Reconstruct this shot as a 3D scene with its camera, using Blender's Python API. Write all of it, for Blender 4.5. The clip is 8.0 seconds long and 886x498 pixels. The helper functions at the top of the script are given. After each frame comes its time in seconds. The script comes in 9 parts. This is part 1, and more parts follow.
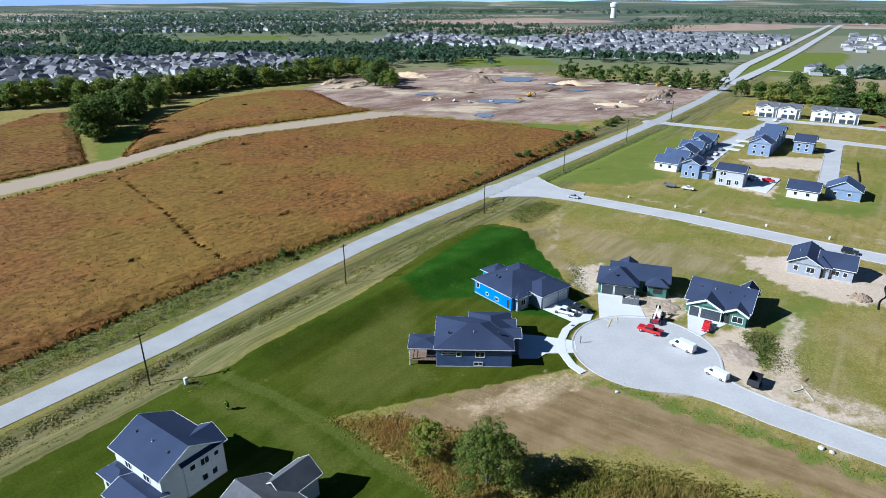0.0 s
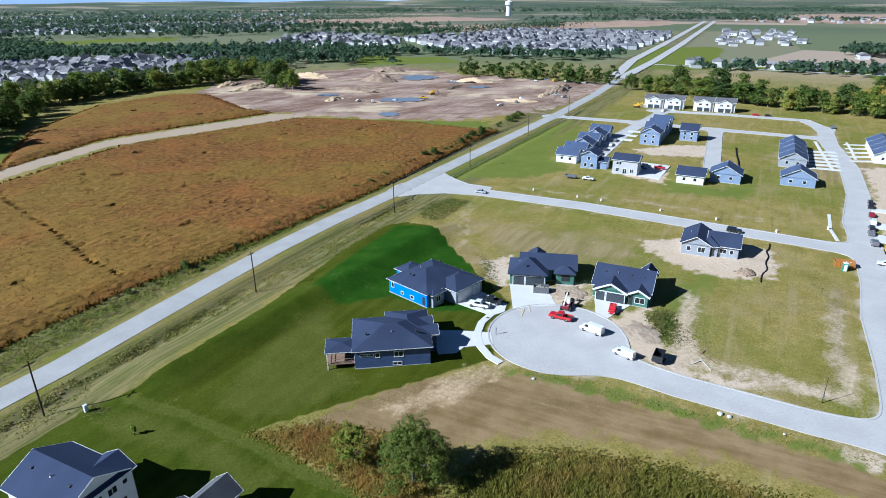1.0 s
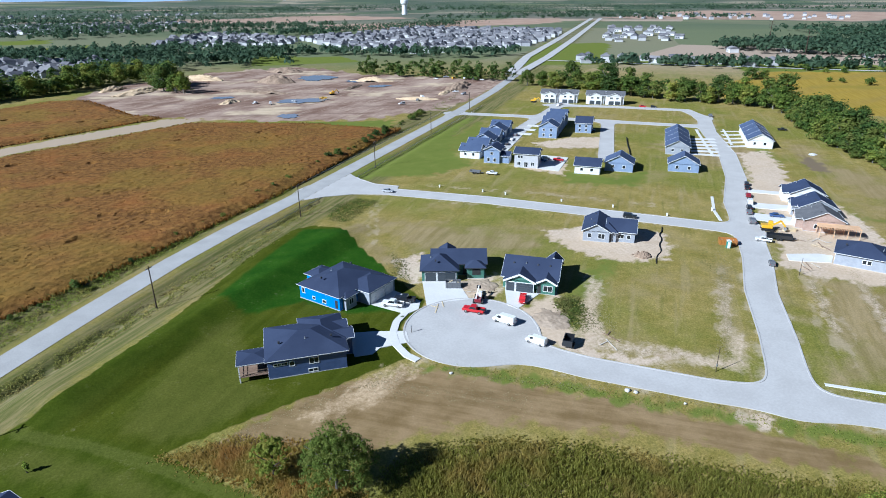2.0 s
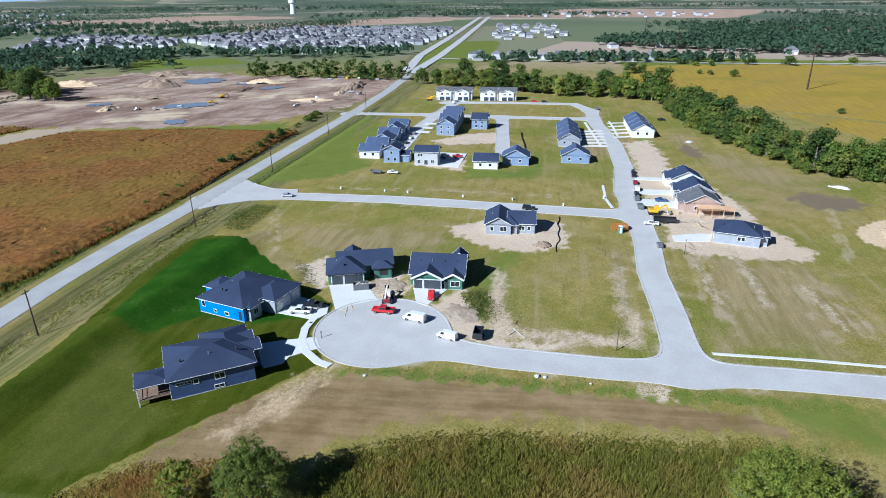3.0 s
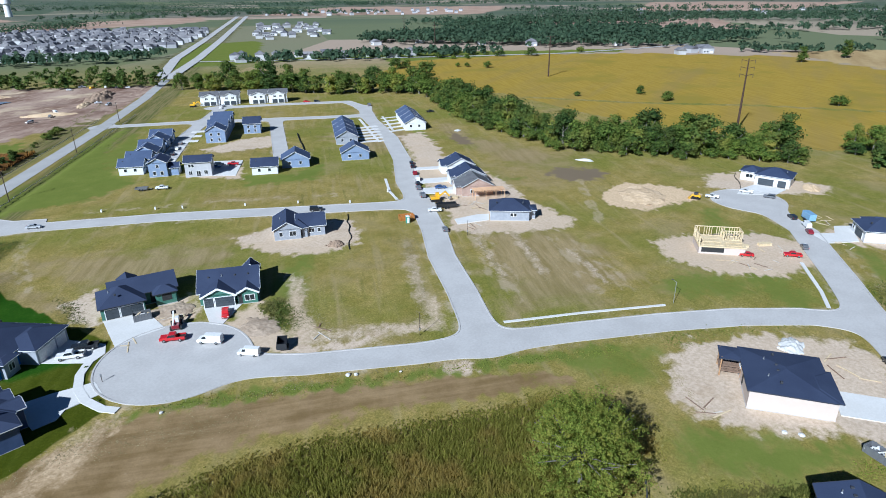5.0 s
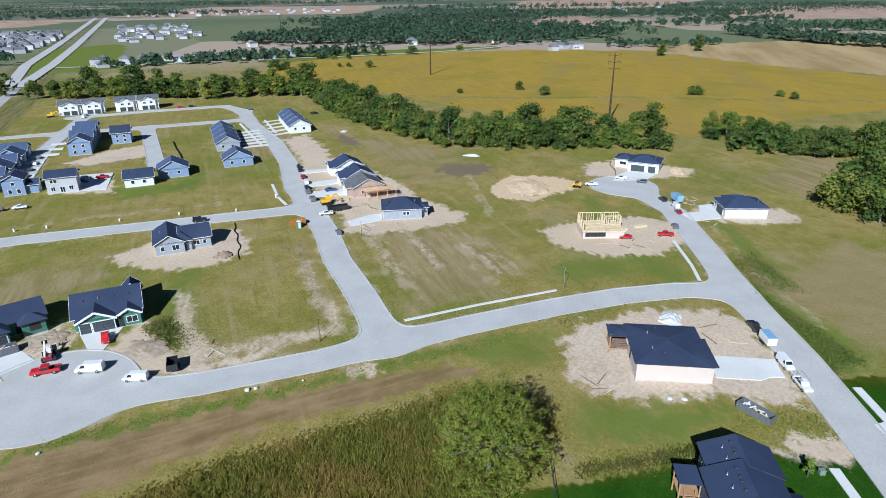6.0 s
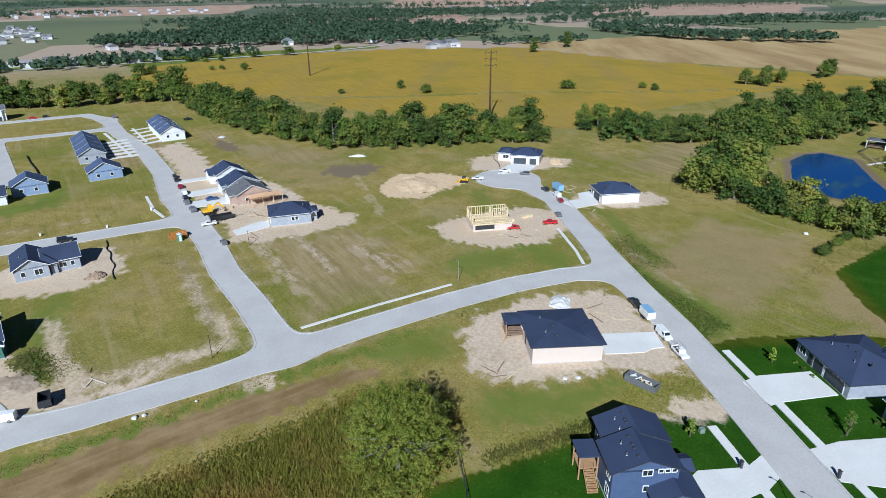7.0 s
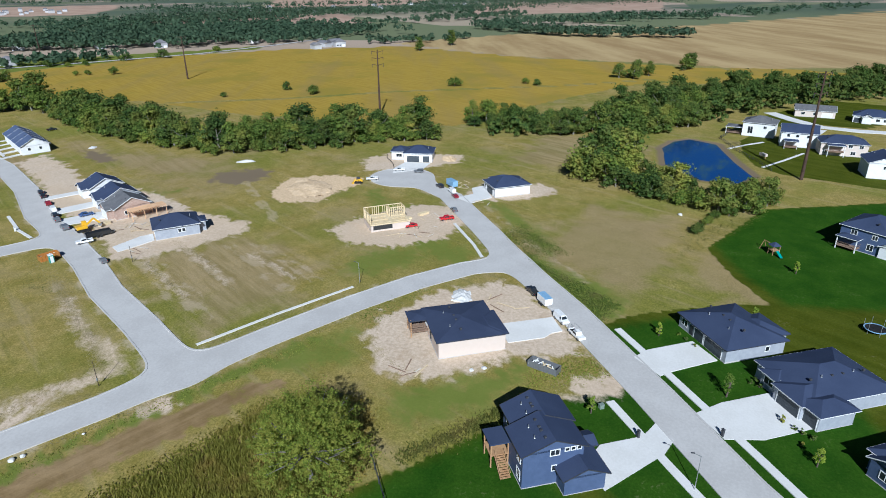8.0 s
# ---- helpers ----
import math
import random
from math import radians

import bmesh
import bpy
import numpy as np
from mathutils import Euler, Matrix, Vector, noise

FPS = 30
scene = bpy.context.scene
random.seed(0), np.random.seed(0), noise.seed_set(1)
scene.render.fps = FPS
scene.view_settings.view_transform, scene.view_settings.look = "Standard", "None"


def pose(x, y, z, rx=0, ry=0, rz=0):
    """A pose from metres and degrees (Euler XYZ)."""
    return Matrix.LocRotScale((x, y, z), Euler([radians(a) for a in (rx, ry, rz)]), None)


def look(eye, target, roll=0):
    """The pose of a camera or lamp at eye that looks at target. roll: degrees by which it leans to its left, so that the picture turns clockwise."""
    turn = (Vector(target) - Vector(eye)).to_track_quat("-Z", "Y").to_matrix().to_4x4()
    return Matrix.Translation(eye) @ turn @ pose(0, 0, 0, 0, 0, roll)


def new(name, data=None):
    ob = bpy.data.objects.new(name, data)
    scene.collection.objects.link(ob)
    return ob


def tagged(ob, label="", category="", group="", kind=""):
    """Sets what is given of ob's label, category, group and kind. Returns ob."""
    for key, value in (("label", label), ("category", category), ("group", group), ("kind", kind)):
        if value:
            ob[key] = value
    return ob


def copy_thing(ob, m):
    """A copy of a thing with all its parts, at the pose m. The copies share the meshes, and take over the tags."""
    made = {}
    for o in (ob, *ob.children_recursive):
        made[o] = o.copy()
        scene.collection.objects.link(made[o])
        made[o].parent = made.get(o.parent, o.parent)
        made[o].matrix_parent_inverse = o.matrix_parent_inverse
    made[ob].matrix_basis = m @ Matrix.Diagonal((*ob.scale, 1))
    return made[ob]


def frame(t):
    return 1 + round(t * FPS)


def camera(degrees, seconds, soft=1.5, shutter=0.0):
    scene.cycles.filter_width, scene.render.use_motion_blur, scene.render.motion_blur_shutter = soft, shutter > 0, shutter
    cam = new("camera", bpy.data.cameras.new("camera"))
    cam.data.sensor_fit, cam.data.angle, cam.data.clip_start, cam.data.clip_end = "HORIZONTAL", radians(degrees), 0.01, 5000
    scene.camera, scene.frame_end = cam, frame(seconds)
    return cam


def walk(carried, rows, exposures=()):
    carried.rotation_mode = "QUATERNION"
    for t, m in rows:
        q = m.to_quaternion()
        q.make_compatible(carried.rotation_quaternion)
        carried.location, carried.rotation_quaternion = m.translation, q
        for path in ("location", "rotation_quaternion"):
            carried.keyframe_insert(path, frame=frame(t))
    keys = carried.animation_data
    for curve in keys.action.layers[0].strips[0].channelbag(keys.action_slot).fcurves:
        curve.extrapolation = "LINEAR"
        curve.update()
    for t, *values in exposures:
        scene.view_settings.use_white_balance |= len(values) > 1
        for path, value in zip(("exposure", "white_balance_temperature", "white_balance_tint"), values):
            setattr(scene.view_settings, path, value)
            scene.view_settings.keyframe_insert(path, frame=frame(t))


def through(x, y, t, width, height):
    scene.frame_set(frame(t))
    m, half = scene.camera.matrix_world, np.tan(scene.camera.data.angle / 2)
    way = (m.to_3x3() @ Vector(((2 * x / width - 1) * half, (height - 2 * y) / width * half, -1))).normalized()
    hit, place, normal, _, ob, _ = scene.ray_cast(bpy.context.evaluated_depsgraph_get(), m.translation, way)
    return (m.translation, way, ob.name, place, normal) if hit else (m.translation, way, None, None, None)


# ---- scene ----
CAMERA_HEIGHT = 65.0
cam = camera(71.16, 8.0, soft=0.95)
# seconds, heading, tilt, lean: the camera hovers and turns where it is
TURN = [
    (0.0, 0.12, -22.20, -0.32), (0.5, -4.16, -22.27, -0.37), (1.0, -8.62, -22.35, -0.43), (1.5, -13.07, -22.44, -0.50),
    (3.0, -26.98, -22.68, -0.52), (3.5, -32.01, -22.76, -0.55), (4.0, -37.18, -22.84, -0.52), (4.5, -42.33, -22.91, -0.54),
    (6.0, -58.00, -23.13, -0.55), (6.5, -63.32, -23.22, -0.56), (7.0, -68.70, -23.29, -0.48), (7.5, -73.82, -23.37, -0.36),
    (8.0, -78.80, -23.43, -0.35)]
EXPOSURE, KELVIN, TINT = 0.57, 5330, 6
walk(cam, [(t, pose(0, 0, CAMERA_HEIGHT, 0, 0, h) @ pose(0, 0, 0, 90 + p) @ pose(0, 0, 0, 0, 0, r)) for t, h, p, r in TURN],
     exposures=[(0.0, EXPOSURE + 0.06, KELVIN - 190, TINT), (4.0, EXPOSURE - 0.07, KELVIN - 200, TINT), (8.0, EXPOSURE - 0.27, KELVIN, TINT)])

# ---- light: a clear day, the sun behind to the left of the first view ----
SUN_ELEV = radians(34)
SUN_FROM = math.atan2(-0.2, -0.97)
world = bpy.data.worlds.new("sky")
scene.world = world
world.use_nodes = True
wn = world.node_tree
sky = wn.nodes.new("ShaderNodeTexSky")
sky.sky_type, sky.sun_disc = "NISHITA", False
sky.sun_elevation, sky.sun_rotation = SUN_ELEV, math.pi / 2 - SUN_FROM
sky.air_density, sky.dust_density, sky.ozone_density = 1.0, 0.3, 8.0
wn.links.new(sky.outputs[0], wn.nodes["Background"].inputs[0])
wn.nodes["Background"].inputs[1].default_value = 0.026
sun = new("sun", bpy.data.lights.new("sun", "SUN"))
sun.data.energy, sun.data.angle, sun.data.color = 5.0, radians(0.5), (1.0, 0.955, 0.89)
sun.matrix_world = look((0, 0, 0), (-math.cos(SUN_ELEV) * math.cos(SUN_FROM), -math.cos(SUN_ELEV) * math.sin(SUN_FROM), -math.sin(SUN_ELEV)))

# ---- small tools ----


def link_mesh(name, verts, faces, material, parent=None, label="", smooth=False):
    me = bpy.data.meshes.new(name)
    me.from_pydata(verts, [], faces)
    me.materials.append(material)
    if smooth:
        me.polygons.foreach_set("use_smooth", [True] * len(me.polygons))
    ob = new(name, me)
    ob.parent = parent
    if label:
        ob["label"] = label
    return ob


def part(name, bm, material, parent=None, label=""):
    """One mesh object out of a bmesh, under a thing or a part."""
    me = bpy.data.meshes.new(name)
    bmesh.ops.recalc_face_normals(bm, faces=bm.faces)
    bm.to_mesh(me)
    bm.free()
    me.materials.append(material)
    ob = new(name, me)
    ob.parent = parent
    if label:
        ob["label"] = label
    return ob


def shared(name, ob, parent, m):
    """Another object on the mesh of ob."""
    o = new(name, ob.data)
    o.parent = parent
    o.matrix_basis = m
    return o


def thing(name, x, y, z=0.0, angle=0.0):
    e = new(name)
    e.empty_display_size = 0.5
    e.matrix_basis = pose(x, y, z, 0, 0, angle)
    return e


def add_box(bm, x0, x1, y0, y1, z0, z1, bevel=0.0):
    r = bmesh.ops.create_cube(bm, size=1.0, matrix=Matrix.LocRotScale(((x0 + x1) / 2, (y0 + y1) / 2, (z0 + z1) / 2), None, (x1 - x0, y1 - y0, z1 - z0)))
    if bevel:
        es = list({e for v in r["verts"] for e in v.link_edges})
        bmesh.ops.bevel(bm, geom=es, offset=bevel, segments=1, affect="EDGES")


def add_poly(bm, pts):
    return bm.faces.new([bm.verts.new(p) for p in pts])


def add_prism(bm, pts, z0, z1):
    """Upright prism over a plan outline."""
    lo = [bm.verts.new((x, y, z0)) for x, y in pts]
    hi = [bm.verts.new((x, y, z1)) for x, y in pts]
    n = len(pts)
    bm.faces.new(hi)
    bm.faces.new(lo[::-1])
    for i in range(n):
        bm.faces.new([lo[i], lo[(i + 1) % n], hi[(i + 1) % n], hi[i]])


def add_beam(bm, a, b, w, h=None):
    """A straight bar of square section from a to b."""
    a, b = Vector(a), Vector(b)
    q = (b - a).to_track_quat("Z", "Y").to_matrix().to_4x4()
    bmesh.ops.create_cube(bm, size=1.0, matrix=Matrix.Translation((a + b) / 2) @ q @ Matrix.Diagonal((w, h or w, (b - a).length, 1)))


def add_rod(bm, a, b, r0, r1, seg=8):
    a, b = Vector(a), Vector(b)
    q = (b - a).to_track_quat("Z", "Y").to_matrix().to_4x4()
    bmesh.ops.create_cone(bm, cap_ends=True, segments=seg, radius1=r0, radius2=r1, depth=(b - a).length, matrix=Matrix.Translation((a + b) / 2) @ q)


# ---- materials ----
def nodes_of(name):
    m = bpy.data.materials.new(name)
    m.use_nodes = True
    nt = m.node_tree
    return m, nt, nt.nodes["Principled BSDF"]


def noise_node(nt, scale, detail=4.0, rough=0.6, coord="pos", stretch=None):
    if coord == "pos":
        src = nt.nodes.new("ShaderNodeNewGeometry").outputs["Position"]
    else:
        src = nt.nodes.new("ShaderNodeTexCoord").outputs["Object"]
    if stretch:
        mp = nt.nodes.new("ShaderNodeMapping")
        mp.vector_type = "TEXTURE"
        mp.inputs["Rotation"].default_value = (0, 0, stretch[0])
        mp.inputs["Scale"].default_value = stretch[1]
        nt.links.new(src, mp.inputs[0])
        src = mp.outputs[0]
    n = nt.nodes.new("ShaderNodeTexNoise")
    n.inputs["Scale"].default_value, n.inputs["Detail"].default_value, n.inputs["Roughness"].default_value = scale, detail, rough
    nt.links.new(src, n.inputs["Vector"])
    return n.outputs["Fac"]


def ramp(nt, fac, lo, hi):
    r = nt.nodes.new("ShaderNodeMapRange")
    r.interpolation_type = "SMOOTHSTEP"
    r.inputs["From Min"].default_value, r.inputs["From Max"].default_value = lo, hi
    nt.links.new(fac, r.inputs["Value"])
    return r.outputs[0]


def mixc(nt, fac, a, b, mode="MIX"):
    n = nt.nodes.new("ShaderNodeMix")
    n.data_type, n.blend_type = "RGBA", mode
    for sock, v in ((n.inputs[0], fac), (n.inputs[6], a), (n.inputs[7], b)):
        if isinstance(v, (tuple, float, int)):
            sock.default_value = (*v, 1) if isinstance(v, tuple) else v
        else:
            nt.links.new(v, sock)
    return n.outputs[2]


def calc(nt, op, a, b=0.0):
    n = nt.nodes.new("ShaderNodeMath")
    n.operation = op
    for sock, v in ((n.inputs[0], a), (n.inputs[1], b)):
        if isinstance(v, (float, int)):
            sock.default_value = v
        else:
            nt.links.new(v, sock)
    return n.outputs[0]


def add_bump(nt, bsdf, height, strength, dist):
    b = nt.nodes.new("ShaderNodeBump")
    b.inputs["Strength"].default_value, b.inputs["Distance"].default_value = strength, dist
    nt.links.new(height, b.inputs["Height"])
    nt.links.new(b.outputs[0], bsdf.inputs["Normal"])


def surface(name, a, b, fine=6.0, coarse=0.4, rough=0.85, bump=0.3, dist=0.02, metal=0.0, vary=0.0, coord="pos", stretch=None):
    """Two tones mixed at two scales, with a fine relief; vary: tone from object to object."""
    m, nt, bs = nodes_of(name)
    nf = noise_node(nt, fine, 4, 0.65, coord, stretch)
    nc = noise_node(nt, coarse, 3, 0.6, coord)
    f = ramp(nt, calc(nt, "ADD", calc(nt, "MULTIPLY", nf, 0.5), calc(nt, "MULTIPLY", nc, 0.5)), 0.36, 0.64)
    c = mixc(nt, f, a, b)
    if vary:
        oi = nt.nodes.new("ShaderNodeObjectInfo")
        c = mixc(nt, 1.0, c, mixc(nt, oi.outputs["Random"], (1 - vary,) * 3, (1 + vary,) * 3), "MULTIPLY")
    nt.links.new(c, bs.inputs["Base Color"])
    bs.inputs["Roughness"].default_value, bs.inputs["Metallic"].default_value = rough, metal
    bs.inputs["Specular IOR Level"].default_value = 0.5 if rough < 0.8 else 0.15
    if bump:
        add_bump(nt, bs, nf, bump, dist)
    return m


def foliage(name, a, b, c, scale=0.35, through=0.28):
    """Leaves: tone from clump to clump, some light through them."""
    m, nt, bs = nodes_of(name)
    g = nt.nodes.new("ShaderNodeNewGeometry")
    oi = nt.nodes.new("ShaderNodeObjectInfo")
    col = mixc(nt, ramp(nt, g.outputs["Random Per Island"], 0.1, 0.9), a, b)
    col = mixc(nt, ramp(nt, noise_node(nt, scale, 2), 0.45, 0.68), col, c)
    col = mixc(nt, 1.0, col, mixc(nt, oi.outputs["Random"], (0.62, 0.7, 0.72), (1.42, 1.3, 1.06)), "MULTIPLY")
    nt.links.new(col, bs.inputs["Base Color"])
    bs.inputs["Roughness"].default_value = 0.7
    bs.inputs["Specular IOR Level"].default_value = 0.12
    bs.inputs["Transmission Weight"].default_value = 0.0
    tr = nt.nodes.new("ShaderNodeBsdfTranslucent")
    nt.links.new(col, tr.inputs["Color"])
    mx = nt.nodes.new("ShaderNodeMixShader")
    mx.inputs[0].default_value = through
    nt.links.new(bs.outputs[0], mx.inputs[1])
    nt.links.new(tr.outputs[0], mx.inputs[2])
    nt.links.new(mx.outputs[0], nt.nodes["Material Output"].inputs[0])
    return m


def siding(name, a, b, board=0.2):
    """Lap boards: fine horizontal lines and a slightly uneven tone."""
    m, nt, bs = nodes_of(name)
    tc = nt.nodes.new("ShaderNodeTexCoord")
    w = nt.nodes.new("ShaderNodeTexWave")
    w.wave_type, w.bands_direction, w.wave_profile = "BANDS", "Z", "SAW"
    w.inputs["Scale"].default_value = 2 * math.pi / 20 / board
    nt.links.new(tc.outputs["Object"], w.inputs["Vector"])
    col = mixc(nt, ramp(nt, noise_node(nt, 0.9, 5, 0.7), 0.25, 0.75), a, b)
    nt.links.new(col, bs.inputs["Base Color"])
    bs.inputs["Roughness"].default_value = 0.6
    add_bump(nt, bs, w.outputs["Fac"], 0.6, 0.015)
    return m


def crop(make, name, a, b):
    """Ripe corn: brown, in places still olive green, over tens of metres."""
    if make is foliage:
        m = foliage(name, a, b, (a[0] * 0.8, a[1] * 0.85, a[2]), 0.12, 0.2)
    else:
        m = surface(name, a, b, 3.2, 0.5, 0.95, 0.5, 0.12)
    nt = m.node_tree
    bs = nt.nodes["Principled BSDF"]
    col = bs.inputs["Base Color"].links[0].from_socket
    green = ramp(nt, noise_node(nt, 0.016, 4, 0.6), 0.43, 0.6)
    rust = ramp(nt, noise_node(nt, 0.045, 4, 0.65), 0.48, 0.7)
    out = mixc(nt, calc(nt, "MULTIPLY", rust, 0.5), col, (b[0] * 1.05, b[1] * 0.83, b[2] * 0.85))
    out = mixc(nt, calc(nt, "MULTIPLY", green, 0.4), out, (0.25 * b[0] / 0.33, 0.185 * b[0] / 0.33, 0.022))
    nt.links.new(out, bs.inputs["Base Color"])
    for n in nt.nodes:
        if n.type == "BSDF_TRANSLUCENT":
            nt.links.new(out, n.inputs["Color"])
    return m


M = {}
M["asphalt"] = surface("road_surface", (0.36, 0.348, 0.332), (0.44, 0.426, 0.408), 3.0, 0.16, 0.9, 0.15, 0.01)
M["street"] = surface("street_concrete", (0.445, 0.425, 0.405), (0.52, 0.5, 0.478), 2.0, 0.14, 0.85, 0.03, 0.005)
M["concrete"] = surface("new_concrete", (0.62, 0.605, 0.575), (0.69, 0.675, 0.65), 2.5, 0.2, 0.8, 0.03, 0.005)
M["roof"] = surface("dark_shingles", (0.033, 0.043, 0.08), (0.046, 0.059, 0.104), 12.0, 0.15, 0.85, 0.5, 0.03, coord="obj")
M["roof_gray"] = surface("gray_shingles", (0.10, 0.10, 0.11), (0.15, 0.15, 0.155), 9.0, 0.5, 0.9, 0.5, 0.03, coord="obj")
M["roof_slate"] = surface("slate_blue_shingles", (0.062, 0.085, 0.15), (0.085, 0.112, 0.19), 12.0, 0.15, 0.85, 0.5, 0.03, coord="obj")
# grayed from white so the wall's shade sits in the siding colour
M["siding_shaded"] = siding("shaded_white_siding", (0.44, 0.44, 0.46), (0.52, 0.52, 0.54))
M["roof_blue"] = surface("navy_shingles", (0.034, 0.046, 0.088), (0.047, 0.062, 0.113), 12.0, 0.15, 0.85, 0.5, 0.03, coord="obj")
M["white"] = surface("white_paint", (0.74, 0.74, 0.73), (0.82, 0.82, 0.81), 3, 0.5, 0.55, 0.05, 0.01)
M["siding_white"] = siding("white_siding", (0.66, 0.66, 0.66), (0.76, 0.76, 0.76))
M["siding_gray"] = siding("slate_gray_siding", (0.05, 0.08, 0.18), (0.068, 0.104, 0.22))
M["siding_blue"] = siding("blue_gray_siding", (0.20, 0.26, 0.39), (0.25, 0.32, 0.46))
M["siding_navy"] = siding("navy_siding", (0.06, 0.088, 0.17), (0.078, 0.11, 0.205))
M["wrap_blue"] = surface("bright_blue_house_wrap", (0.015, 0.17, 0.62), (0.02, 0.22, 0.72), 2, 0.6, 0.5, 0.15, 0.02)
M["wrap_green"] = surface("green_sheathing", (0.055, 0.15, 0.115), (0.08, 0.20, 0.15), 2, 0.6, 0.6, 0.15, 0.02)
M["siding_cream"] = siding("cream_siding", (0.575, 0.485, 0.42), (0.605, 0.515, 0.45))
M["siding_lightgray"] = siding("light_gray_siding", (0.28, 0.30, 0.34), (0.36, 0.38, 0.42))
M["brick"] = surface("tan_brick", (0.36, 0.25, 0.20), (0.46, 0.35, 0.29), 5, 1.0, 0.9, 0.4, 0.03)
M["lumber"] = surface("raw_lumber", (0.58, 0.46, 0.27), (0.70, 0.57, 0.37), 5, 0.8, 0.75, 0.2, 0.01)
M["fresh_lumber"] = surface("fresh_orange_lumber", (0.60, 0.37, 0.20), (0.72, 0.47, 0.28), 5, 0.8, 0.75, 0.2, 0.01)
M["straw_board"] = surface("pale_sheathing_board", (0.55, 0.50, 0.42), (0.66, 0.61, 0.53), 5, 0.8, 0.8, 0.2, 0.01)
M["deck"] = surface("weathered_deck_wood", (0.20, 0.13, 0.09), (0.30, 0.21, 0.15), 4, 0.8, 0.8, 0.3, 0.01)
M["cedar"] = surface("cedar_stain", (0.34, 0.19, 0.09), (0.44, 0.27, 0.14), 4, 0.8, 0.7, 0.3, 0.01)
M["dark_trim"] = surface("dark_trim", (0.03, 0.032, 0.04), (0.05, 0.052, 0.06), 4, 0.8, 0.6, 0.1, 0.01)
M["metal"] = surface("galvanised_metal", (0.42, 0.43, 0.44), (0.55, 0.56, 0.57), 8, 1, 0.45, 0.1, 0.005, metal=0.7)
M["black"] = surface("black_rubber", (0.012, 0.012, 0.013), (0.03, 0.03, 0.03), 8, 1, 0.8, 0.2, 0.01)
M["pole"] = surface("creosoted_pole", (0.045, 0.033, 0.024), (0.09, 0.068, 0.05), 5, 0.8, 0.85, 0.4, 0.02)
M["rust"] = surface("weathering_steel", (0.048, 0.03, 0.024), (0.085, 0.055, 0.04), 4, 0.5, 0.8, 0.2, 0.01)
M["bark"] = surface("bark", (0.07, 0.055, 0.042), (0.15, 0.125, 0.10), 4, 0.8, 0.95, 0.8, 0.04, coord="obj")
M["pale_bark"] = surface("pale_bark", (0.16, 0.145, 0.12), (0.25, 0.23, 0.195), 4, 0.8, 0.95, 0.8, 0.04, coord="obj")
M["sand"] = surface("sandy_spoil", (0.52, 0.375, 0.225), (0.68, 0.515, 0.335), 1.6, 0.25, 0.95, 0.8, 0.15)
M["soil"] = surface("brown_spoil", (0.20, 0.14, 0.095), (0.34, 0.25, 0.18), 1.6, 0.25, 0.95, 0.8, 0.15)
M["tan_spoil"] = surface("tan_spoil", (0.33, 0.25, 0.175), (0.47, 0.37, 0.275), 1.6, 0.25, 0.95, 0.8, 0.12)
M["gravel"] = surface("white_gravel", (0.52, 0.51, 0.485), (0.66, 0.645, 0.62), 5, 0.5, 0.95, 0.3, 0.04)
M["leaf_dark"] = foliage("dark_leaves", (0.05, 0.092, 0.024), (0.125, 0.178, 0.042), (0.15, 0.178, 0.042), 0.14, 0.36)
M["leaf_mid"] = foliage("green_leaves", (0.068, 0.118, 0.024), (0.165, 0.222, 0.045), (0.19, 0.21, 0.048), 0.14, 0.36)
M["leaf_olive"] = foliage("olive_leaves", (0.12, 0.168, 0.034), (0.24, 0.285, 0.066), (0.27, 0.265, 0.066), 0.2, 0.4)
M["leaf_bright"] = foliage("yellow_green_leaves", (0.17, 0.215, 0.036), (0.33, 0.37, 0.07), (0.34, 0.335, 0.075), 0.4, 0.5)
M["verge"] = foliage("green_verge_weeds", (0.145, 0.195, 0.034), (0.24, 0.285, 0.06), (0.29, 0.26, 0.085), 0.15, 0.5)
M["verge_dark"] = foliage("rank_ditch_weeds", (0.085, 0.115, 0.024), (0.145, 0.175, 0.04), (0.19, 0.175, 0.06), 0.15, 0.35)
M["weed"] = foliage("roadside_weeds", (0.13, 0.15, 0.035), (0.21, 0.21, 0.06), (0.25, 0.22, 0.085), 0.12)
M["corn"] = crop(foliage, "ripe_corn", (0.115, 0.05, 0.012), (0.32, 0.158, 0.038))
M["corn_top"] = crop(surface, "corn_canopy", (0.095, 0.042, 0.011), (0.275, 0.134, 0.033))
M["tall_grass"] = foliage("tall_seeding_grass", (0.195, 0.205, 0.042), (0.305, 0.3, 0.074), (0.34, 0.275, 0.088), 0.11, 0.58)
M["rusty_grass"] = foliage("rusty_grass", (0.25, 0.215, 0.06), (0.38, 0.31, 0.11), (0.31, 0.205, 0.075), 0.15, 0.5)
M["straw"] = foliage("straw", (0.27, 0.225, 0.125), (0.42, 0.36, 0.23), (0.25, 0.21, 0.11), 0.3)
M["leaf_young"] = foliage("young_leaves", (0.2, 0.3, 0.04), (0.34, 0.43, 0.08), (0.34, 0.42, 0.07), 0.5, 0.55)
M["leaf_near"] = foliage("pale_olive_leaves", (0.115, 0.168, 0.03), (0.255, 0.3, 0.06), (0.265, 0.275, 0.06), 0.45, 0.48)
# blue-green and pale: distance haze is put into this leaf colour
M["leaf_far_hazed"] = foliage("distant_leaves_hazed", (0.055, 0.1, 0.066), (0.10, 0.155, 0.098), (0.085, 0.135, 0.088), 0.02, 0.5)
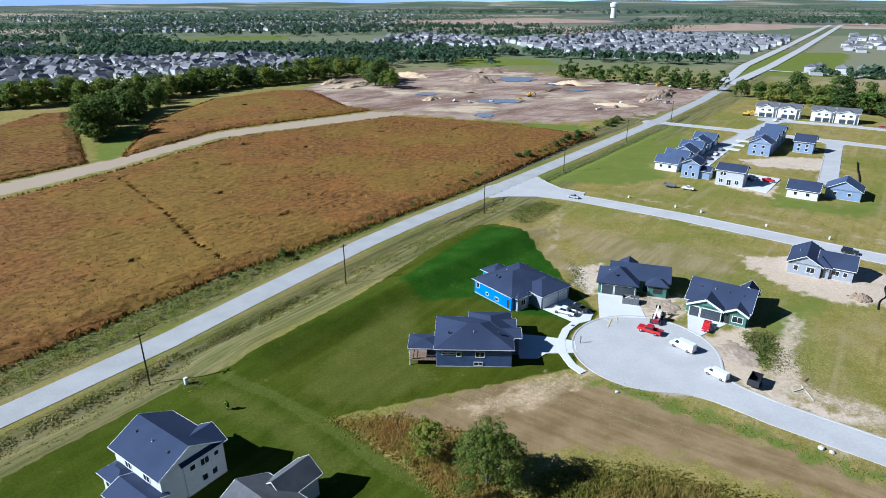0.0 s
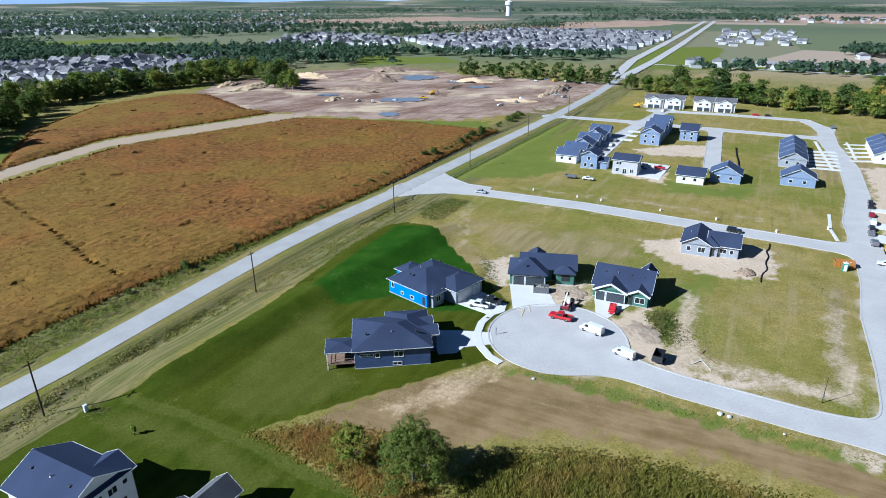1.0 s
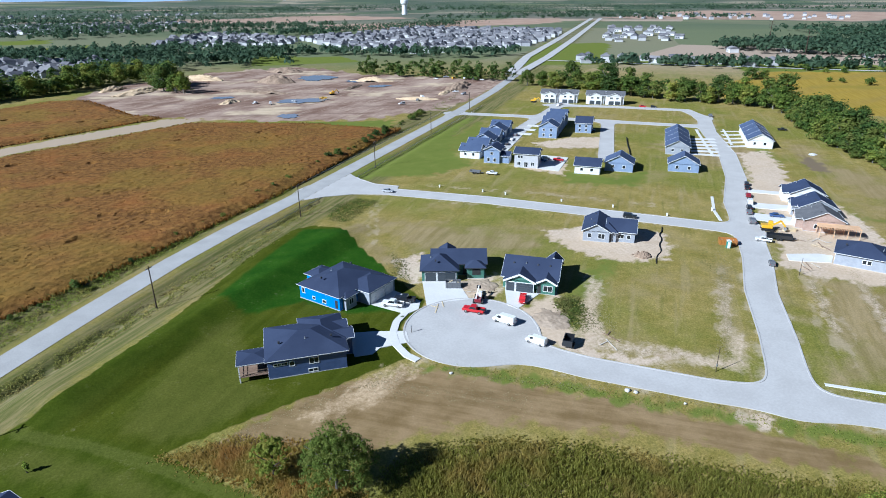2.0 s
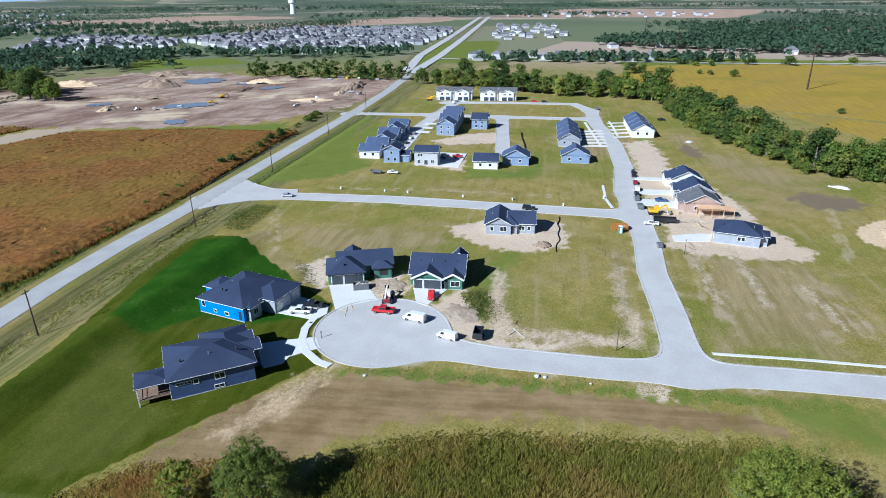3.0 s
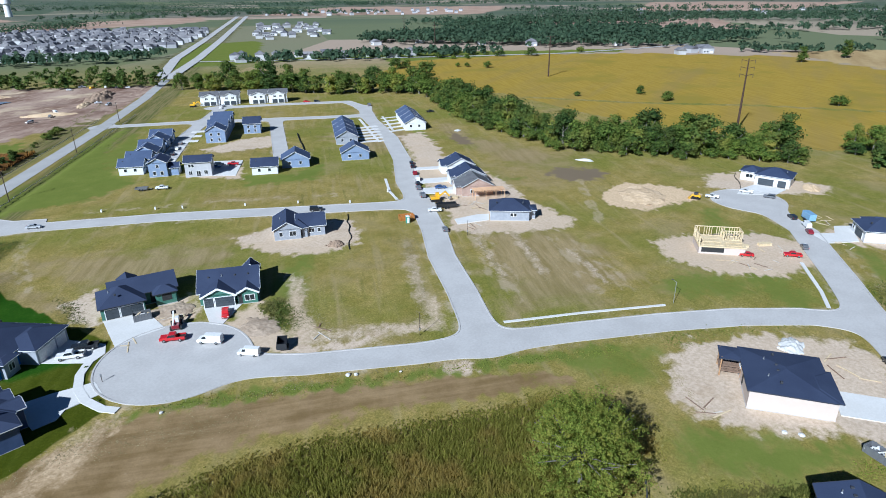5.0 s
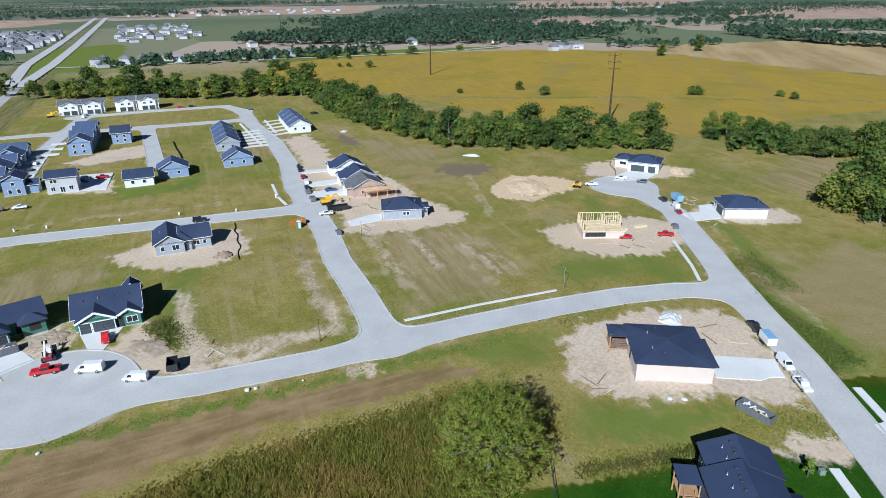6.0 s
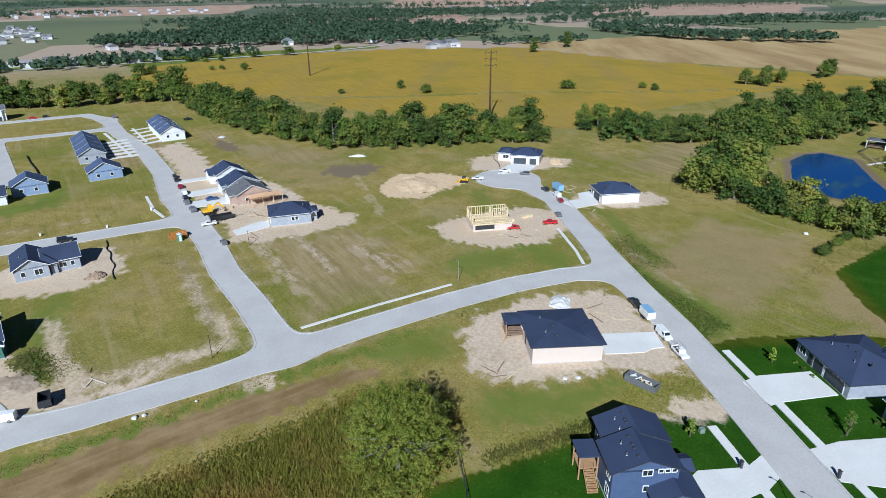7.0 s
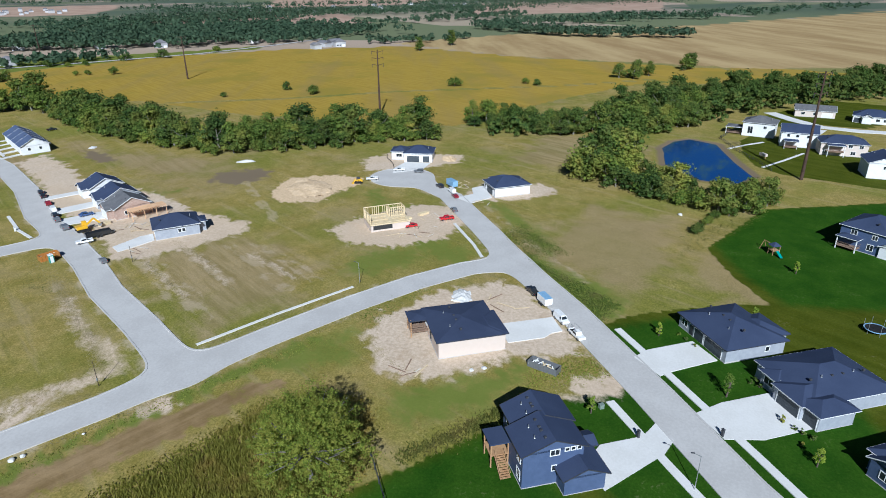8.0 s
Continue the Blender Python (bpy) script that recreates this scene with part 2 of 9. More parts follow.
M["far_wall"] = surface("pale_house_walls", (0.32, 0.32, 0.34), (0.62, 0.61, 0.6), 0.03, 0.02, 0.7, 0)
M["far_roof"] = surface("weathered_gray_shingles", (0.11, 0.11, 0.125), (0.25, 0.24, 0.245), 0.06, 0.03, 0.9, 0)


def plain(name, col, rough=0.5, metal=0.0, coat=0.0):
    m, nt, bs = nodes_of(name)
    c = mixc(nt, ramp(nt, noise_node(nt, 3.0, 3), 0.3, 0.7), tuple(v * 0.9 for v in col), tuple(min(1, v * 1.08) for v in col))
    nt.links.new(c, bs.inputs["Base Color"])
    bs.inputs["Roughness"].default_value, bs.inputs["Metallic"].default_value, bs.inputs["Coat Weight"].default_value = rough, metal, coat
    return m


def pond_water():
    """Deep water painted the sky's mirrored blue, drifts of green weed under the surface."""
    m, nt, bs = nodes_of("pond_water")
    drift = ramp(nt, noise_node(nt, 0.12, 5, 0.65, stretch=(radians(-20), (3.0, 1.0, 1.0))), 0.5, 0.68)
    nt.links.new(mixc(nt, calc(nt, "MULTIPLY", drift, 0.65), (0.006, 0.042, 0.16), (0.05, 0.1, 0.07)), bs.inputs["Base Color"])
    bs.inputs["Roughness"].default_value = 0.12
    add_bump(nt, bs, noise_node(nt, 2.5, 3), 0.15, 0.05)
    return m


M["water"] = pond_water()
# the pale blue base holds sky reflection as well as silt
M["puddle"] = plain("silty_puddle_sky_tint", (0.27, 0.29, 0.34), 0.08)
M["glass"] = plain("window_glass", (0.02, 0.025, 0.03), 0.06)
M["garage"] = plain("garage_door_panel", (0.045, 0.055, 0.066), 0.5)
M["garage_white"] = plain("white_garage_door", (0.72, 0.72, 0.71), 0.5)
M["opening"] = plain("painted_interior_shade", (0.03, 0.03, 0.03), 0.9)
M["tyre"] = plain("tyre_rubber", (0.02, 0.02, 0.02), 0.85)
M["rim"] = plain("wheel_rim", (0.45, 0.45, 0.46), 0.35, 0.8)
M["lens"] = plain("headlight_lens", (0.75, 0.75, 0.72), 0.15)
M["red_lens"] = plain("tail_light_lens", (0.35, 0.01, 0.01), 0.2)
PAINT = {k: plain(k + "_car_paint", c, 0.3, 0.0, 0.6) for k, c in {
    "white": (0.78, 0.78, 0.77), "black": (0.018, 0.02, 0.024), "red": (0.5, 0.015, 0.02), "silver": (0.45, 0.46, 0.48), "blue": (0.04, 0.08, 0.2),
    "gray": (0.14, 0.145, 0.155), "yellow": (0.75, 0.42, 0.02), "teal": (0.02, 0.28, 0.25), "orange": (0.42, 0.17, 0.04), "maroon": (0.22, 0.02, 0.03), "light_blue": (0.25, 0.42, 0.6), "sage": (0.2, 0.25, 0.21)}.items()}

# ---- the plan: outlines in metres ----
AX = -36.0      # the street grid is laid out along this bearing
MAIN_ROAD = [(-260, -165), (-75, 85), (-57, 110), (-44, 131), (-33.5, 147.5), (-22, 165), (-7.5, 184.5), (12, 208), (70.5, 283.5), (122, 350), (170, 416), (212, 479), (221, 493), (306, 627), (442, 825), (884, 1483)]
STREETS = [   # centre line, half width
    ([(20, 216), (44, 207), (75, 185.4), (111, 155.2), (135, 135)], 3.5),
    ([(83.4, 65), (97.3, 83.3), (109.4, 100.7), (122.2, 115.6), (135.6, 133.8), (150.4, 155.7), (171.6, 179.5), (195, 211.4), (218, 251), (240, 282)], 3.35),
    ([(40, 104), (47.3, 93.6), (55.3, 85.7), (71.8, 72.6), (84, 64.6), (98, 54.8), (114.6, 42.3), (127, 31.6), (136.5, 21), (141, 12.5)], 3.35),
    ([(205, 50), (190.4, 35), (162, 19.6), (143.3, 10.2), (119.8, -3.9), (92.3, -18.2), (72.2, -28), (20, -60)], 3.6),
    ([(114, 345), (148, 322), (188, 290), (219, 266)], 3.2),
    ([(180, 350), (213, 330), (246, 305), (240, 282)], 3.1),
    ([(190, 351), (160, 318), (134, 289), (104, 247)], 3.2),
    ([(185, 290), (143, 223)], 3.0)]
BULBS = [(39.5, 106.0, 13.8), (208.6, 56.2, 11.2)]
LUSH = [
    [(-42, 97), (-32.8, 108.4), (-19.4, 128.9), (-4.4, 159.8), (9.2, 178), (16, 180), (23, 173.5), (29, 144), (30, 137), (34, 121), (26, 112), (25, 100), (12, 95.5), (-20, 85), (-34, 93)],
    [(-65, 71), (-50, 92), (-46, 97), (-40, 99), (-33, 96), (-19, 86), (-7, 74), (1, 67), (-20, 40), (-65, 40)],
    [(160, -39), (195, -62), (208, -101), (160, -120), (129, -69), (127, -48), (143, -42)],
    [(60, 28), (67, 20), (78, 9), (87, 0), (94, -14), (93, -17), (73, -27.5), (32, -52), (20, 10)],
    [(112, -7.5), (119.5, -16), (124, -26), (130, -44), (129, -70), (124, -100), (60, -100), (30, -58), (71.5, -28.5)],
    [(246, -72), (266, -72), (288, -76), (300, -84), (296, -110), (270, -130), (215, -125), (236, -78)], [(320, -98), (345, -100), (400, -150), (380, -190), (322, -140), (328, -120)]]
LAWN_PALE = [[(-25.8, 93.5), (-23.6, 101.9), (-17.6, 114.3), (-11.2, 124.3), (-6.3, 126.2), (-6, 112), (-4.8, 100.7), (-0.8, 95.4), (-12.4, 89.1), (-18.9, 88.0)], [(-44.2, 92.2), (-38, 94), (-31.6, 88.6), (-22, 82), (-12, 73), (-18, 72), (-29.5, 82), (-38.9, 86.5)]]
LAWN_EDGE = [(-41, 97.2), (-31.3, 92.1), (-19.5, 83.2), (-9, 73.7), (-0.1, 67.7)]
WORN = [[(2, 87.6), (11.8, 94.4), (20, 98.5), (27, 98.2), (26.2, 94), (20.7, 90), (15.1, 87), (5.2, 84.6)], [(76.3, 122.5), (78, 117), (68.2, 103.3), (64.8, 93.8), (70.5, 88), (74, 82.6), (71.4, 81.6), (63.9, 88.3), (57.4, 93.7), (66.2, 107.4)], [(104.3, 109.3), (105.6, 107), (93, 91.5), (88.6, 81.8), (83.6, 76.5), (81.8, 78.6), (89.4, 91.3)], [(124.8, 103), (126.4, 102), (111, 80.4), (109.4, 81.4)],
        [(134.6, 78.5), (136.2, 77.4), (124, 59.9), (122.6, 60.9)], [(133.6, 95.8), (135.2, 94.6), (119.2, 74.1), (117.8, 75.1)], [(70, 90.6), (77.3, 84.3), (83.8, 78.3), (81.7, 75.1), (72.4, 81.2)]]
TOPSOIL = [[(189, 118), (193, 124.5), (203, 124.5), (210, 114), (209, 105.5), (197, 104.5), (189, 111)], [(222.5, 199), (223, 192), (214.5, 177), (207, 173.5), (208, 184)]]
SOFT_GREEN = [[(150, 138), (146, 142), (156, 152), (162, 151), (156, 143)], [(161, 156), (158, 152), (166, 163), (172, 160), (166, 154)], [(176, 150), (184, 146), (192, 158), (186, 164), (180, 158)], [(196, 196), (214, 222), (224, 216), (206, 190)], [(170, 17), (186, 27), (194, 28), (190, 18), (172, 6), (150, -4), (146, 4)], [(86, 30), (80, 28), (74, 24), (82, 9), (88, 6), (96, 2), (100, 3), (92, 15), (87, 24)], [(124, 0), (114, -8), (120, -14), (135, -8), (128, -4)], [(84, 58), (100, 47), (108, 38), (92, 33), (86, 40)], [(60, 112), (74, 108), (92, 128), (88, 132), (76, 128)],
              [(120, 319), (78, 265), (68, 241), (75, 236), (90, 252), (105, 262), (125, 312)], [(150, 45), (172, 31), (178, 40), (184, 52), (196, 58), (194, 66), (186, 66)], [(183, 128), (188, 118), (170, 130), (176, 140)],
              [(130, 20), (150, 44), (163, 36), (146, 18)], [(20, 222), (60, 262), (110, 330), (100, 300), (60, 235), (35, 214)], [(128, 55), (146, 50), (150, 38), (140, 30), (126, 42)]]
SLOPE_GREEN = [[(107.7, 194.7), (117.8, 213.1), (124.4, 201.7), (128.9, 196.4), (143.8, 200.7), (148.4, 198.2), (139.8, 188.5), (129.8, 182.5)], [(38.5, 227.5), (48.2, 239.5), (84.0, 289.6), (115.8, 329.8), (124.7, 329.5), (99.9, 289.2), (85.8, 252.2), (87.8, 230.5), (65.3, 219.5)], [(86, 28), (76, 23), (82, 10), (88, 6), (96, 2), (99, 4), (91, 15), (87, 24)], [(111, -7), (119, -17), (131, -15), (139, -5), (150, 6), (146, 9), (128, 1)]]
DEEP = [[(-11, 136), (1.7, 160), (12.7, 178), (23.8, 172), (29.6, 143.4), (28, 127), (29.5, 118.5), (16, 121), (8, 130), (-4.8, 127.5)], [(60, 26), (67, 20), (78, 8.5), (76, 0), (60, -8), (30, -20), (30, 10)],
        [(71.5, -28.5), (112, -7.5), (121, -26), (104, -48), (70, -58), (30, -58)], [(76, -4), (87, -1), (94, -14), (93, -17), (73, -27.5), (50, -40), (50, -20)], [(-42.3, 97.8), (-29.4, 117.9), (-12.5, 137.2), (14.1, 161.4), (25.3, 170.9), (26.4, 162.7), (12.6, 147.7), (-4.8, 127.2), (-18.3, 115.1), (-30.7, 102.4), (-35.6, 95.4)], [(163, -41), (195, -62), (208, -101), (160, -120), (131, -69), (130, -50), (145, -44)]]
BARE = [   # pale dirt
    [(51, 103), (54, 109.5), (58.3, 113), (60.5, 110), (59.5, 102), (58.5, 92), (70.3, 82.4), (63.7, 84.1), (56.9, 89.7), (53, 96)], [(42, 121), (46.6, 127.5), (51, 132.5), (54.7, 128.6), (51, 119.6), (46.5, 117.4)],
    [(78, 148), (80, 152.5), (90, 152.5), (106, 147), (111, 139), (107, 131), (99.3, 123.9), (92, 126), (87, 128.6), (82, 134.6)],
    [(35, 147), (40, 148), (39, 135), (34, 131), (32, 140)],
    [(52, 110), (57, 112), (63, 114.5), (60, 104), (57, 96), (54, 96)],
    [(102.5, 36), (110, 34.6), (117, 29.6), (125, 22.4), (130.6, 12.2), (128, 6), (118, 0.5), (107, -5.6), (102, -5.6), (100.4, 4.6), (91.4, 17.2), (88.6, 25.6), (91.5, 30)],
    [(231, 77), (241, 68), (242, 50), (242, 39), (230, 39.5), (223.7, 49), (214, 71.6)],
    [(155.5, 64), (168, 57), (181, 42), (179, 31), (169, 26.2), (154, 31), (146.6, 43), (147, 56)],
    [(195, 30), (206, 25.4), (209, 9), (205, 2), (197.5, 2.6), (191, 14), (188, 26)],
    [(136.8, 122), (164, 126), (161.5, 107), (156, 91), (151, 86.5), (143, 90), (130, 101.5), (124.4, 110.7)],
    [(164, 175), (187, 170), (175, 132), (165, 114), (131, 113), (140, 128), (156, 152)],
    [(101, 224), (112, 236), (126, 226), (113, 205)],
    [(126, 258), (150, 262), (166, 258), (150, 240), (130, 246)],
    [(90.2, -3.2), (93.6, -5), (97, -9.3), (96.5, -12.4), (92.5, -13.5), (89.8, -8.4), (88.8, -4.6)],
    [(200.6, 211), (214, 210), (197, 182), (172, 159), (167, 164), (176, 177), (191, 197)], [(72.6, 65.6), (76.4, 64.2), (75.6, 61.2), (72.4, 62.4)]]
BROWN = [[(192, 148), (212, 186), (222, 180), (230, 150), (222, 122), (200, 106), (172, 112), (166, 126), (182, 144)], [(118, 176), (112, 168), (86, 188), (92, 196)]]
SAND = [[(181.8, 94.7), (192, 96.5), (200.5, 95.2), (205, 88), (207.3, 79.2), (205, 70), (199.9, 68.5), (186.7, 73.9), (177.4, 75.9), (174.5, 87.7)]]
DRY = [   # brown, worn ground
    [(-13, 84), (-1.3, 90.2), (5, 92.6), (15, 95.5), (26.8, 95.6), (38.7, 87), (56, 74), (72.5, 61.8), (83, 50), (84, 45.6), (78, 49), (70, 55), (58, 62.8), (45.7, 70.4), (33.2, 76.6), (22, 77), (15, 76), (-1, 78)],
    [(126, 104), (142, 92), (147, 76), (129, 58), (112, 56), (96, 68), (110, 84)], [(150, 10), (190, -10), (182, -35), (146, -30), (128, -18)],
    [(150, -30), (160, -38), (128, -66), (122, -40)],
    [(34, 178), (80, 152), (66, 138), (38, 150)], [(25, 172), (30, 173), (34, 150), (34, 141), (28, 148)], [(175, 240), (200, 238), (215, 205), (192, 190), (170, 200)], [(230, 20), (292, 10), (270, -40), (235, -20)], [(238, 222), (228, 194), (219, 160), (221, 134), (204, 132), (196, 147), (208, 174), (222, 205)]]
SITE = [[(-119, 447), (-96, 538), (-19, 616), (55, 627), (98, 556), (207, 464), (180, 428), (110, 356), (60, 343), (23, 353), (-31, 376), (-48, 390)]]
TRACK = [[(-290, 0), (-172, 190), (-160, 209), (-138, 247), (-112, 309), (-30, 367), (-20, 377), (-45, 381), (-118, 322), (-146, 262), (-170, 224), (-300, 20)]]
SOY = [[(295, 352), (315, 292), (334, 250), (306, 170), (300, 112), (296, 53), (309, 44), (381, 3), (444, -45), (530, -130), (600, 50), (683, 174), (631, 294), (556, 376), (426, 440)],
       [(512, -225), (444, -60), (560, -140)]]
TANF = [[(603, 50), (690, 172), (720, 200), (850, 80), (1065, -194), (1569, -656), (900, -560), (563, -246), (545, -140)]]
PINK = [[(1000, 800), (1300, 750), (1350, 480), (1060, 330), (960, 560)], [(1300, 200), (2000, 300), (2400, -300), (1600, -200)], [(900, 1500), (1500, 1900), (1900, 1400), (1300, 1050)],
        [(143, 1436), (837, 1583), (701, 1322), (384, 1230), (180, 1250)], [(-200, 1900), (300, 2100), (500, 1750), (0, 1600)], [(1600, 800), (2600, 1200), (2800, 500), (1900, 500)]]
MEADOW = [[(410, 450), (465, 510), (566, 424), (600, 388), (660, 340), (640, 318), (566, 366), (493, 403)], [(-313, 961), (-197, 1013), (-131, 865), (-254, 873)], [(17, 755), (110, 714), (120, 654), (14, 642)], [(-165, 350), (-143, 266), (-150, 258), (-180, 330)], [(-40, 455), (-5, 440), (-20, 420), (-45, 440)],
          [(430, 560), (520, 480), (640, 330), (580, 400), (470, 450), (330, 545)], [(250, 560), (400, 800), (480, 760), (330, 540)], [(34, 345), (78, 335), (70, 318), (30, 338)], [(-500, 1100), (-300, 1200), (-250, 1100), (-480, 1000)],
          [(25, 97.5), (40, 90), (51, 81.4), (75, 64), (90, 53.6), (101, 46), (98, 42.5), (84, 52.6), (72.9, 61.6), (55.7, 73.4), (38, 86.4), (26.5, 94.5)]]
RUTS = [[(134.7, 95.5), (118.6, 75.2)], [(140, 87), (118, 59.5)], [(143, 80), (122.9, 54.4)], [(128, 102), (110, 78)], [(126, 104), (112, 86), (103, 72)],
        [(100, 104), (90, 89), (80, 79)], [(112, 116), (101, 103)], [(71, 112), (64, 98), (60, 88)], [(158, 8), (142, -2), (130, -9)], [(150, 4), (136, -6)], [(164, 12), (180, 20), (196, 26)], [(196, 112), (176, 96), (160, 82)],
        [(-70, 78), (-50, 104), (-32, 130), (-8, 166), (4, 182)], [(60, 190), (90, 168), (118, 146)], [(60, 210), (95, 186), (128, 160)], [(40, 196), (34, 180), (30, 160)]]
SOY_LANE = [(331, 229), (354, 169), (391, 108), (432, 2), (470, -60)]
POND = [(269, -42), (281, -48), (286, -55), (279, -64), (252, -65), (233, -67), (223, -59), (226, -49), (243, -40)]


def segment_distance(X, Y, ax, ay, bx, by):
    dx, dy = bx - ax, by - ay
    t = np.clip(((X - ax) * dx + (Y - ay) * dy) / (dx * dx + dy * dy), 0, 1)
    return np.hypot(X - ax - t * dx, Y - ay - t * dy)


def line_distance(X, Y, line):
    return np.min([segment_distance(X, Y, *a, *b) for a, b in zip(line, line[1:])], axis=0)


def outline_distance(X, Y, poly):
    """Signed distance to an outline, negative inside."""
    d = np.full(X.shape, 1e9)
    inside = np.zeros(X.shape, bool)
    for (ax, ay), (bx, by) in zip(poly, poly[1:] + poly[:1]):
        d = np.minimum(d, segment_distance(X, Y, ax, ay, bx, by))
        if ay != by:
            cross = ((ay > Y) != (by > Y)) & (X < (bx - ax) * (Y - ay) / (by - ay) + ax)
            inside ^= cross
    return np.where(inside, -d, d)


def wobble(X, Y, size, seed):
    """Smooth noise about zero, from a few waves."""
    r = np.random.default_rng(seed)
    s = np.zeros_like(X)
    for k in range(9):
        a, f, p = r.uniform(0, math.tau), r.uniform(0.6, 2.6) * math.tau / size, r.uniform(0, math.tau)
        s += np.sin((X * np.cos(a) + Y * np.sin(a)) * f + p + 1.7 * np.sin((X * np.sin(a) - Y * np.cos(a)) * f * 0.7 + p * 2)) / 3
    return s


def cover(X, Y, polys, soft, ragged, seed):
    out = np.zeros(X.shape)
    for i, poly in enumerate(polys):
        P = np.array(poly)
        pad = soft + ragged * 3 + 2
        box = (X > P[:, 0].min() - pad) & (X < P[:, 0].max() + pad) & (Y > P[:, 1].min() - pad) & (Y < P[:, 1].max() + pad)
        if not box.any():
            continue
        x, y = X[box], Y[box]
        d = outline_distance(x, y, poly) + ragged * wobble(x, y, max(ragged * 6, 5), seed + i)
        out[box] = np.maximum(out[box], np.clip(0.5 - d / (2 * soft), 0, 1))
    return out


MOUTH = [(8, 201), (14, 205.5), (23, 207.8), (37.5, 207.3), (46, 202.5), (50, 211.5), (42.5, 217), (38.6, 225), (36, 236), (20, 222)]      # where the cross street opens on the county road


def street_field(X, Y):
    """Below zero on the paved streets; corners where streets meet come out rounded."""
    k = 2.2
    acc = np.zeros(X.shape)
    for line, half in STREETS:
        acc += np.exp(np.clip(-(line_distance(X, Y, line) - half) / k, -30, 30))
    for x, y, r in BULBS:
        acc += np.exp(np.clip(-(np.hypot(X - x, Y - y) - r) / k, -30, 30))
    acc += np.exp(np.clip(-(line_distance(X, Y, MAIN_ROAD) - 3.3) / k, -30, 30))
    acc = np.maximum(acc, np.exp(np.clip(-outline_distance(X, Y, MOUTH) / k, -30, 30)))
    return -k * np.log(acc)


def ground_height(X, Y):
    """The plots between the streets, almost flat."""
    return (0.06 * wobble(X, Y, 40, 3) - 0.06) * np.clip((street_field(X, Y) - 0.6) / 2.0, 0, 1)


# ---- ground: one sheet out to the horizon, finer where the plots are ----
def axis(lo, hi, step, reach):
    mid = list(np.arange(lo, hi + step / 2, step))
    out, s, v = [], step, hi
    while v < reach:
        s *= 1.06
        v = min(v + s, reach)
        out.append(v)
    low, s, v = [], step, lo
    while v > -reach:
        s *= 1.06
        v = max(v - s, -reach)
        low.append(v)
    return np.array(low[::-1] + mid + out)


gx, gy = axis(-110, 330, 1.25, 4800), axis(-90, 300, 1.25, 4800)
GX, GY = np.meshgrid(gx, gy)
pond_d = np.full(GX.shape, 50.0)
near_pond = (GX > 200) & (GX < 310) & (GY > -90) & (GY < -15)
pond_d[near_pond] = outline_distance(GX[near_pond], GY[near_pond], POND)
main_d = line_distance(GX, GY, MAIN_ROAD)
GZ = 0.06 * wobble(GX, GY, 40, 3) - 0.06
GZ += np.where(main_d < 18, -0.9 * np.exp(-((main_d - 9.5) / 2.2) ** 2), 0)          # ditches of the county road
GZ += np.where(pond_d < 14, -0.6 * np.clip((5 - pond_d) / 6, 0, 1), 0)
bank_d = 0.68 * (GY - 98) - 0.733 * (GX + 38)
bank_s = 0.68 * (GX + 38) + 0.733 * (GY - 98)
GZ += 2.2 * np.clip((bank_d + 4.5) / 7.0, 0, 1) * np.clip((15 - bank_d) / 12, 0, 1) * np.clip((bank_s + 6) / 12, 0, 1) * np.clip((104 - bank_s) / 14, 0, 1)      # low bank across the lawn
far_r = np.hypot(GX, GY)
GZ += np.clip((far_r - 2600) / 1800, 0, 1) ** 2 * (26 + 8 * wobble(GX, GY, 2600, 15))      # low hills far off
flat = np.clip((street_field(GX, GY) - 0.6) / 2.0, 0, 1)
GZ = GZ * flat - 0.05 * (1 - flat)
ny, nx = GX.shape
idx = np.arange(nx * ny).reshape(ny, nx)
gme = bpy.data.meshes.new("ground")
gme.vertices.add(nx * ny)
gme.vertices.foreach_set("co", np.stack([GX, GY, GZ], -1).astype(np.float32).ravel())
quads = np.stack([idx[:-1, :-1], idx[:-1, 1:], idx[1:, 1:], idx[1:, :-1]], -1).reshape(-1, 4)
gme.loops.add(quads.size)
gme.loops.foreach_set("vertex_index", quads.ravel().astype(np.int32))
gme.polygons.add(len(quads))
gme.polygons.foreach_set("loop_start", np.arange(0, quads.size, 4, dtype=np.int32))
gme.update(calc_edges=True)
ruts = np.zeros(GX.shape)
for line in RUTS:
    off = line_distance(GX, GY, line)
    ruts = np.maximum(ruts, np.clip(1.35 - np.abs(off - 0.9 + 0.5 * wobble(GX, GY, 17, 33)) / 1.1, 0, 1) * (0.6 + 0.4 * np.clip(wobble(GX, GY, 11, 35), -1, 1)))
sf = street_field(GX, GY)
pale_verge = np.where((sf > 0) & (main_d > 14), np.exp(-np.clip(sf - 0.3, 0, 30) / 1.5), 0) * np.clip(0.55 + 0.5 * wobble(GX, GY, 13, 37), 0, 1)
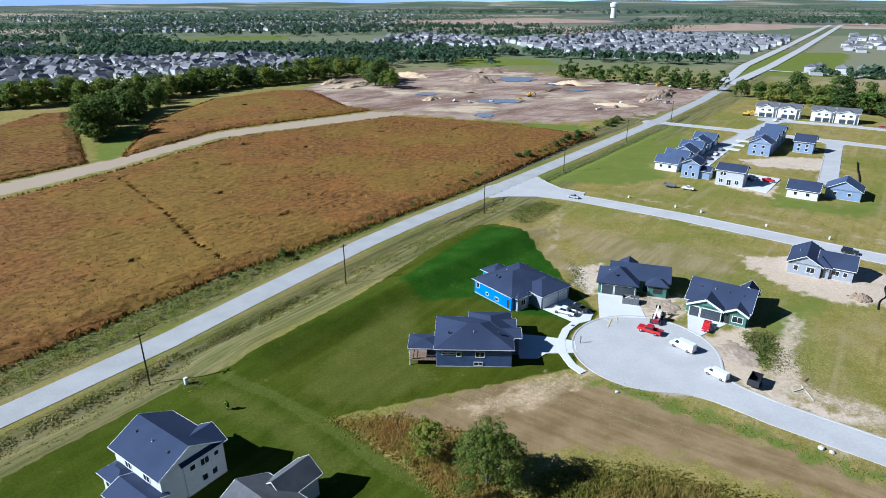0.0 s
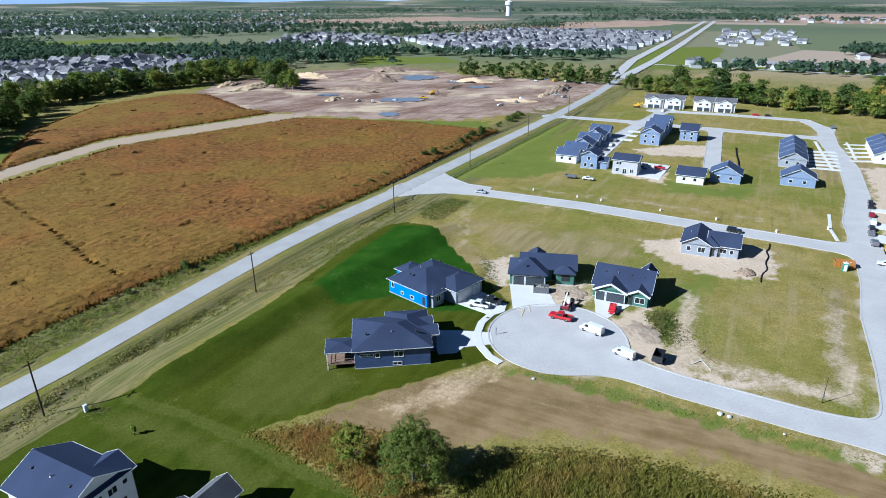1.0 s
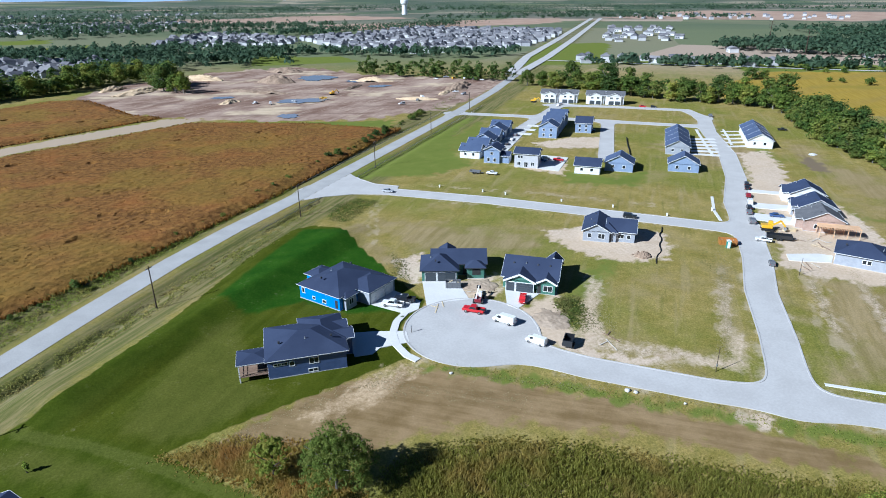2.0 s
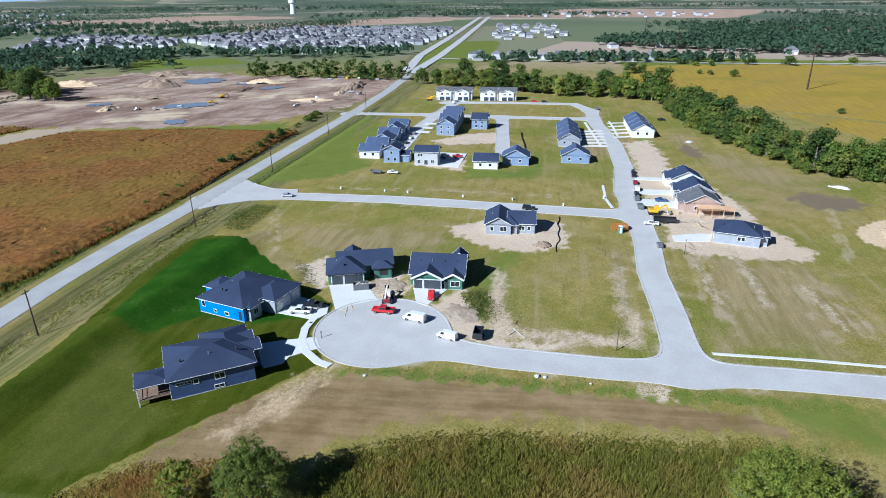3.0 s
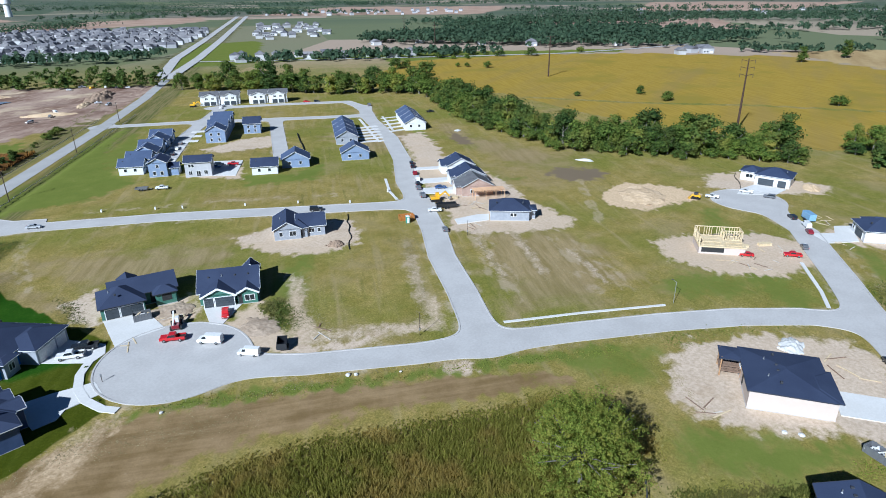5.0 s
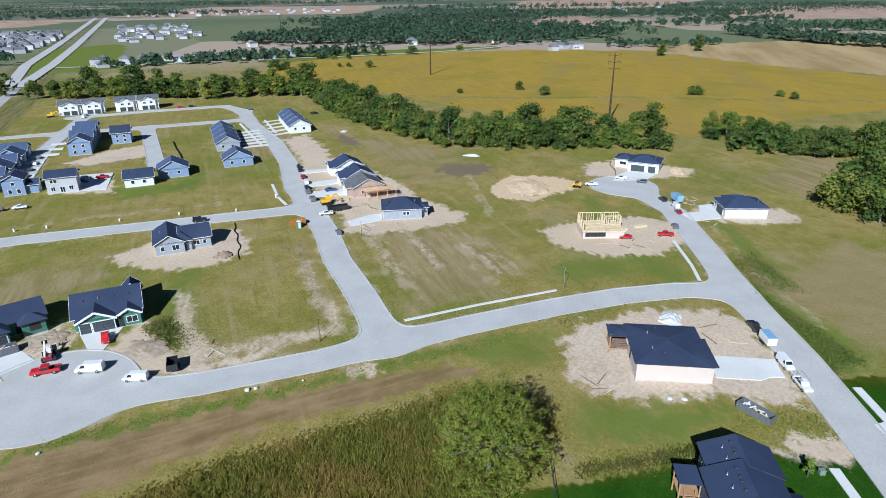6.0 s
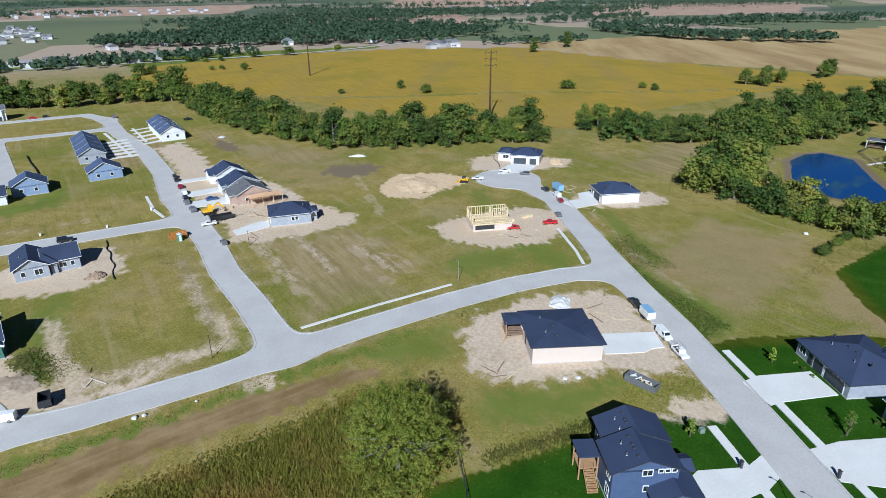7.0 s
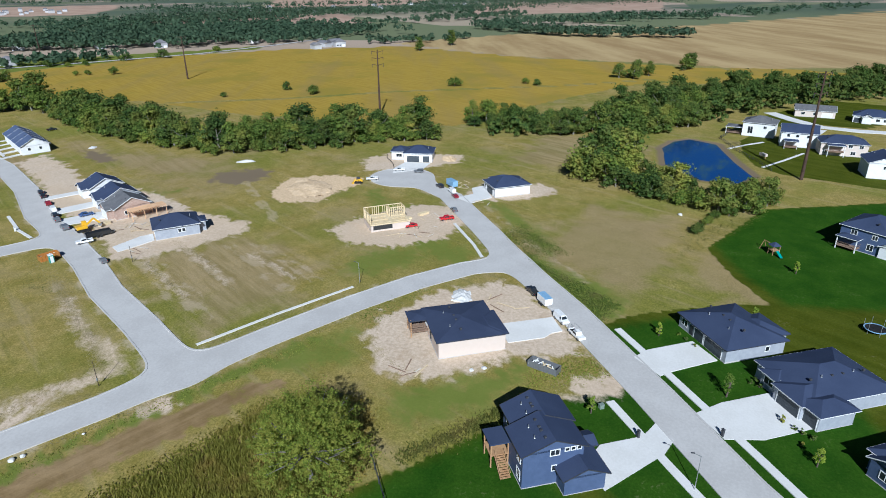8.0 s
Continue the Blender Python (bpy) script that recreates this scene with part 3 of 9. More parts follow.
for name, layers in {
        "cover_a": (cover(GX, GY, LUSH, 0.5, 0.25, 10), np.maximum(cover(GX, GY, BARE, 1.7, 1.3, 40), 0.6 * cover(GX, GY, WORN[1:], 1.3, 0.7, 47)), cover(GX, GY, DRY[:1], 3.0, 1.5, 70), np.maximum(np.maximum(cover(GX, GY, DEEP[:1], 0.9, 0.3, 90), np.maximum(0.3 * cover(GX, GY, DEEP[4:5], 1.6, 0.4, 91), 0.25 * cover(GX, GY, LUSH[1:2], 1.6, 0.4, 92))), 0.9 * cover(GX, GY, [DEEP[1], DEEP[2], DEEP[3], DEEP[5]], 2.0, 0.5, 94))),
        "cover_b": (cover(GX, GY, SOY, 2.0, 1.0, 20) * np.clip((line_distance(GX, GY, SOY_LANE) - 1.5) / 2.5, 0, 1), cover(GX, GY, TANF, 8, 4, 30), cover(GX, GY, PINK, 12, 6, 50), np.maximum(cover(GX, GY, MEADOW[:-1], 4, 2, 60), np.maximum(0.75 * cover(GX, GY, MEADOW[-1:], 1.8, 1.3, 65), np.maximum(0.62 * cover(GX, GY, SOFT_GREEN, 5.0, 1.5, 66), 0.8 * cover(GX, GY, SLOPE_GREEN, 5.0, 1.5, 67))))),
        "cover_c": (cover(GX, GY, SITE, 5, 4, 80), cover(GX, GY, TRACK, 1.5, 1.0, 81), np.exp(-((main_d - 12.5) / 9.0) ** 2) * (main_d < 30), np.maximum(np.clip((6 - pond_d) / 5, 0, 1), 0.85 * cover(GX, GY, TOPSOIL, 3.5, 1.5, 83))),
        "cover_d": (cover(GX, GY, DRY[1:2] + DRY[4:], 7.0, 3.0, 71), ruts, pale_verge, np.maximum(cover(GX, GY, DRY[2:4], 7.0, 3.0, 72), 0.62 * cover(GX, GY, BROWN, 8.0, 3.0, 73))),
        "cover_e": (cover(GX, GY, LAWN_PALE, 2.6, 0.6, 75), np.clip(1.2 - line_distance(GX, GY, LAWN_EDGE) / 1.7, 0, 1), np.maximum(cover(GX, GY, SAND, 1.4, 1.0, 77), 0.5 * cover(GX, GY, WORN[:1], 2.0, 1.0, 78)), np.zeros(GX.shape))}.items():
    att = gme.attributes.new(name, "FLOAT_COLOR", "POINT")
    att.data.foreach_set("color", np.stack(layers, -1).astype(np.float32).ravel())


def ground_material():
    m, nt, bs = nodes_of("ground_cover")
    ch = {}
    for name, keys in {"cover_a": ("lush", "bare", "dry", "deep"), "cover_b": ("soy", "tan", "pink", "meadow"), "cover_c": ("site", "track", "verge", "bank"), "cover_d": ("plots", "ruts", "pale", "tan_plot"), "cover_e": ("lawn_pale", "lawn_edge", "sand")}.items():
        a = nt.nodes.new("ShaderNodeAttribute")
        a.attribute_name = name
        s = nt.nodes.new("ShaderNodeSeparateColor")
        nt.links.new(a.outputs["Color"], s.inputs[0])
        for k, o in zip(keys, (s.outputs[0], s.outputs[1], s.outputs[2], a.outputs["Alpha"])):
            ch[k] = o
    fine, mid, big = noise_node(nt, 1.3, 6, 0.7), noise_node(nt, 0.16, 5, 0.62), noise_node(nt, 0.022, 4, 0.55)
    streak = noise_node(nt, 0.5, 4, 0.6, stretch=(radians(54), (12.0, 1.0, 1.0)))
    mow = noise_node(nt, 0.35, 3, 0.5, stretch=(radians(54), (20.0, 1.0, 1.0)))

    def edge(mask, amount=0.45, lo=0.3, hi=0.7):
        n = calc(nt, "ADD", calc(nt, "MULTIPLY", calc(nt, "SUBTRACT", mid, 0.5), amount), calc(nt, "MULTIPLY", calc(nt, "SUBTRACT", fine, 0.5), amount))
        return ramp(nt, calc(nt, "ADD", mask, n), lo, hi)

    # thin grass over clay, greener and browner in patches
    grass = mixc(nt, ramp(nt, mid, 0.26, 0.74), (0.224, 0.18, 0.044), (0.322, 0.25, 0.084))
    grass = mixc(nt, ramp(nt, big, 0.42, 0.62), grass, mixc(nt, 0.65, grass, (0.155, 0.172, 0.026)))
    grass = mixc(nt, calc(nt, "MULTIPLY", ramp(nt, fine, 0.55, 0.8), 0.5), grass, (0.33, 0.275, 0.13))
    grass = mixc(nt, calc(nt, "MULTIPLY", ramp(nt, streak, 0.56, 0.72), 0.35), grass, (0.09, 0.11, 0.024))
    speck = noise_node(nt, 2.6, 6, 0.75)
    grass = mixc(nt, 1.0, grass, mixc(nt, ramp(nt, speck, 0.3, 0.7), (0.74, 0.77, 0.74), (1.22, 1.2, 1.22)), "MULTIPLY")
    clod = noise_node(nt, 0.55, 5, 0.7)
    grass = mixc(nt, 1.0, grass, mixc(nt, ramp(nt, clod, 0.34, 0.66), (0.88, 0.91, 0.86), (1.09, 1.06, 1.1)), "MULTIPLY")
    across = noise_node(nt, 0.28, 5, 0.6, stretch=(radians(54), (11.0, 1.0, 1.0)))
    worn = noise_node(nt, 0.05, 5, 0.62)
    grass = mixc(nt, calc(nt, "MULTIPLY", ramp(nt, across, 0.52, 0.7), 0.4), grass, (0.36, 0.28, 0.15))
    grass = mixc(nt, calc(nt, "MULTIPLY", ramp(nt, worn, 0.5, 0.72), 0.55), grass, (0.31, 0.24, 0.12))
    # far off, a quilt of fields, grayed and paled to carry the haze
    v = nt.nodes.new("ShaderNodeTexVoronoi")
    v.inputs["Scale"].default_value, v.inputs["Randomness"].default_value = 0.0032, 0.75
    mp = nt.nodes.new("ShaderNodeMapping")
    mp.vector_type = "TEXTURE"
    mp.inputs["Rotation"].default_value = (0, 0, radians(54))
    mp.inputs["Scale"].default_value = (1.7, 1.0, 1.0)
    geo = nt.nodes.new("ShaderNodeNewGeometry")
    nt.links.new(geo.outputs["Position"], mp.inputs[0])
    nt.links.new(mp.outputs[0], v.inputs["Vector"])
    sep = nt.nodes.new("ShaderNodeSeparateColor")
    nt.links.new(v.outputs["Color"], sep.inputs[0])
    quilt = mixc(nt, ramp(nt, sep.outputs[0], 0.35, 0.6), (0.185, 0.19, 0.11), (0.34, 0.29, 0.205))
    quilt = mixc(nt, ramp(nt, sep.outputs[1], 0.6, 0.8), quilt, (0.4, 0.31, 0.235))
    quilt = mixc(nt, ramp(nt, sep.outputs[2], 0.7, 0.8), quilt, (0.155, 0.175, 0.095))
    ln = nt.nodes.new("ShaderNodeVectorMath")
    ln.operation = "LENGTH"
    nt.links.new(geo.outputs["Position"], ln.inputs[0])
    far_wood = ramp(nt, noise_node(nt, 0.0035, 5, 0.65, stretch=(radians(-36), (3.0, 1.0, 1.0))), 0.38, 0.52)
    quilt = mixc(nt, calc(nt, "MULTIPLY", far_wood, calc(nt, "MULTIPLY", ramp(nt, ln.outputs["Value"], 1000, 1900), 0.8)), quilt, (0.07, 0.1, 0.075))
    col = mixc(nt, ramp(nt, ln.outputs["Value"], 480, 760), grass, quilt)
    drag = noise_node(nt, 0.42, 5, 0.62, stretch=(radians(52), (9.0, 1.0, 1.0)))
    col = mixc(nt, calc(nt, "MULTIPLY", edge(ch["plots"], 0.7, 0.2, 1.0), 0.7), col, mixc(nt, ramp(nt, drag, 0.36, 0.64), (0.235, 0.176, 0.084), (0.35, 0.263, 0.15)))
    col = mixc(nt, calc(nt, "MULTIPLY", edge(ch["tan_plot"], 0.7, 0.2, 1.0), 0.75), col, mixc(nt, calc(nt, "ADD", calc(nt, "MULTIPLY", mid, 0.6), calc(nt, "MULTIPLY", fine, 0.4)), (0.225, 0.165, 0.07), (0.36, 0.27, 0.15)))
    col = mixc(nt, 1.0, col, mixc(nt, ramp(nt, speck, 0.3, 0.7), (0.9, 0.91, 0.9), (1.09, 1.08, 1.09)), "MULTIPLY")
    col = mixc(nt, calc(nt, "MULTIPLY", edge(ch["ruts"], 0.9, 0.3, 0.9), 0.45), col, mixc(nt, fine, (0.40, 0.31, 0.20), (0.52, 0.43, 0.31)))
    col = mixc(nt, calc(nt, "MULTIPLY", edge(ch["pale"], 0.8, 0.25, 0.9), 0.7), col, mixc(nt, fine, (0.36, 0.29, 0.18), (0.50, 0.42, 0.30)))
    col = mixc(nt, calc(nt, "MULTIPLY", edge(ch["dry"], 0.9), 0.85), col, mixc(nt, ramp(nt, calc(nt, "ADD", calc(nt, "MULTIPLY", mid, 0.45), calc(nt, "MULTIPLY", noise_node(nt, 0.5, 5, 0.65, stretch=(radians(-34), (11.0, 1.0, 1.0))), 0.55)), 0.37, 0.64), (0.182, 0.116, 0.056), (0.305, 0.207, 0.113)))
    col = mixc(nt, calc(nt, "MULTIPLY", edge(ch["verge"], 0.8), 0.8), col, mixc(nt, ramp(nt, noise_node(nt, 0.9, 5, 0.65, stretch=(radians(54), (26.0, 1.0, 1.0))), 0.36, 0.64), (0.078, 0.092, 0.026), (0.215, 0.178, 0.085)))
    col = mixc(nt, edge(ch["meadow"]), col, mixc(nt, mid, (0.112, 0.145, 0.024), (0.188, 0.206, 0.044)))
    lush = mixc(nt, ramp(nt, mid, 0.3, 0.7), (0.046, 0.06, 0.004), (0.067, 0.078, 0.006))
    lush = mixc(nt, ramp(nt, mow, 0.35, 0.65), lush, mixc(nt, 0.4, lush, (0.1, 0.115, 0.014)))
    deep = mixc(nt, ramp(nt, mid, 0.3, 0.7), (0.018, 0.06, 0.004), (0.032, 0.083, 0.006))
    lush = mixc(nt, ramp(nt, ch["deep"], 0.0, 1.0), lush, deep)
    lush = mixc(nt, calc(nt, "MULTIPLY", ramp(nt, fine, 0.5, 0.85), 0.3), lush, (0.07, 0.094, 0.015))
    lush = mixc(nt, calc(nt, "MULTIPLY", edge(ch["lawn_pale"], 0.4, 0.2, 0.9), 0.5), lush, mixc(nt, mid, (0.088, 0.098, 0.016), (0.15, 0.145, 0.034)))
    lush = mixc(nt, calc(nt, "MULTIPLY", edge(ch["lawn_edge"], 0.5), 0.3), lush, mixc(nt, fine, (0.10, 0.12, 0.02), (0.22, 0.21, 0.06)))
    lush = mixc(nt, 1.0, lush, mixc(nt, ramp(nt, speck, 0.3, 0.7), (0.78, 0.8, 0.78), (1.18, 1.16, 1.18)), "MULTIPLY")
    col = mixc(nt, edge(ch["lush"], 0.15), col, lush)
    soy = mixc(nt, ramp(nt, streak, 0.35, 0.65), (0.30, 0.205, 0.032), (0.36, 0.25, 0.045))
    soy = mixc(nt, ramp(nt, big, 0.5, 0.68), soy, (0.27, 0.205, 0.035))
    sweep = noise_node(nt, 0.03, 5, 0.6, stretch=(radians(16), (7.0, 1.0, 1.0)))
    soy = mixc(nt, calc(nt, "MULTIPLY", ramp(nt, sweep, 0.45, 0.68), 0.55), soy, (0.27, 0.195, 0.065))
    col = mixc(nt, edge(ch["soy"], 0.2), col, soy)
    col = mixc(nt, edge(ch["tan"], 0.2), col, mixc(nt, ramp(nt, calc(nt, "ADD", calc(nt, "MULTIPLY", sweep, 0.7), calc(nt, "MULTIPLY", streak, 0.3)), 0.38, 0.62), (0.30, 0.205, 0.095), (0.44, 0.325, 0.16)))
    col = mixc(nt, edge(ch["pink"], 0.2), col, mixc(nt, ramp(nt, big, 0.4, 0.6), (0.36, 0.245, 0.18), (0.42, 0.30, 0.225)))
    bare = mixc(nt, ramp(nt, fine, 0.3, 0.7), (0.47, 0.365, 0.265), (0.645, 0.525, 0.4))
    bare = mixc(nt, calc(nt, "MULTIPLY", ramp(nt, mid, 0.5, 0.75), 0.5), bare, (0.36, 0.255, 0.155))
    bare = mixc(nt, calc(nt, "MULTIPLY", ramp(nt, big, 0.44, 0.58), 0.7), bare, mixc(nt, fine, (0.47, 0.35, 0.235), (0.64, 0.505, 0.36)))
    col = mixc(nt, edge(ch["bare"], 0.8, 0.12, 0.8), col, bare)
    col = mixc(nt, edge(ch["sand"], 0.5, 0.2, 0.8), col, mixc(nt, ramp(nt, fine, 0.3, 0.7), (0.52, 0.375, 0.225), (0.70, 0.53, 0.345)))
    site = mixc(nt, ramp(nt, noise_node(nt, 0.035, 6, 0.7, stretch=(radians(40), (2.0, 1.0, 1.0))), 0.36, 0.64), (0.19, 0.115, 0.083), (0.42, 0.31, 0.24))
    site = mixc(nt, ramp(nt, noise_node(nt, 0.02, 4, 0.6), 0.52, 0.64), site, mixc(nt, mid, (0.50, 0.38, 0.24), (0.62, 0.50, 0.36)))
    site = mixc(nt, calc(nt, "MULTIPLY", ramp(nt, streak, 0.55, 0.7), 0.6), site, (0.50, 0.40, 0.30))
    drawn = noise_node(nt, 0.12, 5, 0.65, stretch=(radians(-20), (9.0, 1.0, 1.0)))
    site = mixc(nt, calc(nt, "MULTIPLY", ramp(nt, drawn, 0.5, 0.68), 0.7), site, (0.17, 0.11, 0.085))
    col = mixc(nt, edge(ch["site"], 0.5), col, site)
    col = mixc(nt, edge(ch["track"], 0.4), col, mixc(nt, fine, (0.36, 0.275, 0.19), (0.47, 0.37, 0.27)))
    col = mixc(nt, edge(ch["bank"], 0.4), col, (0.185, 0.142, 0.092))
    nt.links.new(col, bs.inputs["Base Color"])
    bs.inputs["Roughness"].default_value = 0.95
    bs.inputs["Specular IOR Level"].default_value = 0.03
    add_bump(nt, bs, calc(nt, "ADD", calc(nt, "MULTIPLY", fine, 0.4), mid), 0.6, 0.25)
    return m


gme.materials.append(ground_material())
gme.polygons.foreach_set("use_smooth", [True] * len(gme.polygons))
tagged(new("ground", gme), "rolling plots of thin grass, lawns, bare dirt and fields", "ground", kind="structure")


# ---- paved streets with kerbs ----
def band_mesh(name, field, lo, hi, z_of, material, box, step, parent=None):
    """The part of the plan where lo < field < hi, cut out along smooth lines; z_of gives the heights (top, foot)."""
    xs, ys = np.arange(box[0], box[1] + step, step), np.arange(box[2], box[3] + step, step)
    X, Y = np.meshgrid(xs, ys)
    Fv = field(X, Y)
    c = np.stack([Fv[:-1, :-1], Fv[:-1, 1:], Fv[1:, 1:], Fv[1:, :-1]], -1)
    keep = np.argwhere((c.min(-1) < hi) & (c.max(-1) > lo))
    top, foot = z_of
    verts, faces, known = [], [], {}

    def vid(x, y, z):
        key = (round(x, 3), round(y, 3), z)
        if key not in known:
            known[key] = len(verts)
            verts.append((x, y, z))
        return known[key]

    def clip(poly, level, sign):
        out = []
        for p, q in zip(poly, poly[1:] + poly[:1]):
            a, b = (p[2] - level) * sign, (q[2] - level) * sign
            if a >= 0:
                out.append(p)
            if (a > 0 > b) or (a < 0 < b):
                s = a / (a - b)
                out.append((p[0] + (q[0] - p[0]) * s, p[1] + (q[1] - p[1]) * s, level))
        return out

    for j, i in keep:
        f = c[j, i]
        x0, x1, y0, y1 = xs[i], xs[i + 1], ys[j], ys[j + 1]
        q = [(x0, y0, f[0]), (x1, y0, f[1]), (x1, y1, f[2]), (x0, y1, f[3])]
        whole = f.min() >= lo and f.max() <= hi
        for poly in ([q] if whole else [[q[0], q[1], q[2]], [q[0], q[2], q[3]]]):
            if not whole:
                poly = clip(poly, lo, 1)
                poly = clip(poly, hi, -1) if len(poly) > 2 else poly
            if len(poly) < 3:
                continue
            ids = list(dict.fromkeys(vid(p[0], p[1], top) for p in poly))
            if len(ids) > 2:
                faces.append(ids)
            for p, r in zip(poly, poly[1:] + poly[:1]):
                for lev in (lo, hi):
                    if abs(p[2] - lev) < 1e-9 and abs(r[2] - lev) < 1e-9 and foot < top:
                        ring = list(dict.fromkeys((vid(p[0], p[1], top), vid(p[0], p[1], foot), vid(r[0], r[1], foot), vid(r[0], r[1], top))))
                        if len(ring) == 4:
                            faces.append(ring)
    return link_mesh(name, verts, faces, material, parent)


STREET_BOX = (0, 262, -70, 365)


def local_streets(X, Y):
    f = street_field(X, Y)
    return np.where(line_distance(X, Y, MAIN_ROAD) < 3.3, 5.0, f)


def kerb_field(X, Y):
    f = street_field(X, Y)
    return np.where(line_distance(X, Y, MAIN_ROAD) < 8.0, -5.0, f)


tagged(band_mesh("road", local_streets, -60, 0.0, (0.02, 0.02), M["street"], STREET_BOX, 0.8), "pale concrete residential streets with rounded corners", "road", kind="structure")
tagged(band_mesh("kerb", kerb_field, 0.0, 0.32, (0.10, -0.15), M["street"], STREET_BOX, 0.8), "low concrete kerb along the streets", "kerb", kind="structure")


def ribbon(name, line, half, z, material, label, category, parts_of=3.0, thick=0.0):
    pts = [Vector((*p, 0)) for p in line]
    bm = bmesh.new()
    prev = None
    for i, p in enumerate(pts):
        d = ((pts[min(i + 1, len(pts) - 1)] - p).normalized() + (p - pts[max(i - 1, 0)]).normalized()).normalized()
        n = Vector((-d.y, d.x, 0)) * half
        row = [bm.verts.new((p + n) + Vector((0, 0, z))), bm.verts.new((p - n) + Vector((0, 0, z)))]
        if thick:
            row += [bm.verts.new((p - n) + Vector((0, 0, z - thick))), bm.verts.new((p + n) + Vector((0, 0, z - thick)))]
        if prev:
            k = len(row)
            for a in range(k if thick else 1):
                b = (a + 1) % k
                bm.faces.new([prev[a], prev[b], row[b], row[a]])
        prev = row
    return tagged(part(name, bm, material), label, category, kind="structure")


ribbon("main_road", MAIN_ROAD[:13], 3.35, 0.035, M["asphalt"], "straight gray county road with grass verges", "road")
for off in (-11, 11):     # beyond the crossing it is a new road of two carriageways
    ribbon("far_road", [(221 + off * 0.2, 497 - off * 0.2), (306 + off * 0.82, 627 - off * 0.57), (442 + off * 0.82, 825 - off * 0.57), (884 + off * 0.82, 1483 - off * 0.57)], 4.6, 0.3, M["street"],
           "new pale concrete carriageway running to the horizon", "road")

ribbon("far_road", [(300, 590), (366, 530), (434, 474), (505, 413), (576, 361), (614, 345), (677, 321), (760, 300)], 3.0, 0.3, M["street"], "pale country lane behind the soybean field", "road")

# a glowing pale ring stands in for the haze where the land ends
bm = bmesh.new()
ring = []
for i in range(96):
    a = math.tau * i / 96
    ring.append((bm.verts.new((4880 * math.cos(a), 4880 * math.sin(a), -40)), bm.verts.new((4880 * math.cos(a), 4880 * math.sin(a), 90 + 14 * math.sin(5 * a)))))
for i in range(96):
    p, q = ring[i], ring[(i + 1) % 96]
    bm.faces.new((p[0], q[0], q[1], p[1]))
hm, hnt, hbs = nodes_of("horizon_haze_glow")
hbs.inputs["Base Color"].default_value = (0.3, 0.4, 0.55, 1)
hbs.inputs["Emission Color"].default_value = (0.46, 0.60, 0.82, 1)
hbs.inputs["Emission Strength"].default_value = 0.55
tagged(part("backdrop", bm, hm), "glowing pale blue ring standing in for horizon haze", "backdrop", kind="structure")

# pond
bm = bmesh.new()
px, py = sum(p[0] for p in POND) / len(POND), sum(p[1] for p in POND) / len(POND)
add_poly(bm, [(px + (x - px) * 1.06, py + (y - py) * 1.06, -0.42) for x, y in POND])
tagged(part("water", bm, M["water"]), "still dark blue pond with muddy banks", "pond", kind="structure")
for k, (x, y, rx, ry) in enumerate([(62, 536, 15, 17), (24, 367, 6, 8), (36, 420, 17, 9), (100, 470, 9, 6), (-12, 452, 8, 5), (88, 505, 7, 8)]):
    bm = bmesh.new()
    rr = random.Random(k)
    add_poly(bm, [(x + rx * math.cos(a) * rr.uniform(0.7, 1.2), y + ry * math.sin(a) * rr.uniform(0.7, 1.2), 0.25) for a in (math.tau * i / 22 for i in range(22))])
    tagged(part("water", bm, M["puddle"]), "shallow silty puddle, sky reflection painted in, on the construction site", "puddle", kind="structure")


def slab(name, pts, material, label, category, top=0.06, kind="structure"):
    bm = bmesh.new()
    add_prism(bm, pts, -0.3, top)
    return tagged(part(name, bm, material), label, category, kind=kind)


def strip(name, line, half, top, label, category="pavement", material=None):
    return ribbon(name, line, half, top, material or M["concrete"], label, category, thick=0.3)


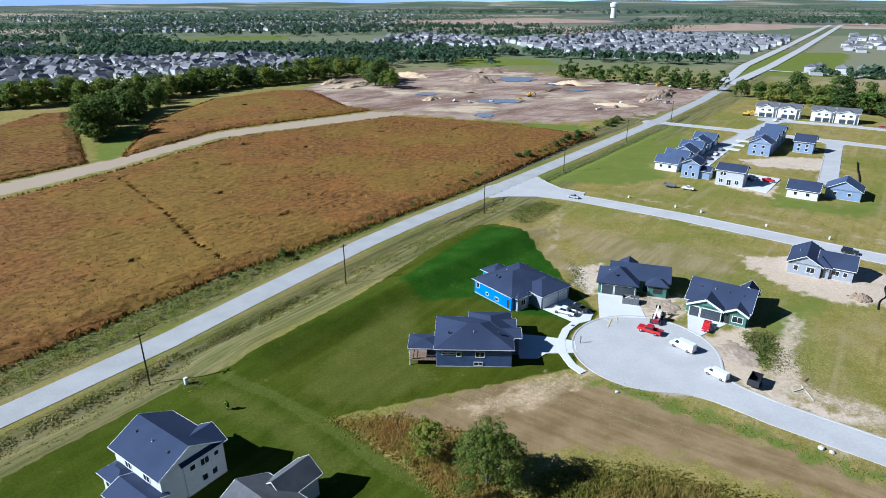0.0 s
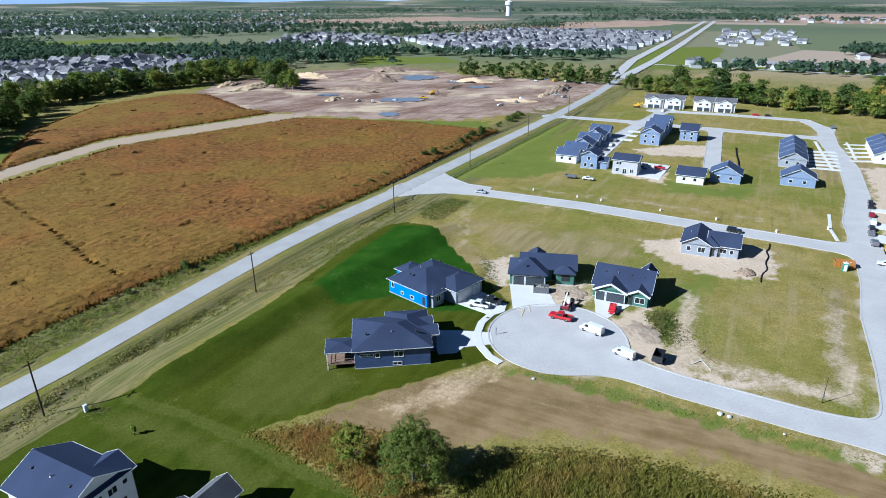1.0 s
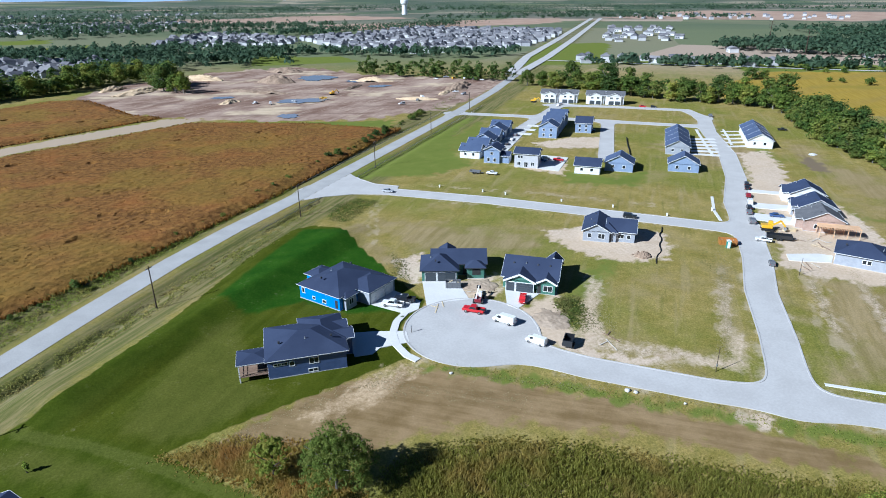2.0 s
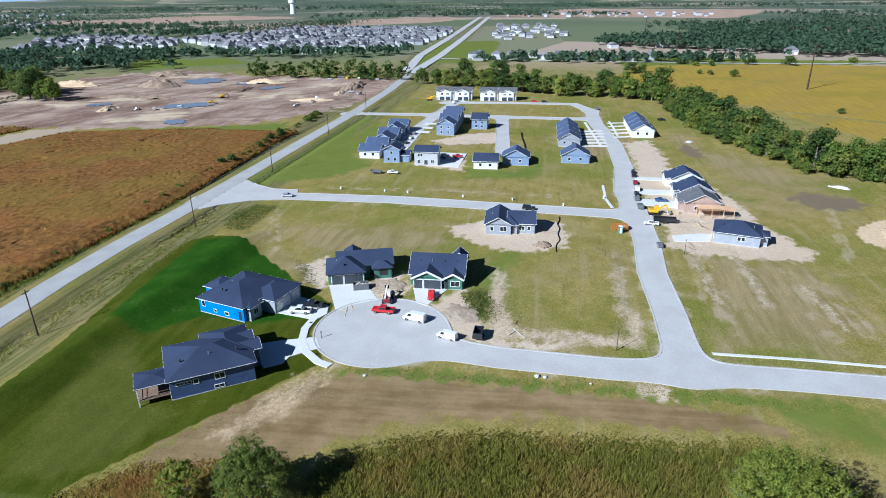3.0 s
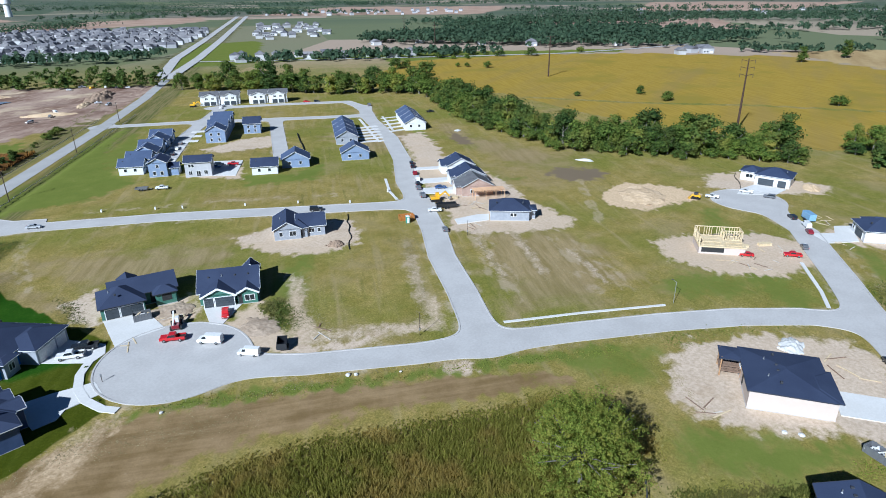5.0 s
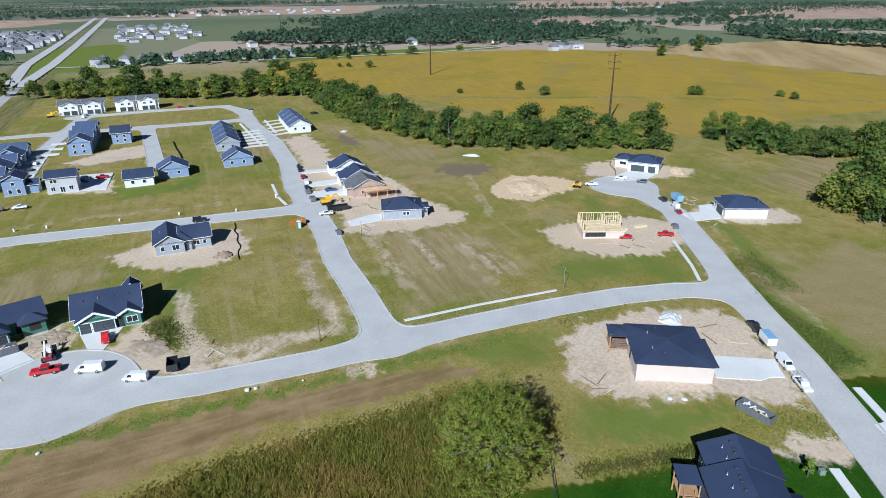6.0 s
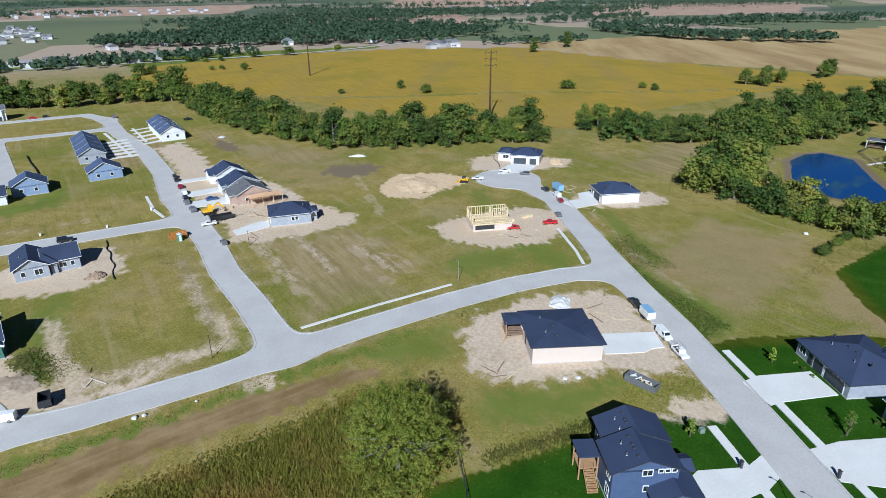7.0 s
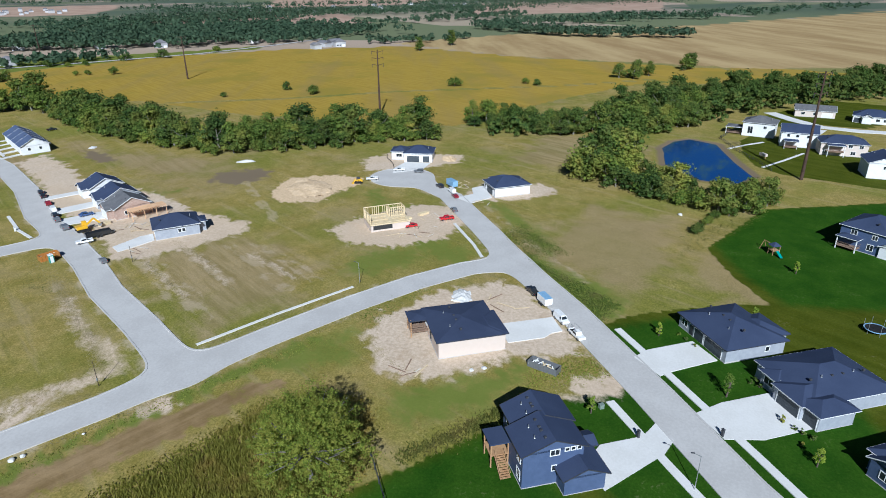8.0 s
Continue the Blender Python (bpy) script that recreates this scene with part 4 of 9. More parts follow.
# ---- pavements and drives ----
for i, (label, pts) in enumerate([
        ("pale concrete drive of the gray house", [(14.5, 103), (14.5, 112.5), (20, 111.5), (26.5, 109.5), (26, 105), (20, 104.8), (18, 103)]),
        ("white concrete drive of the blue-wrapped house", [(21.5, 124), (27.5, 130.5), (33, 121.5), (31.5, 118), (28.5, 116.5)]),
        ("white concrete drive of a green-sheathed house", [(36.2, 131.3), (44.4, 128.6), (43.8, 118.9), (38, 119.4), (33.6, 118.5)]),
        ("white concrete drive with a red truck", [(53.6, 121.1), (60.2, 116.2), (52.3, 111), (50.9, 113.5)]),
        ("white concrete drive of the cream house", [(104.2, 7.8), (108.5, 9.6), (111.4, 9.5), (114.6, 2.4), (115.9, -0.4), (110.6, -2.6), (109.4, -0.5), (107.4, 0.9)]),
        ("broad white concrete drive of the navy house", [(68.4, -9.1), (72.8, -6.2), (77.8, -8.8), (81, -15.4), (84.5, -17.6), (80.8, -19.9), (77.5, -18.2)]),
        ("broad white concrete drive", [(103.5, -15.9), (106.5, -18.6), (111.3, -27.6), (105.2, -31), (99.5, -21.5), (98, -20)]),
        ("broad white concrete drive", [(88.3, -24.3), (92, -29), (96.6, -38.2), (87.8, -42), (83.5, -33.5), (82.6, -27.6)]),
        ("white concrete drive", [(189.4, 33), (194, 28), (200, 29.5), (203.5, 26), (191.5, 21.5), (184.5, 27.5)]),
        ("white concrete drive", [(213, 61), (220, 62), (228, 60), (228.5, 50), (219.5, 51)]),
        ("white concrete drive", [(129.8, 112.9), (132.5, 116.5), (140.5, 113.9), (143, 111.5), (138.9, 108.3)]),
        ("white concrete drive", [(144, 141), (148.5, 146), (157, 138.5), (152.5, 133)]),
        ("white concrete drive", [(152, 150), (155.5, 154.5), (165.5, 147.5), (162, 143)]),
        ("white concrete drive", [(163, 164), (165.5, 167), (174.5, 160), (172, 157)]),
        ("white concrete drive", [(296, -108), (300, -101), (318, -112), (315, -120)]),
        ("concrete parking apron beside the rental homes", [(103, 222), (116, 239), (128, 228), (114, 210)])]):
    slab("pavement", pts, M["concrete"], label, "driveway", 0.05 + 0.004 * i)
for i, (line, half) in enumerate([
        ([(89, -10.8), (81, -15.2), (75, -18.5), (69, -22), (40, -39)], 0.75),
        ([(113.5, -13.5), (99.2, -21.3), (80, -31.4), (72, -35.4), (40, -54)], 0.75),
        ([(28.5, 117.5), (25.5, 114), (23.6, 109.5), (23.2, 105), (24.2, 100.5), (25.8, 98)], 0.8),
        ([(148, 164), (138.5, 151.5), (134, 143)], 0.45),
        ([(92.3, 67.5), (107, 57), (121.8, 45.4)], 0.34),
        ([(166, 29.4), (151.5, 21.6), (143.5, 18.2)], 0.42),
        ([(243.9, -73.9), (256, -85), (268.6, -95.8)], 0.5), ([(272, -68), (280, -77), (286, -85)], 0.5),
        ([(228.2, 252.9), (219, 239), (208, 223.5)], 0.55), ([(215.7, 257.4), (200, 232), (186.2, 209.1)], 0.6)]):
    strip("pavement", line, half, 0.09 + 0.004 * i, "narrow pale concrete sidewalk beside the street", material=None)
strip("road", [(356, -106), (338, -112), (322, -120), (316, -134), (312, -160), (306, -200)], 3.4, 0.1, "pale concrete street behind the pond houses", "street")
for k in range(6):      # short drives of the two terraces by the upper street
    a, b = Vector((181, 217)) + Vector((0.588, 0.809)) * (k * 6.0 - 1), Vector((190.5, 210.5)) + Vector((0.588, 0.809)) * (k * 6.6 - 1)
    strip("pavement", [a[:], b[:]], 1.4, 0.13 + 0.004 * k, "short white concrete drive")
for k in range(5):
    a, b = Vector((204, 222)) + Vector((0.58, 0.81)) * (k * 8.4), Vector((217, 219)) + Vector((0.588, 0.809)) * (k * 8.0)
    strip("pavement", [a[:], b[:]], 1.0, 0.15 + 0.004 * k, "short white concrete drive")
for k in range(5):
    a = Vector((98.5, 245.5)) + Vector((0.588, 0.809)) * (k * 11)
    strip("pavement", [a[:], (a + Vector((5.5, -4)))[:]], 1.7, 0.17 + 0.004 * k, "short white concrete drive")
for k in range(3):
    a = Vector((128.5, 279)) + Vector((0.588, 0.809)) * (k * 10.5)
    strip("pavement", [a[:], (a + Vector((5, -3.6)))[:]], 1.7, 0.19 + 0.004 * k, "short white concrete drive")

# ---- houses ----
WINDOWS = {}


def window(parent, m, w, h):
    """White frame with a dark pane set back in it."""
    key = (w, h)
    if key not in WINDOWS:
        bm = bmesh.new()
        t = 0.11
        for b in ((-w / 2, w / 2, -0.06, 0.05, 0, t), (-w / 2, w / 2, -0.06, 0.05, h - t, h), (-w / 2, -w / 2 + t, -0.06, 0.05, t, h - t), (w / 2 - t, w / 2, -0.06, 0.05, t, h - t)):
            add_box(bm, *b)
        if w > 1.3:
            add_box(bm, -0.04, 0.04, -0.05, 0.04, t, h - t)
        f = part("window", bm, M["white"], parent)
        bm = bmesh.new()
        add_box(bm, -w / 2 + t, w / 2 - t, -0.02, 0.0, t, h - t)
        p = part("pane", bm, M["glass"], f)
        WINDOWS[key] = (f, p)
    else:
        f = shared("window", WINDOWS[key][0], parent, Matrix())
        shared("pane", WINDOWS[key][1], f, Matrix())
    f.matrix_basis = m
    return f


DOORS = {}


def garage_door(parent, m, w, h, white=False):
    key = (w, h, white)
    if key not in DOORS:
        bm = bmesh.new()
        c = max(2, round(w / 1.2))
        add_box(bm, -w / 2, w / 2, -0.03, 0.02, 0, h)
        front = [f for f in bm.faces if f.normal.y < -0.9 or all(abs(v.co.y + 0.03) < 1e-6 for v in f.verts)]
        bmesh.ops.delete(bm, geom=front, context="FACES_ONLY")
        grid = [[bm.verts.new((-w / 2 + w * j / c, -0.03, h * i / 4)) for j in range(c + 1)] for i in range(5)]
        cells = [bm.faces.new((grid[i][j], grid[i][j + 1], grid[i + 1][j + 1], grid[i + 1][j])) for i in range(4) for j in range(c)]
        bmesh.ops.remove_doubles(bm, verts=bm.verts, dist=1e-4)
        cells = [f for f in cells if f.is_valid]
        bmesh.ops.inset_individual(bm, faces=cells, thickness=0.07, depth=0.03)
        d = part("garage_door", bm, M["garage_white"] if white else M["garage"], parent)
        bm = bmesh.new()
        add_box(bm, -w / 2 - 0.15, -w / 2, -0.07, 0.04, 0, h + 0.15)
        add_box(bm, w / 2, w / 2 + 0.15, -0.07, 0.04, 0, h + 0.15)
        add_box(bm, -w / 2, w / 2, -0.07, 0.04, h, h + 0.15)
        DOORS[key] = (d, part("door_frame", bm, M["white"], d))
    else:
        d = shared("garage_door", DOORS[key][0], parent, Matrix())
        shared("door_frame", DOORS[key][1], d, Matrix())
    d.matrix_basis = m
    return d


def roof_parts(e, x0, x1, y0, y1, h, kind, pitch, roof, trim, over=0.5, wall=None, rake_h=0.15):
    """Roof slab with overhang and its edge boards; gable ends are closed in the wall's material."""
    a0, a1, b0, b1 = x0 - over, x1 + over, y0 - over, y1 + over
    z = h - 0.05
    t = 0.2
    bm = bmesh.new()
    s = 0.02

    def board(*args):
        fb = bmesh.new()
        add_box(fb, *args)
        part("fascia", fb, trim, e)

    def rake(*args):
        fb = bmesh.new()
        add_beam(fb, *args)
        part("fascia", fb, trim, e)
    if kind == "hip":
        half = min(a1 - a0, b1 - b0) / 2
        if a1 - a0 >= b1 - b0:
            r = [(a0 + half, (b0 + b1) / 2, z + half * pitch), (a1 - half, (b0 + b1) / 2, z + half * pitch)]
        else:
            r = [((a0 + a1) / 2, b0 + half, z + half * pitch), ((a0 + a1) / 2, b1 - half, z + half * pitch)]
        c = [bm.verts.new(p) for p in ((a0, b0, z), (a1, b0, z), (a1, b1, z), (a0, b1, z))]
        lo = [bm.verts.new((v.co.x, v.co.y, z - t)) for v in c]
        p, q = bm.verts.new(r[0]), bm.verts.new(r[1])
        if a1 - a0 >= b1 - b0:
            fs = [(c[0], c[1], q, p), (c[1], c[2], q), (c[2], c[3], p, q), (c[3], c[0], p)]
        else:
            fs = [(c[0], c[1], p), (c[1], c[2], q, p), (c[2], c[3], q), (c[3], c[0], p, q)]
        for f in fs:
            bm.faces.new(f)
        bm.faces.new(lo[::-1])
        for i in range(4):
            bm.faces.new([c[i], lo[i], lo[(i + 1) % 4], c[(i + 1) % 4]])
        for bx in ((a0 - s, a1 + s, b0 - 0.035, b0 - 0.003), (a0 - s, a1 + s, b1 + 0.003, b1 + 0.035), (a0 - 0.035, a0 - 0.003, b0, b1), (a1 + 0.003, a1 + 0.035, b0, b1)):
            board(*bx, z - 0.13, z - 0.015)
        peak = z + half * pitch
    else:
        along_x = kind == "gable_x"
        lo_, hi_ = (b0, b1) if along_x else (a0, a1)
        e0, e1 = (a0, a1) if along_x else (b0, b1)
        mid, half = (lo_ + hi_) / 2, (hi_ - lo_) / 2
        peak = z + half * pitch

        def pt(u, v, w):
            return (u, v, w) if along_x else (v, u, w)
        for side in (lo_, hi_):
            top = [pt(e0, side, z), pt(e1, side, z), pt(e1, mid, peak), pt(e0, mid, peak)]
            vt = [bm.verts.new(p) for p in top]
            vb = [bm.verts.new((p[0], p[1], p[2] - t)) for p in top]
            bm.faces.new(vt)
            bm.faces.new(vb[::-1])
            for i in range(4):
                bm.faces.new([vt[i], vb[i], vb[(i + 1) % 4], vt[(i + 1) % 4]])
            out = side + (-0.035 if side == lo_ else 0.035)
            rake(pt(e0, out, z - 0.06), pt(e1, out, z - 0.06), 0.05, 0.14)
            for end in (e0 - 0.035, e1 + 0.035):
                rake(pt(end, side, z + 0.09 - rake_h), pt(end, mid, peak + 0.09 - rake_h), 0.05, rake_h)
        for end, other in ((x0, x0 + 0.15), (x1 - 0.15, x1)) if along_x else ((y0, y0 + 0.15), (y1 - 0.15, y1)):
            w0, w1 = (y0, y1) if along_x else (x0, x1)
            wb = bmesh.new()
            zz = z + over * pitch - t
            pk = peak - t - 0.02
            ring = [(w0, h - 0.3), (w1, h - 0.3), (w1, zz), (mid, pk), (w0, zz)]
            f0 = [wb.verts.new(pt(end, u, w)) for u, w in ring]
            f1 = [wb.verts.new(pt(other, u, w)) for u, w in ring]
            wb.faces.new(f0)
            wb.faces.new(f1[::-1])
            for i in range(5):
                wb.faces.new([f0[i], f0[(i + 1) % 5], f1[(i + 1) % 5], f1[i]])
            part("gable_wall", wb, wall, e)
    part("roof", bm, roof, e)
    return peak


def house(label, x, y, angle, wings, wall, roof, trim="white", openings=(), vents=0, name="house", group=""):
    """wings: (x0, x1, y0, y1, height, roof kind, pitch[, wall material]) in the house's own axes. openings: (kind, wing, side, along 0..1, sill, width, height)."""
    e = thing(name, x, y, 0, angle)
    for i, w in enumerate(wings):
        x0, x1, y0, y1, h, kind, pitch = w[:7]
        wm = M[w[7]] if len(w) > 7 else M[wall]
        if kind == "porch":      # a roof on posts over a deck
            bm = bmesh.new()
            for px, py in ((x0 + 0.15, y0 + 0.15), (x1 - 0.15, y0 + 0.15), (x0 + 0.15, y1 - 0.15), (x1 - 0.15, y1 - 0.15)):
                pb = bmesh.new()
                add_box(pb, px - 0.11, px + 0.11, py - 0.11, py + 0.11, -0.2, h, 0.015)
                part("post", pb, M["white"] if trim == "white" else M["cedar"], e)
            add_box(bm, x0, x1, y0, y1, h - 2.78, h - 2.7)
            deck = part("deck", bm, M["deck"], e, "weathered wooden deck")
            bm = bmesh.new()
            add_box(bm, x0, x1, 0.01, 0.27, h - 2.7, h - 2.66)
            first = part("deck_board", bm, M["deck"], deck)
            first.location.y = y0
            for k in range(1, int((y1 - y0) / 0.28)):
                shared("deck_board", first, deck, Matrix.Translation((0, y0 + 0.28 * k, 0)))
            for z in (h - 2.2, h - 1.7):
                rb = bmesh.new()
                add_box(rb, x0, x1, y0 + 0.02, y0 + 0.08, z, z + 0.07)
                part("railing", rb, M["deck"], e)
                rb = bmesh.new()
                add_box(rb, x0 + 0.02, x0 + 0.08, y0 + 0.09, y1, z, z + 0.07)
                part("railing", rb, M["deck"], e)
            roof_parts(e, x0, x1, y0, y1, h, "hip", pitch, M[roof], M[trim], 0.25)
            continue
        bm = bmesh.new()
        add_box(bm, x0, x1, y0, y1, -0.4, h)
        part("wall", bm, wm, e)
        bm = bmesh.new()
        add_box(bm, x0 - 0.05, x1 + 0.05, y0 - 0.05, y1 + 0.05, -0.4, 0.07)
        part("foundation", bm, M["street"], e)
        if kind != "none":
            peak = roof_parts(e, x0, x1, y0, y1, h, kind, pitch, M[roof], M[trim], 0.5, wm, 0.42 if "white-trimmed" in label and i in (1, 2) else 0.15)
            if vents and (i == 0 or (i == 3 and "navy house with dark gabled" in label)):
                for k in range(vents):
                    vb = bmesh.new()
                    if k % 3 == 1:
                        add_rod(vb, (0, 0, -0.4), (0, 0, 0.45), 0.07, 0.07, 8)
                        add_rod(vb, (0, 0, -0.02), (0, 0, 0.05), 0.16, 0.08, 8)
                    else:
                        add_box(vb, -0.2, 0.2, -0.2, 0.2, -0.3, 0.12, 0.04)
                    vo = part("roof_vent", vb, M["metal"] if k % 3 == 1 else M["dark_trim"], e)
                    u = 0.16 + 0.68 * k / max(1, vents - 1)
                    span = ((x1 - x0) if kind == "gable_y" else (y1 - y0) if kind == "gable_x" else min(x1 - x0, y1 - y0)) / 2 + 0.5
                    if (kind == "gable_x") or (kind == "hip" and x1 - x0 >= y1 - y0):
                        vo.location = (x0 + (x1 - x0) * u, (y0 + y1) / 2 - span * 0.35, h + span * 0.65 * pitch)
                    else:
                        vo.location = ((x0 + x1) / 2 - span * (0.45 if k % 3 == 1 else 0.2), y0 + (y1 - y0) * u, h + span * (0.55 if k % 3 == 1 else 0.8) * pitch)
    for kind, wi, side, u, sill, w, h in openings:
        x0, x1, y0, y1 = wings[wi][:4]
        m = {"S": pose(x0 + (x1 - x0) * u, y0 - 0.012, sill), "N": pose(x0 + (x1 - x0) * u, y1 + 0.012, sill, 0, 0, 180),
             "W": pose(x0 - 0.012, y0 + (y1 - y0) * u, sill, 0, 0, -90), "E": pose(x1 + 0.012, y0 + (y1 - y0) * u, sill, 0, 0, 90)}[side]
        if kind == "win":
            window(e, m, w, h)
        elif kind in ("gar", "garw"):
            garage_door(e, m, w, h, kind == "garw")
        elif kind == "open":
            # flat dark sheet painted for the shade inside; the wall stays closed
            bm = bmesh.new()
            add_box(bm, -w / 2, w / 2, -0.02, 0.03, 0, h)
            part("doorway", bm, M["opening"], e, "unfinished doorway, its inner shade a dark painted sheet").matrix_basis = m
        elif kind == "door":
            bm = bmesh.new()
            add_box(bm, -w / 2, w / 2, -0.05, 0.02, 0, h, 0.02)
            d = part("door", bm, M["dark_trim"], e)
            d.matrix_basis = m
            hb = bmesh.new()
            add_rod(hb, (w / 2 - 0.12, -0.1, h * 0.47), (w / 2 - 0.12, -0.04, h * 0.47), 0.035, 0.035, 6)
            part("handle", hb, M["metal"], d)
    return tagged(e, label, "house", group)


W = "win"
house("slate-gray house with dark hipped roof and covered deck", -1.6, 100.5, -2, [
    (0, 14.2, 0, 12.0, 4.0, "hip", 0.32), (12.2, 15.2, 8.6, 11.6, 3.9, "gable_x", 0.4), (12.6, 15.9, 4.6, 8.0, 3.9, "gable_x", 0.4), (-5.2, 0.2, 0.3, 5.2, 3.8, "porch", 0.22), (6.6, 14.4, 4.0, 14.2, 3.96, "hip", 0.34)],
    "siding_gray", "roof", "white", [(W, 0, "S", 0.3, 2.1, 0.95, 1.1), (W, 0, "S", 0.58, 2.0, 1.8, 1.3), (W, 0, "S", 0.56, 0.25, 1.8, 0.8), (W, 0, "S", 0.12, 2.5, 1.5, 0.6), (W, 0, "S", 0.2, 2.5, 1.5, 0.6),
     ("gar", 1, "E", 0.5, 0.05, 2.6, 2.3), ("gar", 2, "E", 0.5, 0.05, 2.8, 2.3), ("door", 0, "E", 0.25, 0.3, 1.0, 2.1), (W, 0, "W", 0.85, 1.2, 1.5, 1.4)], vents=3)
house("bright blue house-wrapped home under construction with dark hipped roof", 7.2, 132.4, -52, [
    (0, 12.4, 0, 14.6, 3.5, "hip", 0.36), (8.4, 16.0, 5.8, 14.8, 3.3, "hip", 0.36, "siding_lightgray"), (11.4, 13.4, 1.0, 4.4, 3.2, "hip", 0.4, "siding_lightgray"), (-3.2, 1.0, 5.4, 10.4, 3.3, "hip", 0.36)],
    "wrap_blue", "roof", "white", [(W, 0, "S", 0.1, 1.5, 1.0, 1.4), (W, 0, "S", 0.36, 0.7, 0.9, 0.8), (W, 0, "S", 0.62, 0.6, 1.2, 0.9), ("open", 0, "S", 0.92, 0.3, 0.8, 2.0), ("garw", 1, "E", 0.32, 0.05, 4.4, 2.3),
     ("garw", 1, "E", 0.78, 0.05, 2.4, 2.3), (W, 2, "E", 0.5, 0.9, 1.5, 1.5), (W, 0, "W", 0.4, 1.0, 1.8, 1.5)], vents=3)
house("green-sheathed house under construction with dark hipped roof", 36.2, 131.6, -18, [
    (0, 8.6, 0, 9, 3.0, "hip", 0.5), (2.5, 15.6, 3.6, 12.0, 3.1, "gable_x", 0.5), (11.0, 15.2, 1.5, 5.0, 3.0, "hip", 0.5), (4.5, 8.0, 10.5, 14.0, 3.0, "gable_y", 0.6)],
    "wrap_green", "roof", "dark_trim", [("gar", 0, "S", 0.25, 0.02, 2.6, 2.3), ("gar", 0, "S", 0.7, 0.02, 4.4, 2.3), ("open", 2, "S", 0.55, 0.9, 2.0, 1.6), ("open", 1, "S", 0.62, 0.2, 1.1, 2.2)], vents=3)
house("green-sheathed house under construction with white-trimmed front gables", 53.1, 121.6, -34, [
    (0, 12.6, 1.0, 11.0, 3.1, "gable_x", 0.62), (0.8, 7.6, -0.6, 5.0, 3.0, "gable_y", 0.5), (8.2, 12.4, -0.4, 4.0, 3.0, "gable_y", 0.55), (9.2, 12.4, 9.5, 12.6, 3.6, "gable_y", 0.9, "siding_navy")],
    "wrap_green", "roof", "white", [("gar", 1, "S", 0.2, 0.02, 2.2, 2.3), ("gar", 1, "S", 0.66, 0.02, 4.2, 2.3), (W, 2, "S", 0.6, 0.7, 2.2, 1.5), ("open", 2, "S", 0.12, 0.1, 0.9, 2.2), (W, 0, "E", 0.5, 1.0, 1.4, 1.3)], vents=4)
house("gray stone and siding house with dark roof on bare dirt", 86.5, 142.8, -34, [
    (0, 7.2, 0, 11.5, 3.1, "gable_y", 0.55, "siding_lightgray"), (6.5, 14.0, 1.4, 10.2, 3.1, "gable_x", 0.5), (4.5, 9.0, 0.6, 8, 3.1, "hip", 0.6)],
    "siding_lightgray", "roof", "white", [(W, 0, "S", 0.25, 1.0, 1.1, 1.4), (W, 0, "S", 0.7, 0.9, 1.9, 1.6), ("door", 2, "S", 0.72, 0.2, 1.0, 2.1), (W, 1, "S", 0.5, 1.0, 1.8, 1.3), (W, 1, "S", 0.78, 1.0, 1.0, 1.3), (W, 1, "E", 0.5, 1.0, 1.4, 1.3)], vents=3)
house("light gray ranch house with dark hipped roof beside the curved street", 138.9, 107.8, -52, [
    (0, 11.6, 0, 9.8, 3.2, "hip", 0.45), (10.5, 13.5, 2.0, 6.5, 2.9, "hip", 0.3)],
    "siding_lightgray", "roof", "white", [(W, 0, "S", 0.55, 1.2, 1.0, 1.2), (W, 0, "S", 0.64, 1.2, 1.0, 1.2), ("garw", 0, "W", 0.5, 0.02, 4.9, 2.3), ("open", 1, "E", 0.5, 0.2, 2.0, 2.2)], vents=2)
for (x, y), wall, roof, g in (((150.8, 128.8), "brick", "roof_gray", "house with a raw timber deck and tan walls"), ((158.6, 138.2), "siding_lightgray", "roof_blue", "light gray gabled house under construction"), ((167.0, 150.2), "siding_white", "roof_blue", "white gabled house under construction")):
    house(g, x, y, AX, [(0, 10.2, 0, 9.0, 3.4, "gable_y", 0.5), (-1.8, 5.0, 2.0, 8.2, 3.1, "gable_x", 0.5)], wall, roof, "white",
          [("garw", 1, "W", 0.5, 0.02, 4.6, 2.3), (W, 0, "S", 0.3, 1.0, 1.2, 1.3), (W, 0, "S", 0.7, 1.0, 1.8, 1.3), ("open", 0, "E", 0.5, 0.2, 1.8, 2.1)], vents=2, group="houses along the curved street")
# small rental homes north of the cross street
V = Vector((math.cos(radians(54)), math.sin(radians(54))))


def cottage(x, y, wall, roof, h=3.2, w=9.0, d=8.4, ridge="gable_y", label="", garage="E"):
    ops = [(W, 0, "S", 0.28, h - 2.1, 1.2, 1.3), (W, 0, "S", 0.68, h - 2.1, 1.2, 1.3), (W, 0, "E", 0.3, h - 2.1, 1.0, 1.2), ("garw", 0, garage, 0.6, 0.02, 3.0, 2.2)]
    if h > 4.5:
        ops += [(W, 0, "S", 0.28, 0.7, 1.2, 1.4), (W, 0, "S", 0.68, 0.7, 1.2, 1.4)]
    house(label, x, y, AX, [(0, w, 0, d, h, ridge, 0.55)], wall, roof, "white", ops, vents=1, group="small rental homes")


